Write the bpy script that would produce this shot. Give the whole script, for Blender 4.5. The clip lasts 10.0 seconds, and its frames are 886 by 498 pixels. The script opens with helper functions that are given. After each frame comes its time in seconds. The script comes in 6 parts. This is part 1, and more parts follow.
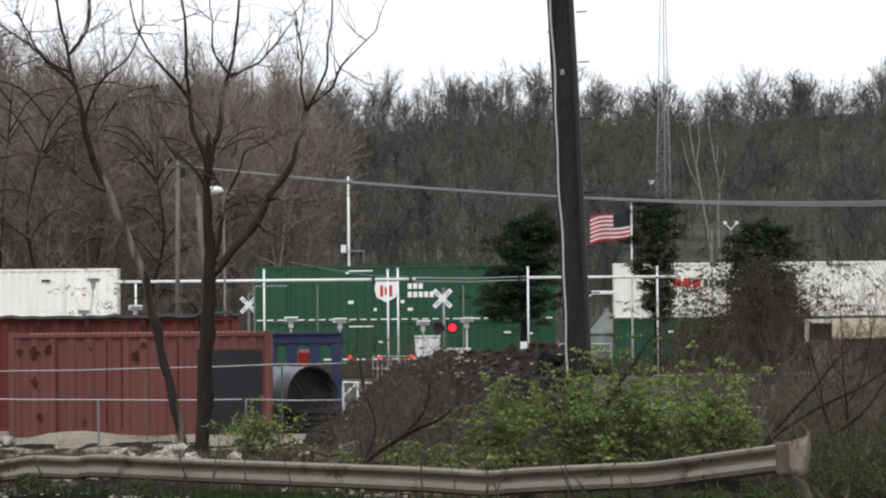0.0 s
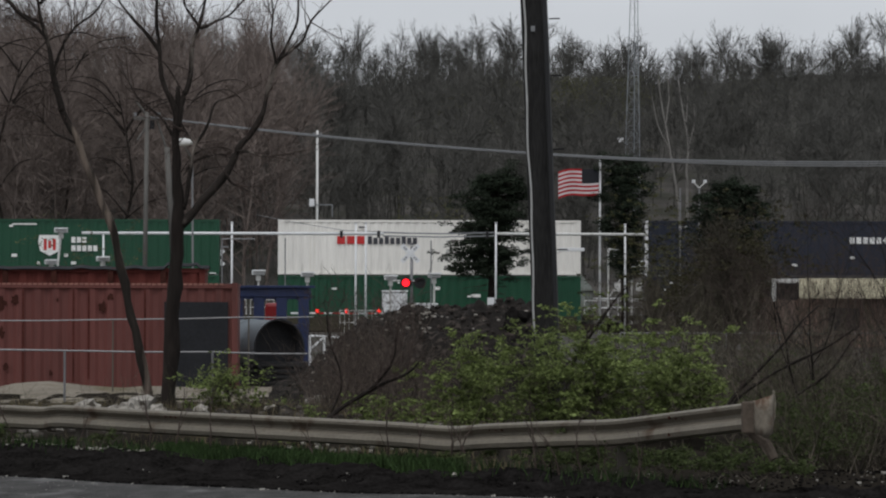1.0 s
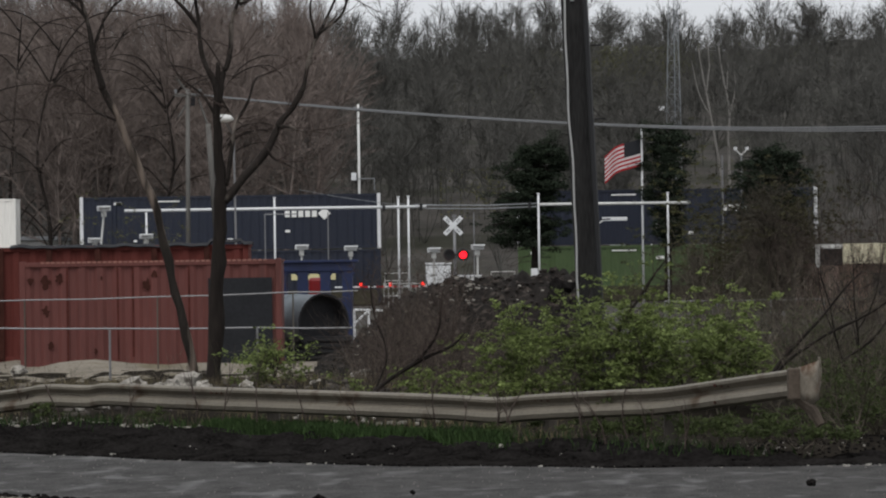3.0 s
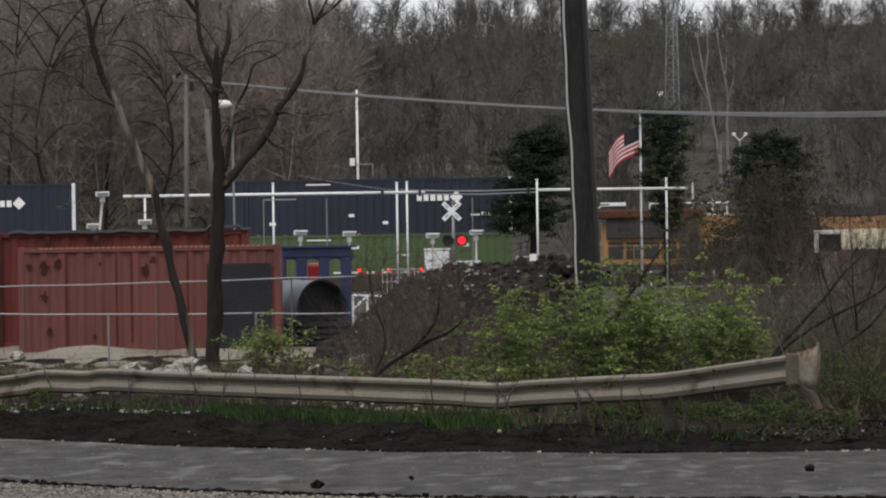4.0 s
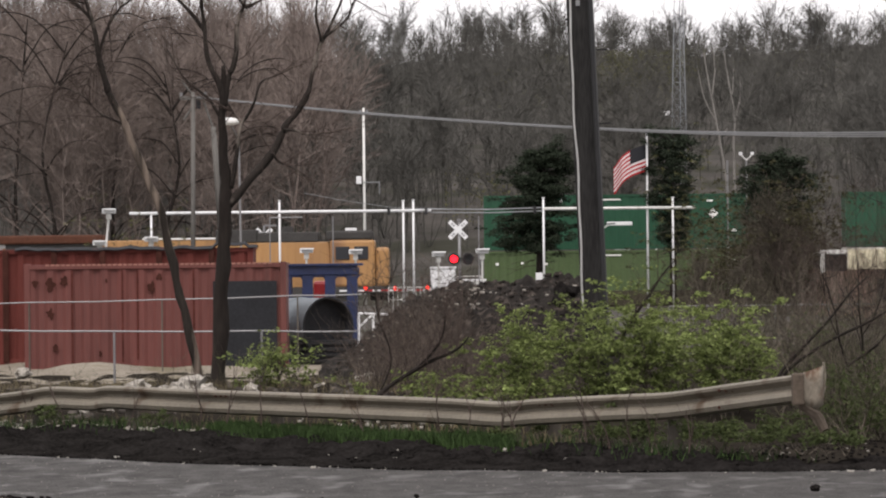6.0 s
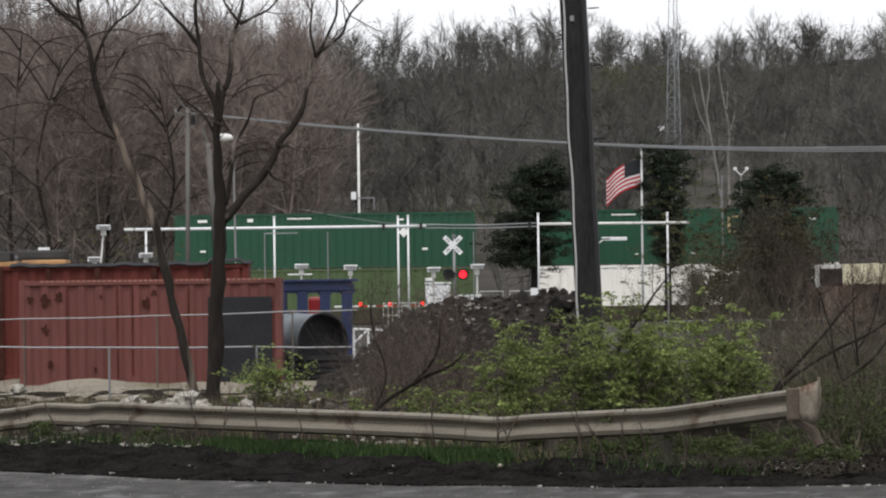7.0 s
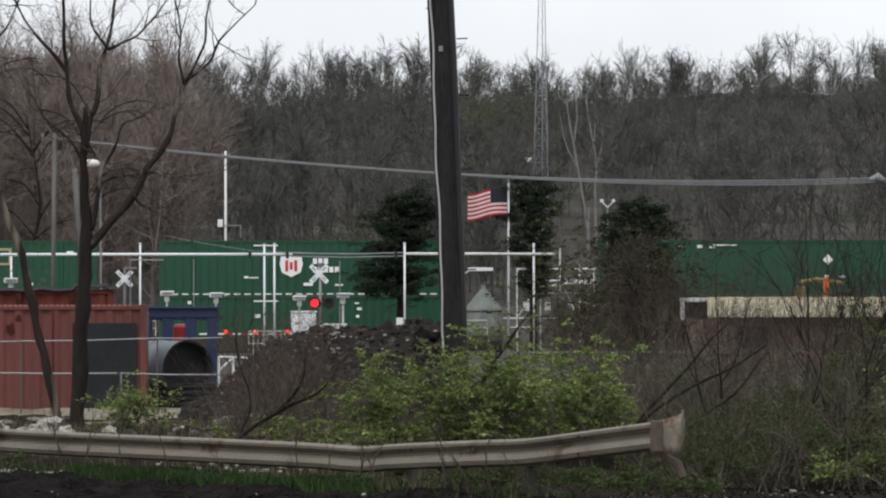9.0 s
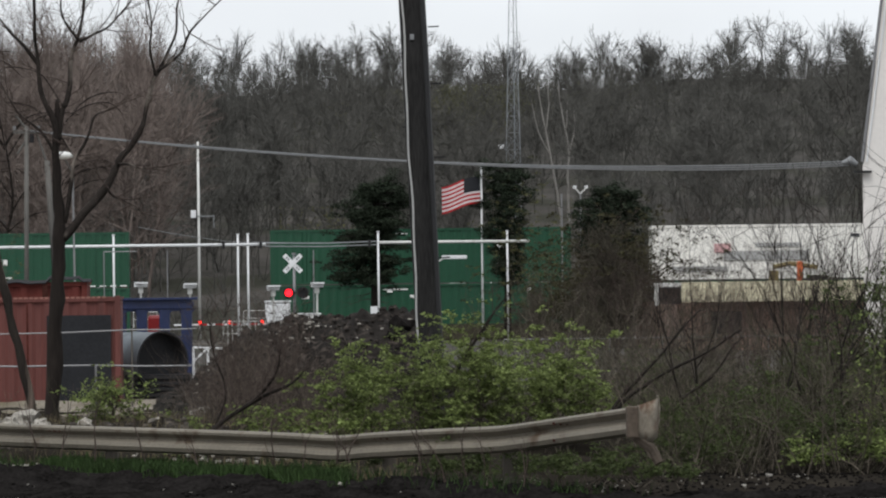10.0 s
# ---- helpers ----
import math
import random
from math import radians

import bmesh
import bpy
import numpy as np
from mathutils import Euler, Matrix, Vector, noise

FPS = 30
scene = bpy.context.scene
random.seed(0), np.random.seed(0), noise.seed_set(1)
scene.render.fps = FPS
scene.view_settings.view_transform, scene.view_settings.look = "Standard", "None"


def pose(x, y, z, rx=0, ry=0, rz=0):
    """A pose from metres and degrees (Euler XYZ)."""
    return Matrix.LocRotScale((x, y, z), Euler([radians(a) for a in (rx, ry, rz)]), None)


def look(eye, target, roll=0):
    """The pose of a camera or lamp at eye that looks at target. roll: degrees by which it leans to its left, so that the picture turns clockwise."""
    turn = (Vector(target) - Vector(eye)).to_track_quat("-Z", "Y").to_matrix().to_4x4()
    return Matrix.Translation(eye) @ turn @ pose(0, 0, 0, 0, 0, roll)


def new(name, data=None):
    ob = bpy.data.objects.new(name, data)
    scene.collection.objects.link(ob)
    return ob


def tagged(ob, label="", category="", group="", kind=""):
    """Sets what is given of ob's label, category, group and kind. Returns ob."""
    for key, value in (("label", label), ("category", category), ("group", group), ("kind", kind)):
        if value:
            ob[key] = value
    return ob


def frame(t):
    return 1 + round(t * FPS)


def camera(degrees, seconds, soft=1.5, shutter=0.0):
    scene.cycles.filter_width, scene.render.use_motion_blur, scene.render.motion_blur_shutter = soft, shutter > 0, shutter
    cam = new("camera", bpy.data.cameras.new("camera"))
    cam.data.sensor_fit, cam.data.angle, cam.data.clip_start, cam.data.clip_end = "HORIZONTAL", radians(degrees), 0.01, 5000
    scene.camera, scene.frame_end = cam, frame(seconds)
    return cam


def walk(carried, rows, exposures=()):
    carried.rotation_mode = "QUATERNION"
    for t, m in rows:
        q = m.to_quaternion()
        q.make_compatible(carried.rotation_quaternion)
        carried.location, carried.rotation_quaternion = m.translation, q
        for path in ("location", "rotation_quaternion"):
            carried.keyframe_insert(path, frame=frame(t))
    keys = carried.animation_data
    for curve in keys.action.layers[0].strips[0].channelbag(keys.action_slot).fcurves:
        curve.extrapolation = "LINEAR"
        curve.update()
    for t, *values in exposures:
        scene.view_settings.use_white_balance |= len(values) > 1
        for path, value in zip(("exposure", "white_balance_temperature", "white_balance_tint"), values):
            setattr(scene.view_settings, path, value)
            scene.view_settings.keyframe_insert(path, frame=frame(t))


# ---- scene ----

# ---------- camera: one standpoint, panned by hand through a long lens ----------
cam = camera(13.0, 10.0, soft=2.1)
EYE = 2.2
ROWS = [
    (0.0, -0.0447, 1.3608, 0.5648),
    (0.2, -0.0238, 1.2284, 0.5038),
    (0.5, -0.4222, 0.9225, 0.0049),
    (0.7, -0.7115, 0.8704, -0.2939),
    (1.0, -0.5278, 0.6988, -0.1510),
    (1.2, -0.3405, 0.5286, 0.0496),
    (1.5, -0.1361, 0.5719, 0.4234),
    (2.0, 0.0691, 0.7099, 0.7991),
    (2.5, 0.1188, 0.5047, 0.8384),
    (4.0, 0.0936, 0.0772, 0.8574),
    (4.5, -0.0008, 0.0188, 0.7764),
    (5.0, 0.0505, 0.0172, 0.6463),
    (5.5, 0.1850, 0.1487, 0.5649),
    (7.0, 0.1083, 0.5771, 0.7303),
    (7.5, -0.1350, 0.5394, 0.4970),
    (8.0, -0.9846, 0.8220, -0.0137),
    (8.2, -1.3034, 0.9379, -0.0424),
    (8.5, -1.5990, 0.9538, -0.1319),
    (9.0, -1.8698, 0.9954, 0.0860),
    (9.2, -1.9483, 1.0842, 0.2397),
    (9.5, -2.2044, 1.1399, 0.4528),
    (10.0, -2.2497, 0.8172, 0.7457),
]
EXPOSURES = [
    (0.0, 0.6, 6500, 10), (0.2, 0.14, 6450, 10), (0.5, -0.06, 6400, 10), (1.0, -0.26, 6350, 10), (1.5, -0.2, 6380, 10), (2.0, -0.15, 6400, 10), (2.5, -0.09, 6450, 10), (4.0, 0.28, 6600, 12), (4.5, 0.4, 6750, 14),
    (5.0, 0.64, 6850, 16), (5.5, 0.76, 6950, 17), (6.8, 0.57, 6650, 12), (7.5, 0.5, 6500, 10), (8.2, 0.5, 6480, 10), (8.5, 0.42, 6480, 10), (9.5, 0.34, 6450, 9), (10.0, 0.3, 6450, 9),
]
walk(cam, [(t, pose(0, 0, EYE, 90 + pitch, roll, yaw)) for t, yaw, pitch, roll in ROWS], EXPOSURES)

# ---------- overcast sky and a weak, wide sun ----------
world = bpy.data.worlds.new("overcast_sky")
scene.world = world
world.use_nodes = True
wn, wl = world.node_tree.nodes, world.node_tree.links
sky = wn.new("ShaderNodeTexSky")
sky.sky_type = "NISHITA"
sky.sun_disc = False
sky.sun_elevation, sky.sun_rotation = radians(57), radians(195)
sky.dust_density = 4.0
grey = wn.new("ShaderNodeHueSaturation")
grey.inputs["Saturation"].default_value = 0.22
cloud = wn.new("ShaderNodeMix")
cloud.data_type = "RGBA"
cloud.inputs["Factor"].default_value = 0.7
cloud.inputs["B"].default_value = (8.6, 8.9, 9.3, 1)
wl.new(sky.outputs["Color"], grey.inputs["Color"])
wl.new(grey.outputs["Color"], cloud.inputs["A"])
puff = wn.new("ShaderNodeTexNoise")
puff.inputs["Scale"].default_value, puff.inputs["Detail"].default_value = 9.0, 4.0
level = wn.new("ShaderNodeMapRange")
level.inputs["To Min"].default_value, level.inputs["To Max"].default_value = 0.82, 1.14
tone = wn.new("ShaderNodeVectorMath")
tone.operation = "SCALE"
coords = wn.new("ShaderNodeTexCoord")
wl.new(coords.outputs["Generated"], puff.inputs["Vector"])
wl.new(puff.outputs["Fac"], level.inputs["Value"])
wl.new(cloud.outputs["Result"], tone.inputs[0])
wl.new(level.outputs["Result"], tone.inputs["Scale"])
wl.new(tone.outputs["Vector"], wn["Background"].inputs["Color"])
wn["Background"].inputs["Strength"].default_value = 0.107
sun = new("sun", bpy.data.lights.new("sun", "SUN"))
sun.data.energy, sun.data.angle, sun.data.color = 1.2, radians(30), (1.0, 0.98, 0.96)
sun.matrix_world = look((-25, 0, 160), (0, 100, 0))

# ---------- materials ----------


def mat(name, col, rough=0.8, var=0.25, scale=2.0, fine=30.0, bump=0.15, metal=0.0, rand=0.0, island=0.0,
        stain=None, streak=False, emit=None, along=None, thin=0.0, gloss=None):
    """Two scales of grain on a base colour; stain: (colour, scale, amount); rand, island: spread piece by piece."""
    m = bpy.data.materials.new(name)
    m.use_nodes = True
    n, l = m.node_tree.nodes, m.node_tree.links
    b = n["Principled BSDF"]
    tc = n.new("ShaderNodeTexCoord")
    vec = tc.outputs["Object"]
    if streak or along:
        mp = n.new("ShaderNodeMapping")
        mp.inputs["Scale"].default_value = along or (1.0, 1.0, 0.12)
        l.new(vec, mp.inputs["Vector"])
        vec = mp.outputs["Vector"]
    n1, n2 = n.new("ShaderNodeTexNoise"), n.new("ShaderNodeTexNoise")
    for nn, s, d in ((n1, scale, 4.0), (n2, fine, 3.0)):
        nn.inputs["Scale"].default_value = s
        nn.inputs["Detail"].default_value = d
        l.new(vec, nn.inputs["Vector"])
    add = n.new("ShaderNodeMath")
    add.operation = "ADD"
    l.new(n1.outputs["Fac"], add.inputs[0])
    l.new(n2.outputs["Fac"], add.inputs[1])
    mr = n.new("ShaderNodeMapRange")
    mr.inputs["From Min"].default_value, mr.inputs["From Max"].default_value = 0.65, 1.35
    mr.inputs["To Min"].default_value, mr.inputs["To Max"].default_value = 1 - var, 1 + var
    l.new(add.outputs[0], mr.inputs["Value"])
    fac = mr.outputs["Result"]
    for amount, node, sock in ((rand, "ShaderNodeObjectInfo", "Random"), (island, "ShaderNodeNewGeometry", "Random Per Island")):
        if amount:
            src = n.new(node)
            r = n.new("ShaderNodeMapRange")
            r.inputs["To Min"].default_value, r.inputs["To Max"].default_value = 1 - amount, 1 + amount
            l.new(src.outputs[sock], r.inputs["Value"])
            mul = n.new("ShaderNodeMath")
            mul.operation = "MULTIPLY"
            l.new(fac, mul.inputs[0])
            l.new(r.outputs["Result"], mul.inputs[1])
            fac = mul.outputs[0]
    sc = n.new("ShaderNodeVectorMath")
    sc.operation = "SCALE"
    sc.inputs[0].default_value = col
    l.new(fac, sc.inputs["Scale"])
    out = sc.outputs["Vector"]
    if stain:
        sn = n.new("ShaderNodeTexNoise")
        sn.inputs["Scale"].default_value, sn.inputs["Detail"].default_value = stain[1], 5.0
        l.new(vec, sn.inputs["Vector"])
        sr = n.new("ShaderNodeMapRange")
        sr.inputs["From Min"].default_value = 1 - stain[2] - 0.06
        sr.inputs["From Max"].default_value = 1 - stain[2] + 0.06
        l.new(sn.outputs["Fac"], sr.inputs["Value"])
        mx = n.new("ShaderNodeMix")
        mx.data_type = "RGBA"
        mx.inputs["B"].default_value = (*stain[0], 1)
        l.new(sr.outputs["Result"], mx.inputs["Factor"])
        l.new(out, mx.inputs["A"])
        out = mx.outputs["Result"]
    l.new(out, b.inputs["Base Color"])
    b.inputs["Roughness"].default_value, b.inputs["Metallic"].default_value = rough, metal
    b.inputs["Specular IOR Level"].default_value = gloss if gloss is not None else (0.12 if rough >= 0.7 else 0.4)
    if thin:
        tr, mixer = n.new("ShaderNodeBsdfTranslucent"), n.new("ShaderNodeMixShader")
        mixer.inputs[0].default_value = thin
        l.new(out, tr.inputs["Color"])
        l.new(b.outputs[0], mixer.inputs[1])
        l.new(tr.outputs[0], mixer.inputs[2])
        l.new(mixer.outputs[0], n["Material Output"].inputs["Surface"])
    if bump:
        bp = n.new("ShaderNodeBump")
        bp.inputs["Strength"].default_value, bp.inputs["Distance"].default_value = bump, 0.02
        l.new(n2.outputs["Fac"], bp.inputs["Height"])
        l.new(bp.outputs["Normal"], b.inputs["Normal"])
    if emit:
        b.inputs["Emission Color"].default_value = (*emit[0], 1)
        b.inputs["Emission Strength"].default_value = emit[1]
    return m


M_GROUND = mat("leaf_litter", (0.06, 0.055, 0.049), 0.95, 0.45, 0.25, 6, 0.4, stain=((0.036, 0.036, 0.026), 0.12, 0.44))
# the pale stain paints scattered wet highlights into the asphalt colour
M_ROAD = mat("asphalt", (0.049, 0.047, 0.045), 0.85, 0.7, 3.0, 40, 0.6, stain=((0.115, 0.113, 0.111), 1.8, 0.38), along=(1.1, 0.5, 1.0), gloss=0.08)
M_SOIL = mat("black_soil", (0.012, 0.011, 0.0105), 1.0, 0.8, 2.5, 22, 1.0, gloss=0.0)
M_GRAVEL = mat("pale_gravel", (0.19, 0.168, 0.135), 0.95, 0.4, 0.8, 16, 0.6, stain=((0.13, 0.112, 0.075), 0.7, 0.42))
M_SHOULDER = mat("shoulder_gravel", (0.13, 0.115, 0.1), 0.95, 0.5, 1.2, 20, 0.8)
M_RAIL = mat("weathered_galvanised", (0.165, 0.146, 0.115), 0.6, 0.22, 1.3, 22, 0.15, 0.25, stain=((0.075, 0.05, 0.03), 2.2, 0.36))
M_RAILEND = mat("rusted_terminal", (0.2, 0.175, 0.14), 0.7, 0.3, 4, 25, 0.2, 0.1, stain=((0.085, 0.048, 0.03), 4.5, 0.45))
M_COLLAR = mat("brown_rust", (0.095, 0.076, 0.06), 0.85, 0.3, 5, 25, 0.3)
M_POSTW = mat("grey_timber", (0.09, 0.08, 0.068), 0.9, 0.3, 3, 25, 0.3, streak=True)
M_RED = mat("faded_red_paint", (0.108, 0.032, 0.0265), 0.65, 0.2, 0.9, 14, 0.1, rand=0.06, stain=((0.05, 0.014, 0.011), 1.7, 0.345), streak=True)
M_RED2 = mat("red_oxide_paint", (0.105, 0.028, 0.023), 0.7, 0.22, 1.1, 14, 0.1, streak=True)
M_RUST = mat("dark_rust", (0.045, 0.016, 0.012), 0.9, 0.4, 4, 30, 0.3)
M_PATCH = mat("charcoal_paint", (0.02, 0.021, 0.024), 0.7, 0.25, 1.5, 14, 0.1)
M_STREAK = mat("dark_paint_streak", (0.07, 0.02, 0.016), 0.8, 0.4, 2, 12, 0.1)
M_WORN = mat("worn_rail_edge", (0.24, 0.11, 0.085), 0.6, 0.4, 6, 30, 0.1)
M_BLUE = mat("blue_steel", (0.0105, 0.0185, 0.062), 0.5, 0.3, 2, 20, 0.1, stain=((0.05, 0.03, 0.025), 3, 0.33))
M_STEEL = mat("dull_galvanised", (0.13, 0.15, 0.165), 0.5, 0.25, 2, 25, 0.1, 0.4)
# black steel; also paints the shade in the pipe and under the canopy
M_DARKST = mat("black_steel_and_shade", (0.02, 0.02, 0.022), 0.7, 0.3, 3, 20, 0.2)
M_GALV = mat("fence_zinc", (0.2, 0.2, 0.205), 0.5, 0.15, 3, 40, 0.05, 0.3)
M_WHITE = mat("white_paint", (0.68, 0.69, 0.7), 0.55, 0.08, 2, 20, 0.03)
M_WHITED = mat("dirty_white_paint", (0.6, 0.6, 0.58), 0.6, 0.15, 1.5, 12, 0.05, stain=((0.3, 0.29, 0.27), 1.5, 0.33), streak=True)
M_GREYP = mat("grey_pipe_paint", (0.2, 0.21, 0.22), 0.6, 0.15, 2, 20, 0.05)
M_BLACK = mat("black_enamel", (0.012, 0.012, 0.013), 0.5, 0.2, 5, 30, 0.05)
M_POLE = mat("creosoted_timber", (0.02, 0.0195, 0.019), 0.9, 0.55, 5, 40, 0.9, streak=True, stain=((0.042, 0.04, 0.038), 1.3, 0.36))
M_POLE2 = mat("silvered_timber", (0.12, 0.115, 0.107), 0.9, 0.25, 3, 22, 0.3, streak=True)
M_CABLE = mat("conduit_grey", (0.36, 0.36, 0.35), 0.6, 0.15, 3, 20, 0.05)
M_WIRE = mat("aluminium_wire", (0.2, 0.205, 0.21), 0.5, 0.1, 3, 20, 0.0, 0.2)
M_BARK = mat("dark_bark", (0.019, 0.0155, 0.0135), 0.95, 0.4, 4, 24, 0.6, streak=True)
M_BARKB = mat("peeled_bark", (0.024, 0.02, 0.017), 0.9, 0.45, 3, 20, 0.4, streak=True, stain=((0.17, 0.135, 0.11), 2.6, 0.41))
M_LIMB = mat("bleached_bark", (0.024, 0.02, 0.0175), 0.95, 0.4, 3, 20, 0.5, along=(1.0, 1.0, 0.45), stain=((0.15, 0.13, 0.112), 2.6, 0.41))
M_TWIG = mat("twigs", (0.058, 0.044, 0.038), 0.95, 0.3, 2, 12, 0.0)
M_BRUSH = mat("brush_stems", (0.088, 0.075, 0.06), 0.95, 0.35, 2, 10, 0.0, island=0.65)
M_BRUSH2 = mat("red_brown_stems", (0.075, 0.06, 0.05), 0.95, 0.35, 2, 10, 0.0, island=0.65)
M_WOOD1 = mat("grey_woods", (0.082, 0.08, 0.073), 0.95, 0.35, 0.15, 3, 0.0, island=0.15)
M_OLIVE = mat("olive_stems", (0.058, 0.054, 0.036), 0.95, 0.35, 0.8, 8, 0.0, island=0.4)
M_WOOD3 = mat("dark_thicket", (0.062, 0.056, 0.043), 0.95, 0.35, 0.4, 5, 0.0, island=0.3)
M_WOOD2 = mat("brown_woods", (0.155, 0.126, 0.112), 0.95, 0.35, 0.2, 3, 0.0, island=0.18)
M_BIRCH = mat("pale_bark", (0.21, 0.2, 0.185), 0.9, 0.3, 1, 8, 0.1)
M_BUD = mat("budding_leaves", (0.1, 0.1, 0.05), 0.9, 0.3, 1, 8, 0.0, island=0.35, thin=0.35)
M_LEAF = mat("spring_leaves", (0.15, 0.187, 0.064), 0.75, 0.45, 0.9, 3, 0.0, island=0.6, thin=0.35)
M_LEAFD = mat("dull_leaves", (0.062, 0.08, 0.031), 0.8, 0.3, 0.9, 8, 0.0, island=0.4, thin=0.35)
M_NEEDLE = mat("pine_needles", (0.021, 0.029, 0.018), 0.85, 0.3, 0.8, 6, 0.0, island=0.4)
M_GRASS = mat("grass_blades", (0.025, 0.045, 0.014), 0.85, 0.3, 0.7, 6, 0.0, island=0.35)
M_STRAW = mat("dead_grass", (0.12, 0.1, 0.06), 0.9, 0.3, 0.7, 6, 0.0, island=0.35)
M_STONE = mat("pale_limestone", (0.27, 0.255, 0.23), 0.9, 0.25, 3, 20, 0.5)
M_CREAM = mat("cream_fascia", (0.78, 0.72, 0.52), 0.7, 0.1, 0.7, 10, 0.05, stain=((0.42, 0.38, 0.28), 1.2, 0.33))
M_BRICKW = mat("brown_masonry", (0.24, 0.165, 0.132), 0.9, 0.25, 0.8, 8, 0.3)
M_SIDING = mat("white_siding", (0.7, 0.67, 0.64), 0.6, 0.06, 0.5, 8, 0.03)
M_CGREEN = mat("green_container_paint", (0.009, 0.06, 0.03), 0.45, 0.12, 0.5, 8, 0.05)
M_CLIME = mat("light_green_container_paint", (0.06, 0.095, 0.036), 0.5, 0.12, 0.5, 8, 0.05)
M_CBLUE = mat("navy_container_paint", (0.012, 0.016, 0.030), 0.45, 0.15, 0.5, 8, 0.05)
M_CWHITE = mat("white_container_paint", (0.8, 0.78, 0.73), 0.5, 0.1, 0.6, 9, 0.03, stain=((0.42, 0.40, 0.36), 1.4, 0.30), streak=True)
M_DECW = mat("white_decal", (0.78, 0.78, 0.76), 0.5, 0.06, 2, 20, 0.0)
M_DECR = mat("red_decal", (0.5, 0.03, 0.03), 0.5, 0.08, 2, 20, 0.0)
M_DECK = mat("dark_decal", (0.05, 0.05, 0.06), 0.5, 0.08, 2, 20, 0.0)
M_DECY = mat("pale_yellow_decal", (0.6, 0.55, 0.3), 0.5, 0.08, 2, 20, 0.0)
M_UNDER = mat("car_frame_brown", (0.035, 0.027, 0.024), 0.8, 0.3, 1, 10, 0.1)
M_WELL = mat("well_car_olive", (0.05, 0.046, 0.03), 0.7, 0.25, 1, 10, 0.1)
M_LOCO = mat("armour_yellow", (0.35, 0.19, 0.075), 0.5, 0.12, 0.6, 8, 0.05, stain=((0.22, 0.115, 0.055), 1.0, 0.38), streak=True)
M_LOCOG = mat("loco_roof_grey", (0.05, 0.048, 0.046), 0.7, 0.25, 1, 10, 0.1)
M_MURALR = mat("weathered_mural_red", (0.2, 0.06, 0.045), 0.6, 0.25, 2, 14, 0.0)
M_MURALW = mat("weathered_mural_white", (0.4, 0.33, 0.26), 0.6, 0.25, 2, 14, 0.0)
M_GLASS = mat("dark_glazing", (0.02, 0.022, 0.026), 0.12, 0.1, 2, 10, 0.0)
M_FRED = mat("flag_red", (0.36, 0.022, 0.028), 0.85, 0.1, 3, 20, 0.0)
M_FWHITE = mat("flag_white", (0.6, 0.56, 0.56), 0.85, 0.06, 3, 20, 0.0)
M_FBLUE = mat("flag_blue", (0.026, 0.027, 0.031), 0.85, 0.1, 3, 20, 0.0)
M_LAMPRED = mat("red_signal_lens", (0.5, 0.01, 0.01), 0.4, 0.05, 5, 30, 0.0, emit=((1.0, 0.008, 0.016), 3.2))
M_GATELAMP = mat("red_gate_lamp", (0.5, 0.03, 0.01), 0.4, 0.05, 5, 30, 0.0, emit=((1.0, 0.03, 0.022), 1.7))
M_YELLOW = mat("machine_yellow", (0.22, 0.17, 0.06), 0.5, 0.15, 2, 12, 0.05)
M_ORANGE = mat("safety_orange", (0.75, 0.17, 0.05), 0.5, 0.1, 2, 12, 0.05)
M_TRUCKRED = mat("truck_red", (0.2, 0.014, 0.016), 0.4, 0.1, 2, 12, 0.0)
M_TOWER = mat("tower_zinc", (0.22, 0.235, 0.25), 0.5, 0.15, 2, 12, 0.0, 0.2)

# ---------- mesh helpers ----------


def put(name, bm, material, parent=None, label="", smooth=False, kind=""):
    me = bpy.data.meshes.new(name)
    bm.to_mesh(me)
    bm.free()
    for m in (material if isinstance(material, (list, tuple)) else [material]):
        me.materials.append(m)
    if smooth:
        me.polygons.foreach_set("use_smooth", [True] * len(me.polygons))
    ob = new(name, me)
    if parent:
        ob.parent = parent
    return tagged(ob, label, kind=kind)


def part(name, bm, material, parent, label="", smooth=False):
    return put(name, bm, material, parent, label, smooth)


def thing(name, label, category, at=(0, 0, 0), group="", turn=0, kind=""):
    ob = new(name)
    ob.matrix_basis = pose(*at, 0, 0, turn)
    return tagged(ob, label, category, group, kind)


def box(x0, x1, y0, y1, z0, z1, bevel=0.0, bm=None):
    own = bmesh.new()
    m = Matrix.LocRotScale(((x0 + x1) / 2, (y0 + y1) / 2, (z0 + z1) / 2), None, (abs(x1 - x0), abs(y1 - y0), abs(z1 - z0)))
    bmesh.ops.create_cube(own, size=1, matrix=m)
    if bevel:
        bmesh.ops.bevel(own, geom=own.edges[:], offset=bevel, segments=2, affect="EDGES", profile=0.6)
    return merge(bm, own)


def thicken(bm, t):
    bm.normal_update()
    bmesh.ops.solidify(bm, geom=bm.faces[:], thickness=t)
    bmesh.ops.recalc_face_normals(bm, faces=bm.faces[:])


def merge(bm, own):
    if bm is None:
        return own
    me = bpy.data.meshes.new("tmp")
    own.to_mesh(me)
    own.free()
    bm.from_mesh(me)
    bpy.data.meshes.remove(me)
    return bm


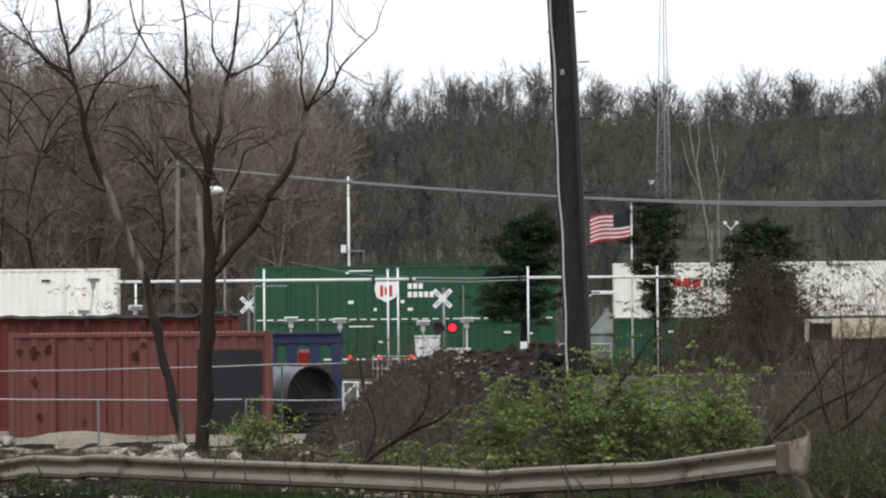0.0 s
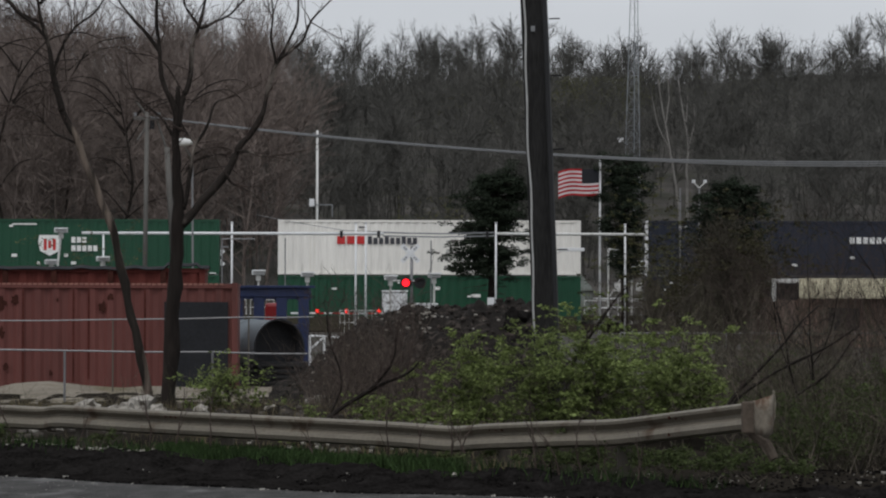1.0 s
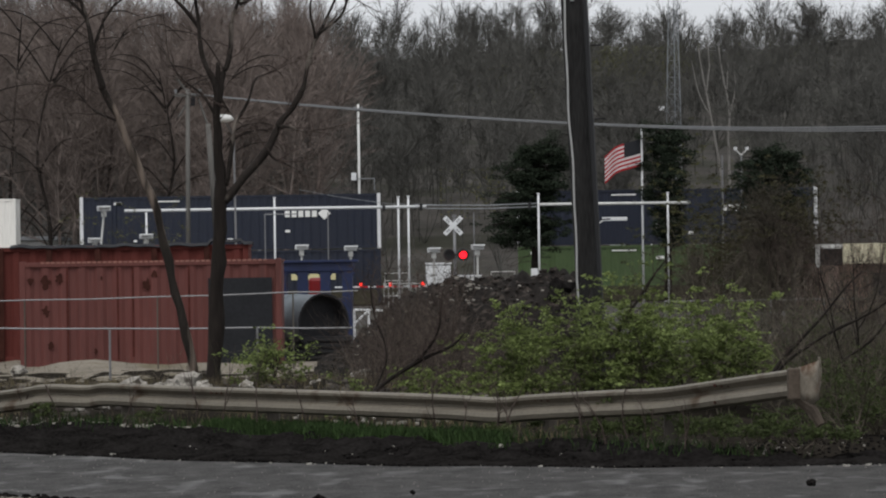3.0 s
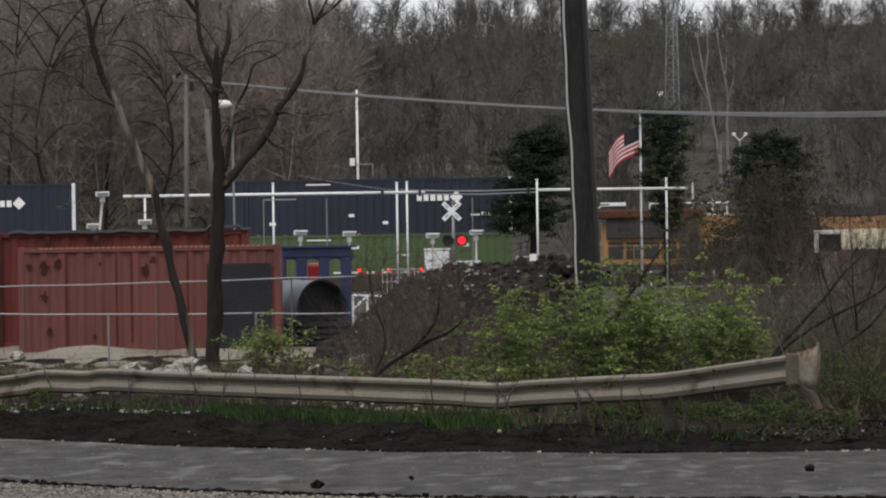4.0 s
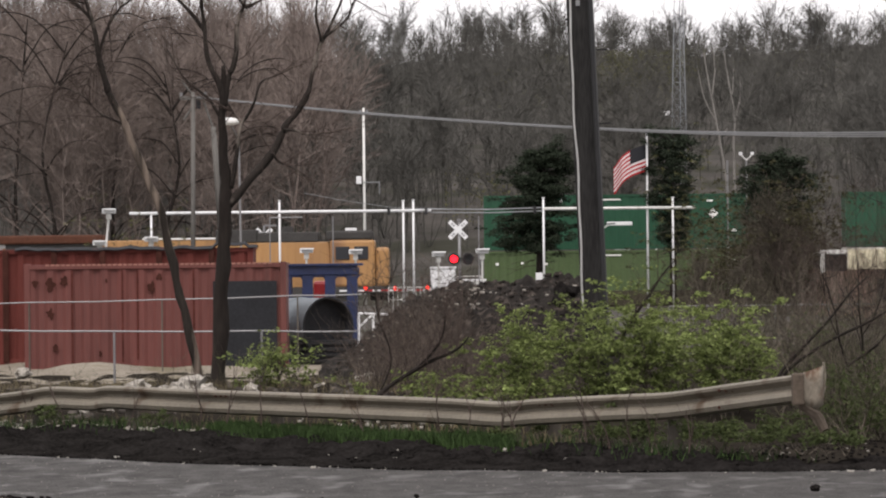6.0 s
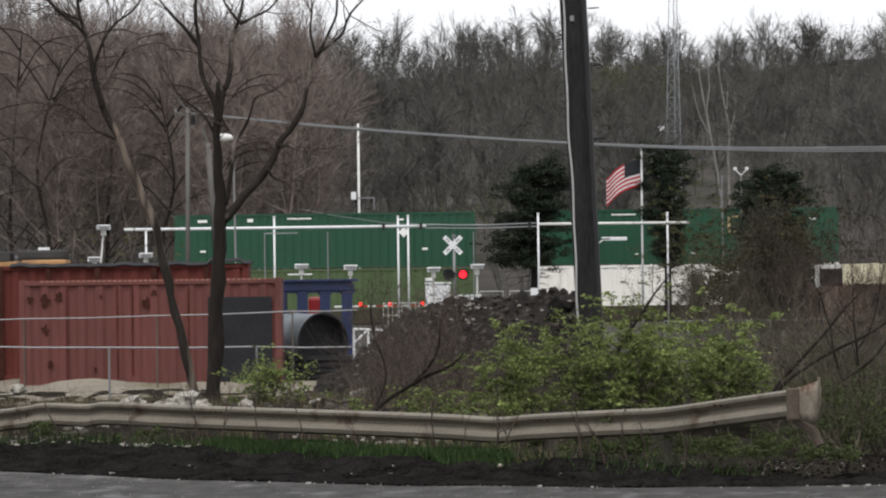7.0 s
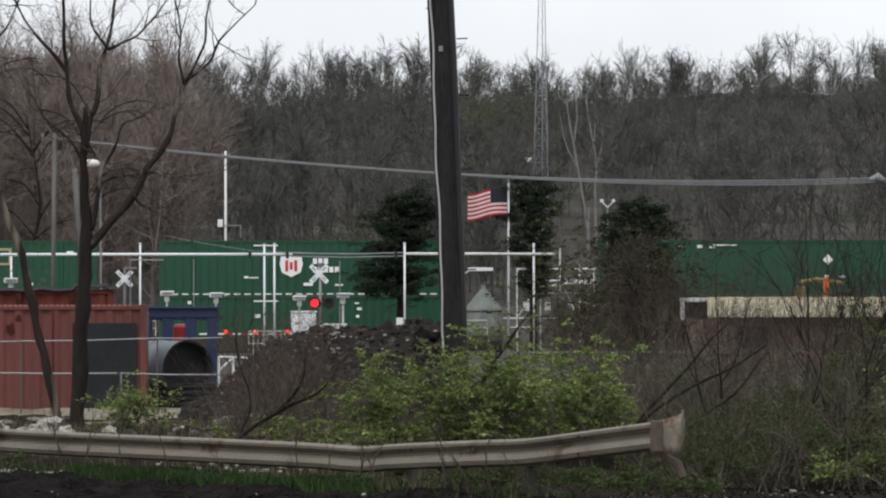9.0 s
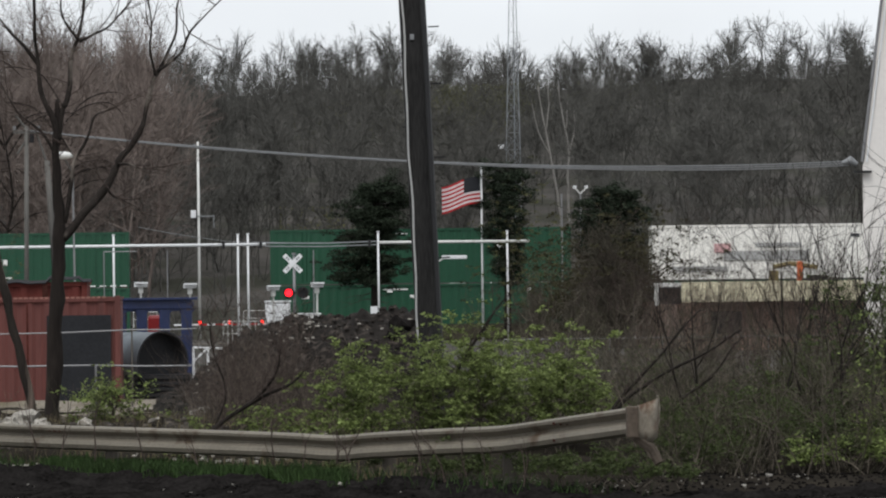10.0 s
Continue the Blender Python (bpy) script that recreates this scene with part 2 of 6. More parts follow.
def tube(path, radii, sides=8, bm=None, caps=True):
    """A tapered tube along a path of points."""
    bm = bm or bmesh.new()
    pts = [Vector(p) for p in path]
    if not isinstance(radii, (list, tuple)):
        radii = [radii] * len(pts)
    rings = []
    for i, p in enumerate(pts):
        d = (pts[min(i + 1, len(pts) - 1)] - pts[max(i - 1, 0)]).normalized()
        a = d.orthogonal().normalized() if abs(d.z) > 0.9 else d.cross(Vector((0, 0, 1))).normalized()
        if abs(d.z) > 0.9:
            a = Vector((0, 1, 0)).cross(d).normalized()
        b = d.cross(a)
        rings.append([bm.verts.new(p + radii[i] * (math.cos(2 * math.pi * k / sides) * a + math.sin(2 * math.pi * k / sides) * b)) for k in range(sides)])
    for r0, r1 in zip(rings, rings[1:]):
        for k in range(sides):
            bm.faces.new((r0[k], r0[(k + 1) % sides], r1[(k + 1) % sides], r1[k]))
    if caps:
        bm.faces.new(rings[0][::-1])
        bm.faces.new(rings[-1])
    return bm


def disc(c, axis, r, depth, sides=20, bm=None):
    c, axis = Vector(c), Vector(axis).normalized()
    return tube([c - axis * depth / 2, c + axis * depth / 2], r, sides, bm)


def mesh_np(name, verts, quads, materials, index=None, smooth=False):
    """A mesh object from arrays of corners and quads."""
    me = bpy.data.meshes.new(name)
    verts, quads = np.asarray(verts, np.float32), np.asarray(quads, np.int32)
    me.vertices.add(len(verts))
    me.vertices.foreach_set("co", verts.ravel())
    me.loops.add(quads.size)
    me.loops.foreach_set("vertex_index", quads.ravel())
    me.polygons.add(len(quads))
    me.polygons.foreach_set("loop_start", np.arange(0, quads.size, 4, dtype=np.int32))
    for m in materials:
        me.materials.append(m)
    if index is not None:
        me.polygons.foreach_set("material_index", np.asarray(index, np.int32))
    if smooth:
        me.polygons.foreach_set("use_smooth", np.ones(len(quads), bool))
    me.update(calc_edges=True)
    me.validate()
    return new(name, me)


def skin(segs, sides=3):
    """Open prisms round segments (x0 y0 z0 r0 x1 y1 z1 r1)."""
    s = np.asarray(segs, float)
    p, q, r0, r1 = s[:, 0:3], s[:, 4:7], s[:, 3], s[:, 7]
    d = q - p
    d /= np.linalg.norm(d, axis=1, keepdims=True) + 1e-9
    ref = np.where(np.abs(d[:, 2:3]) > 0.9, [[1.0, 0, 0]], [[0, 0, 1.0]])
    a = np.cross(d, ref)
    a /= np.linalg.norm(a, axis=1, keepdims=True) + 1e-9
    b = np.cross(d, a)
    ang = np.arange(sides) * 2 * np.pi / sides
    ring = np.cos(ang)[None, :, None] * a[:, None] + np.sin(ang)[None, :, None] * b[:, None]
    v = np.concatenate([p[:, None] + ring * r0[:, None, None], q[:, None] + ring * r1[:, None, None]], 1)
    k = np.arange(sides)
    one = np.stack([k, (k + 1) % sides, sides + (k + 1) % sides, sides + k], 1)
    f = one[None] + (np.arange(len(s)) * 2 * sides)[:, None, None]
    return v.reshape(-1, 3), f.reshape(-1, 4)


def grow(rng, p, d, length, r, depth, kids=3, spread=0.6, up=0.12, bits=3, wob=0.16, thin=0.55, segs=None, tip=0.3):
    """Branches of a bare tree, as segments; each one forks along its length."""
    segs = [] if segs is None else segs
    p, d = np.array(p, float), np.array(d, float)
    d /= np.linalg.norm(d)
    marks = []
    for i in range(bits):
        ra, rb = r * (1 - (1 - tip) * i / bits), r * (1 - (1 - tip) * (i + 1) / bits)
        q = p + d * length / bits
        segs.append((*p, ra, *q, rb))
        marks.append((q, d.copy(), rb))
        p = q
        d = d + rng.normal(0, wob, 3) + np.array((0, 0, up))
        d /= np.linalg.norm(d)
    if depth > 0:
        for k in range(kids):
            q, dd, rr = marks[min(bits - 1, int(rng.uniform(0.15, 1.0) * bits))]
            nd = dd + rng.normal(0, spread, 3)
            grow(rng, q, nd, length * rng.uniform(0.45, 0.75), max(rr * 0.7, 0.004), depth - 1, kids, spread, up, bits, wob, thin, segs, tip)
    return segs


def scatter(templates, places, rng):
    """Join copies of template meshes at places (x, y, z, scale)."""
    vs, fs, n = [], [], 0
    for x, y, z, s in places:
        v, f = templates[rng.integers(len(templates))]
        a = rng.uniform(0, 2 * np.pi)
        c, si = np.cos(a), np.sin(a)
        rot = np.array([[c, -si, 0], [si, c, 0], [0, 0, 1]])
        w = v @ rot.T * s * np.array([1, 1, rng.uniform(0.95, 1.05)]) + np.array([x, y, z])
        vs.append(w)
        fs.append(f + n)
        n += len(w)
    return np.concatenate(vs), np.concatenate(fs)


def leaves(rng, centres, size, flat=0.5):
    """Small folded-free leaf quads at the centres, turned at random."""
    c = np.asarray(centres, float)
    n = len(c)
    a = rng.normal(0, 1, (n, 3))
    a[:, 2] *= flat
    a /= np.linalg.norm(a, axis=1, keepdims=True)
    b = np.cross(a, rng.normal(0, 1, (n, 3)))
    b /= np.linalg.norm(b, axis=1, keepdims=True)
    s = (size * rng.uniform(0.6, 1.3, n))[:, None]
    v = np.stack([c - a * s, c - b * s * 0.45, c + a * s, c + b * s * 0.45], 1).reshape(-1, 3)
    return v, np.arange(4 * n).reshape(-1, 4)


def blades(rng, pts, h, w):
    p = np.asarray(pts, float)
    n = len(p)
    ang = rng.uniform(0, 2 * np.pi, n)
    side = np.stack([np.cos(ang), np.sin(ang), np.zeros(n)], 1) * w
    lean = rng.normal(0, 0.35, (n, 3)) * [1, 1, 0] + [0, 0, 1]
    hh = (h * rng.uniform(0.4, 1.2, n))[:, None]
    v = np.stack([p - side, p + side, p + side * 0.3 + lean * hh, p - side * 0.3 + lean * hh], 1).reshape(-1, 3)
    return v, np.arange(4 * n).reshape(-1, 4)


# ---------- ground, road and verge ----------


def road_edge(x):
    """The far edge of the road."""
    c = max(-7.0, min(6.0, x))
    y = 42.83 - 0.511 * c + 0.0682 * c * c
    return y + (x - c) * (-1.466 if x < 0 else 0.31)


def rail_line(x):
    return 47.0 - 1.12 * x if x < 0 else 47.0 - 1.18 * x


def ridge(x):
    return 26.5 + 0.9 * noise.noise((x * 0.3, 0, 0)) + 0.0009 * (x - 5) ** 2 + 0.7 * math.sin(x * 0.06 + 1) + 0.5 * math.sin(x * 0.17)


def ground_z(x, y):
    e = road_edge(x)
    z = 0.0
    if y > e:
        t = min(1.0, (y - e) / 3.0)
        z = 0.10 * t * t * (3 - 2 * t)
        t = min(1.0, max(0.0, (y - e - 4.5) / 8.0))
        z += 0.20 * t * t * (3 - 2 * t)
        z += 0.10 * noise.noise((x * 0.7, y * 0.5, 0)) * min(1, (y - e) / 1.5) * (1 if y < 120 else 0)
    if 64 < y < 125 and x < -1.0:
        # the yard lies a little lower than the bank
        z -= 0.28 * min(1.0, (y - 64) / 8) * min(1.0, (125 - y) / 8) * min(1.0, (-1.0 - x) / 1.5)
    if y > 235:
        t = min(1.0, (y - 235) / 225)
        z += min(ridge(x), 37.0) * (t ** 0.95) + 0.6 * noise.noise((x * 0.05, y * 0.05, 3))
    if y > 460:
        z -= (y - 460) * 0.03
    return z - 0.03


def sheet(name, xs, ys, zf, material, label, category):
    v = [(x, y, zf(x, y)) for y in ys for x in xs]
    w = len(xs)
    q = [(j * w + i, j * w + i + 1, (j + 1) * w + i + 1, (j + 1) * w + i) for j in range(len(ys) - 1) for i in range(w - 1)]
    ob = mesh_np(name, v, q, [material], smooth=True)
    return tagged(ob, label, category, kind="structure")


def spread_steps(*spans):
    out = []
    for a, b, s in spans:
        out += list(np.arange(a, b, s))
    return out + [spans[-1][1]]


XS = spread_steps((-2500, -300, 200), (-300, -80, 20), (-80, -16, 4), (-16, 16, 0.4), (16, 80, 4), (80, 300, 20), (300, 2500, 200))
YS = spread_steps((-600, -20, 60), (-20, 30, 5), (30, 62, 0.35), (62, 110, 1.2), (110, 235, 10), (235, 520, 9), (520, 3000, 160))
sheet("ground", XS, YS, ground_z, M_GROUND, "uneven dirt and grass ground rising to a wooded hill", "ground")

RX = spread_steps((-90, -16, 4), (-16, -8, 0.4), (-8, 8, 0.11), (8, 16, 0.4), (16, 60, 4))
M_BANK = mat("dark_bank_soil", (0.02, 0.0175, 0.0145), 0.95, 0.5, 0.9, 10, 0.7, stain=((0.03, 0.026, 0.021), 1.1, 0.42), gloss=0.0)


def strip_between(name, near, far, lift, rows, material, label, category, rough=0.0):
    v, q = [], []
    for j in range(rows + 1):
        for x in RX:
            y = near(x) + (far(x) - near(x)) * j / rows
            edge = math.sin(math.pi * j / rows)
            z = max(ground_z(x, y), -0.03) + 0.03 + lift * min(1.0, 0.25 + j / 4)
            z += rough * edge * (noise.noise((x * 2.1, y * 2.1, 5)) + 0.5 * noise.noise((x * 6, y * 4, 9)) + 0.3 * noise.noise((x * 14, y * 7, 2)))
            v.append((x, y, z))
    w = len(RX)
    q = [(j * w + i, j * w + i + 1, (j + 1) * w + i + 1, (j + 1) * w + i) for j in range(rows) for i in range(w - 1)]
    return tagged(mesh_np(name, v, q, [material], smooth=True), label, category, kind="structure")


def bank_line(x):
    return max(rail_line(x), road_edge(x) + 1.2)


strip_between("bank", lambda x: bank_line(x) - 0.4, lambda x: bank_line(x) + 32, 0.02, 46, M_BANK, "dark littered soil bank behind the guardrail", "soil", 0.10)
strip_between("road", lambda x: road_edge(x) - 8.4 + 0.1 * math.sin(x * 2), lambda x: road_edge(x) + 0.25 * noise.noise((x * 0.8, 0, 0)), 0.02, 10,
              M_ROAD, "worn wet-looking grey asphalt road", "road", 0.008)
strip_between("road_shoulder", lambda x: road_edge(x) - 16, lambda x: road_edge(x) - 8.3 + 0.2 * noise.noise((x * 1.5, 3, 0)), 0.03, 14,
              M_SHOULDER, "loose gravel shoulder beside the road", "gravel", 0.03)
strip_between("verge", lambda x: road_edge(x) + 0.15 + 0.35 * noise.noise((x * 0.8, 2, 0)), lambda x: bank_line(x) + 0.2 * math.sin(x), 0.05, 34,
              M_SOIL, "black muddy soil verge below the guardrail", "soil", 0.16)
LOTX = spread_steps((-30, -16, 2), (-16, 3.0, 0.4))


def lot_z(x, y):
    heap = 0.2 * math.exp(-((x + 8.3) / 1.0) ** 2 - ((y - 87) / 1.6) ** 2) + 0.12 * math.exp(-((x + 6.0) / 1.8) ** 2 - ((y - 87.5) / 1.2) ** 2)
    fade = min(1.0, max(0.0, (y - 74.0) / 4.0))
    return ground_z(x, y) - 0.03 + 0.08 * fade + heap + 0.04 * noise.noise((x * 2, y * 2, 1)) * fade


sheet("gravel_lot", LOTX, spread_steps((74, 120, 0.6)), lot_z, M_GRAVEL, "pale crushed gravel yard with small heaps", "gravel")

# ---------- guardrail ----------


def build_guardrail():
    g = thing("guardrail", "dented weathered W-beam steel guardrail along the road verge", "guardrail")
    path = [(-12.0, 60.4, 0.15), (-8.4, 56.4, 0.36), (-6.1, 53.6, 0.62), (-5.55, 53.0, 0.705), (-4.9, 52.4, 0.70), (-4.6, 52.1, 0.735), (-3.6, 51.0, 0.715),
            (-2.06, 49.3, 0.70), (-1.0, 48.1, 0.69), (0.0, 47.0, 0.675), (0.55, 46.4, 0.655), (0.95, 45.9, 0.70), (1.5, 45.3, 0.745), (2.0, 44.8, 0.78),
            (2.45, 44.3, 0.815), (3.1, 43.2, 0.94), (3.70, 42.1, 1.06)]
    prof = [(0.0, 0.0), (0.05, -0.008), (0.082, -0.03), (0.078, -0.062), (0.004, -0.118), (0.0, -0.142), (0.07, -0.188), (0.088, -0.235), (0.07, -0.285), (0.0, -0.312)]
    pts = [Vector(p) for p in path]
    fine = []
    for i in range(len(pts) - 1):
        for k in range(5):
            t = k / 5
            a, b, c, d = pts[max(i - 1, 0)], pts[i], pts[i + 1], pts[min(i + 2, len(pts) - 1)]
            fine.append(0.5 * ((2 * b) + (c - a) * t + (2 * a - 5 * b + 4 * c - d) * t * t + (3 * b - a - 3 * c + d) * t ** 3))
    fine.append(pts[-1])
    bm = bmesh.new()
    rows = []
    for i, p in enumerate(fine):
        d = (fine[min(i + 1, len(fine) - 1)] - fine[max(i - 1, 0)])
        d.z = 0
        d.normalize()
        out = Vector((d.y, -d.x, 0))
        front = [bm.verts.new(p + out * o + Vector((0, 0, h))) for o, h in prof]
        back = [bm.verts.new(p + out * (o - 0.006) + Vector((0, 0, h))) for o, h in prof]
        rows.append(front + back[::-1])
    n = len(rows[0])
    for a, b in zip(rows, rows[1:]):
        for k in range(n):
            bm.faces.new((a[k], b[k], b[(k + 1) % n], a[(k + 1) % n]))
    bm.faces.new(rows[0])
    bm.faces.new(rows[-1][::-1])
    bmesh.ops.recalc_face_normals(bm, faces=bm.faces[:])
    part("beam", bm, M_RAIL, g, smooth=False)
    for x, y, z in ((-9.3, 57.5, 0.3), (-5.75, 53.35, 0.62), (-4.35, 51.95, 0.68), (-2.3, 49.75, 0.66), (1.15, 45.95, 0.6), (2.5, 44.5, 0.78)):
        part("post", box(x - 0.08, x + 0.08, y + 0.02, y + 0.2, ground_z(x, y) - 0.1, z - 0.06, 0.012), M_POSTW, g)
    # splice plates with bolts
    for x, y, z in ((-3.05, 50.36, 0.70), (1.05, 45.77, 0.70), (3.0, 43.33, 0.915)):
        for k in (-0.10, 0.0, 0.10):
            for h in (-0.06, -0.25):
                part("bolt", disc((x + k * 0.7, y - k * 0.75 - 0.055, z + h), (-0.7, -0.72, 0), 0.018, 0.03, 8), M_RUST, g)
    # bent terminal shoe
    bm = bmesh.new()
    prev = None
    for i in range(9):
        a = i / 8
        c = Vector((3.75 + 0.19 * a, 42.0 - 0.22 * math.sin(2.6 * a), 1.08 + 0.075 * a))
        hgt = 0.33 + 0.10 * math.sin(2.2 * a) + 0.012 * math.sin(i * 1.7)
        ring = [bm.verts.new(c + Vector((0.006 * math.sin(k * 2.1 + i), -0.045 * math.sin(math.pi * k / 4) * (1 if k != 2 else 0.2), -hgt * k / 4))) for k in range(5)]
        if prev:
            for k in range(4):
                bm.faces.new((prev[k], ring[k], ring[k + 1], prev[k + 1]))
        prev = ring
    thicken(bm, 0.012)
    part("terminal_shoe", bm, M_RAILEND, g, "bent rusty end plate", smooth=True)
    part("end_flange", tube([(3.95, 41.88, 1.19), (3.965, 41.9, 1.05), (3.955, 41.9, 0.9), (3.92, 41.92, 0.76)], [0.014, 0.018, 0.018, 0.014], 6), M_RAIL, g, "pale curled edge of the end plate")
    part("collar", box(3.62, 3.76, 41.95, 42.12, 0.73, 1.07, 0.02), M_COLLAR, g, "brown rusted collar")
    part("end_strut", tube([(3.74, 42.2, 0.72), (3.9, 42.05, 0.6), (3.97, 42.0, 0.45)], [0.05, 0.06, 0.05], 8), M_COLLAR, g, "twisted rusty end strut")
    return g


build_guardrail()

# ---------- fences ----------


def build_fence(y, x0, x1, zt, posts, r, label, coat=None, slope=0.0):
    def top(x):
        return zt + slope * (x + 5.0) + 0.012 * math.sin(x * 3)
    f = thing("wire_fence", label, "fence")
    for i, (a, b) in enumerate(zip([x0] + posts, posts + [x1])):
        part("top_rail", tube([(a, y, top(a)), ((a + b) / 2, y, (top(a) + top(b)) / 2 - 0.015), (b, y, top(b))], r, 6), M_GALV, f)
    for x in posts:
        part("post", tube([(x, y, -0.1), (x, y, top(x) - 0.01)], r * 1.1, 8), coat or M_GALV, f)
    return f


build_fence(86.0, -16.0, -2.06, 1.70, [-15.3, -12.4, -9.44, -6.5, -3.5], 0.016, "galvanised pipe fence with slender dark posts by the red container", M_POSTW, 0.014)
build_fence(78.0, -15.0, -1.99, 1.08, [-12.8, -9.85, -6.86, -3.9], 0.02, "low galvanised pipe rail fence in front of the yard", None, -0.014)

# ---------- red containers ----------


def corrugated(x0, x1, y, z0, z1, pitch, depth, bm=None, sink=0.0):
    """A folded steel side, with its back a little behind."""
    own = bmesh.new()
    xs, x = [], x0
    while x < x1 - 1e-4:
        for dx, dy in ((0, 0), (pitch * 0.30, 0), (pitch * 0.5, depth), (pitch * 0.8, depth)):
            if x + dx < x1:
                xs.append((x + dx, y + sink + dy))
        x += pitch
    xs.append((x1, y + sink))
    low = [own.verts.new((a, b, z0)) for a, b in xs]
    top = [own.verts.new((a, b, z1)) for a, b in xs]
    for i in range(len(xs) - 1):
        own.faces.new((low[i], low[i + 1], top[i + 1], top[i]))
    return merge(bm, own)


def build_yard_container(name, x0, x1, y, z0, z1, paint, label, patch):
    c = thing(name, label, "container")
    part("side_wall", corrugated(x0 + 0.12, x1 - 0.12, y, z0 + 0.16, z1 - 0.1, 0.42, 0.05, None, 0.02), paint, c)
    part("back_wall", box(x0 + 0.1, x1 - 0.1, y + 2.38, y + 2.42, z0 + 0.1, z1 - 0.08), paint, c)
    for x in (x0, x1 - 0.14):
        part("corner_post", box(x, x + 0.14, y - 0.01, y + 0.13, z0, z1, 0.012), paint, c)
        part("end_wall", box(x + 0.05, x + 0.09, y + 0.13, y + 2.4, z0 + 0.1, z1 - 0.05), paint, c)
    part("roof", box(x0 + 0.02, x1 - 0.02, y + 0.05, y + 2.42, z1 - 0.07, z1 - 0.02), paint, c)
    part("top_rail", box(x0 + 0.14, x1 - 0.14, y - 0.005, y + 0.06, z1 - 0.13, z1 - 0.02, 0.01), paint, c)
    part("bottom_rail", box(x0 + 0.14, x1 - 0.14, y - 0.005, y + 0.07, z0 + 0.02, z0 + 0.18, 0.01), paint, c)
    if patch:
        part("charcoal_panel", box(x1 - 1.70, x1 - 0.22, y - 0.012, y + 0.015, z0 + 0.1, z0 + 2.16, 0.004), M_PATCH, c, "matt charcoal painted steel panel")
        for sx in (1.08, 2.25, 2.6, 3.9, 4.5):
            part("rust_streak", box(x0 + sx, x0 + sx + 0.05, y + 0.006, y + 0.02, z0 + 0.25 + 0.2 * (sx % 1), z1 - 0.15), M_STREAK, c)
        # bright rubbed lip along the top rail
        n = 44
        for i in range(n):
            a = x0 + 0.5 + (x1 - x0 - 0.8) * i / n
            part("worn_lip", box(a, a + 0.085, y - 0.014, y + 0.02, z1 - 0.055, z1 - 0.012), M_WORN, c)
        for px, pz, s in ((x0 + 0.25, z1 - 0.45, 0.10), (x0 + 0.62, z1 - 0.50, 0.15), (x0 + 0.92, z1 - 0.42, 0.12), (x0 + 0.6, z1 - 1.15, 0.13), (x0 + 2.95, z1 - 0.55, 0.13),
                          (x0 + 3.12, z1 - 0.32, 0.10), (x0 + 0.7, z1 - 1.95, 0.08), (x0 + 1.75, z1 - 2.1, 0.06), (x0 + 1.9, z1 - 0.4, 0.05)):
            b = bmesh.new()
            rs = [s * random.uniform(0.3, 1.05) for _ in range(13)]
            vs = [b.verts.new((px + rs[k] * math.cos(k * 2 * math.pi / 13), y + 0.004, pz + 1.25 * rs[k] * math.sin(k * 2 * math.pi / 13))) for k in range(13)]
            b.faces.new(vs)
            thicken(b, 0.006)
            part("rust_scab", b, M_RUST, c)
    return c


build_yard_container("shipping_container", -9.99, -3.92, 90.0, -0.1, 2.50, M_RED, "faded red corrugated shipping container with rust scabs and a charcoal panel", True)
back = build_yard_container("shipping_container", -16.4, -5.0, 96.2, 0.0, 2.90, M_RED2, "taller red oxide container standing behind the first one", False)
for x in (-13.6, -11.2, -10.0, -8.8, -7.4, -6.1):
    part("rib", box(x, x + 0.14, 96.13, 96.2, 0.1, 2.86, 0.01), M_RUST, back)

# torn sheet metal and tarpaulin along the container tops
t = thing("torn_tarpaulin", "dark crumpled tarpaulin lying along the container roof", "tarpaulin")
b = bmesh.new()
vs = []
for i in range(60):
    x = -10.9 + 6.0 * i / 59
    h = 2.90 + 0.05 * noise.noise((x * 2.3, 0, 0)) + (0.10 if -6.0 < x < -5.2 else 0.0)
    vs.append((b.verts.new((x, 96.1, h - 0.04)), b.verts.new((x, 96.35, h + 0.03)), b.verts.new((x, 96.9, h - 0.02))))
for p, q in zip(vs, vs[1:]):
    b.faces.new((p[0], q[0], q[1], p[1]))
    b.faces.new((p[1], q[1], q[2], p[2]))
thicken(b, 0.02)
part("sheet", b, M_DARKST, t)

# ---------- blue steel frame with big pipe ----------


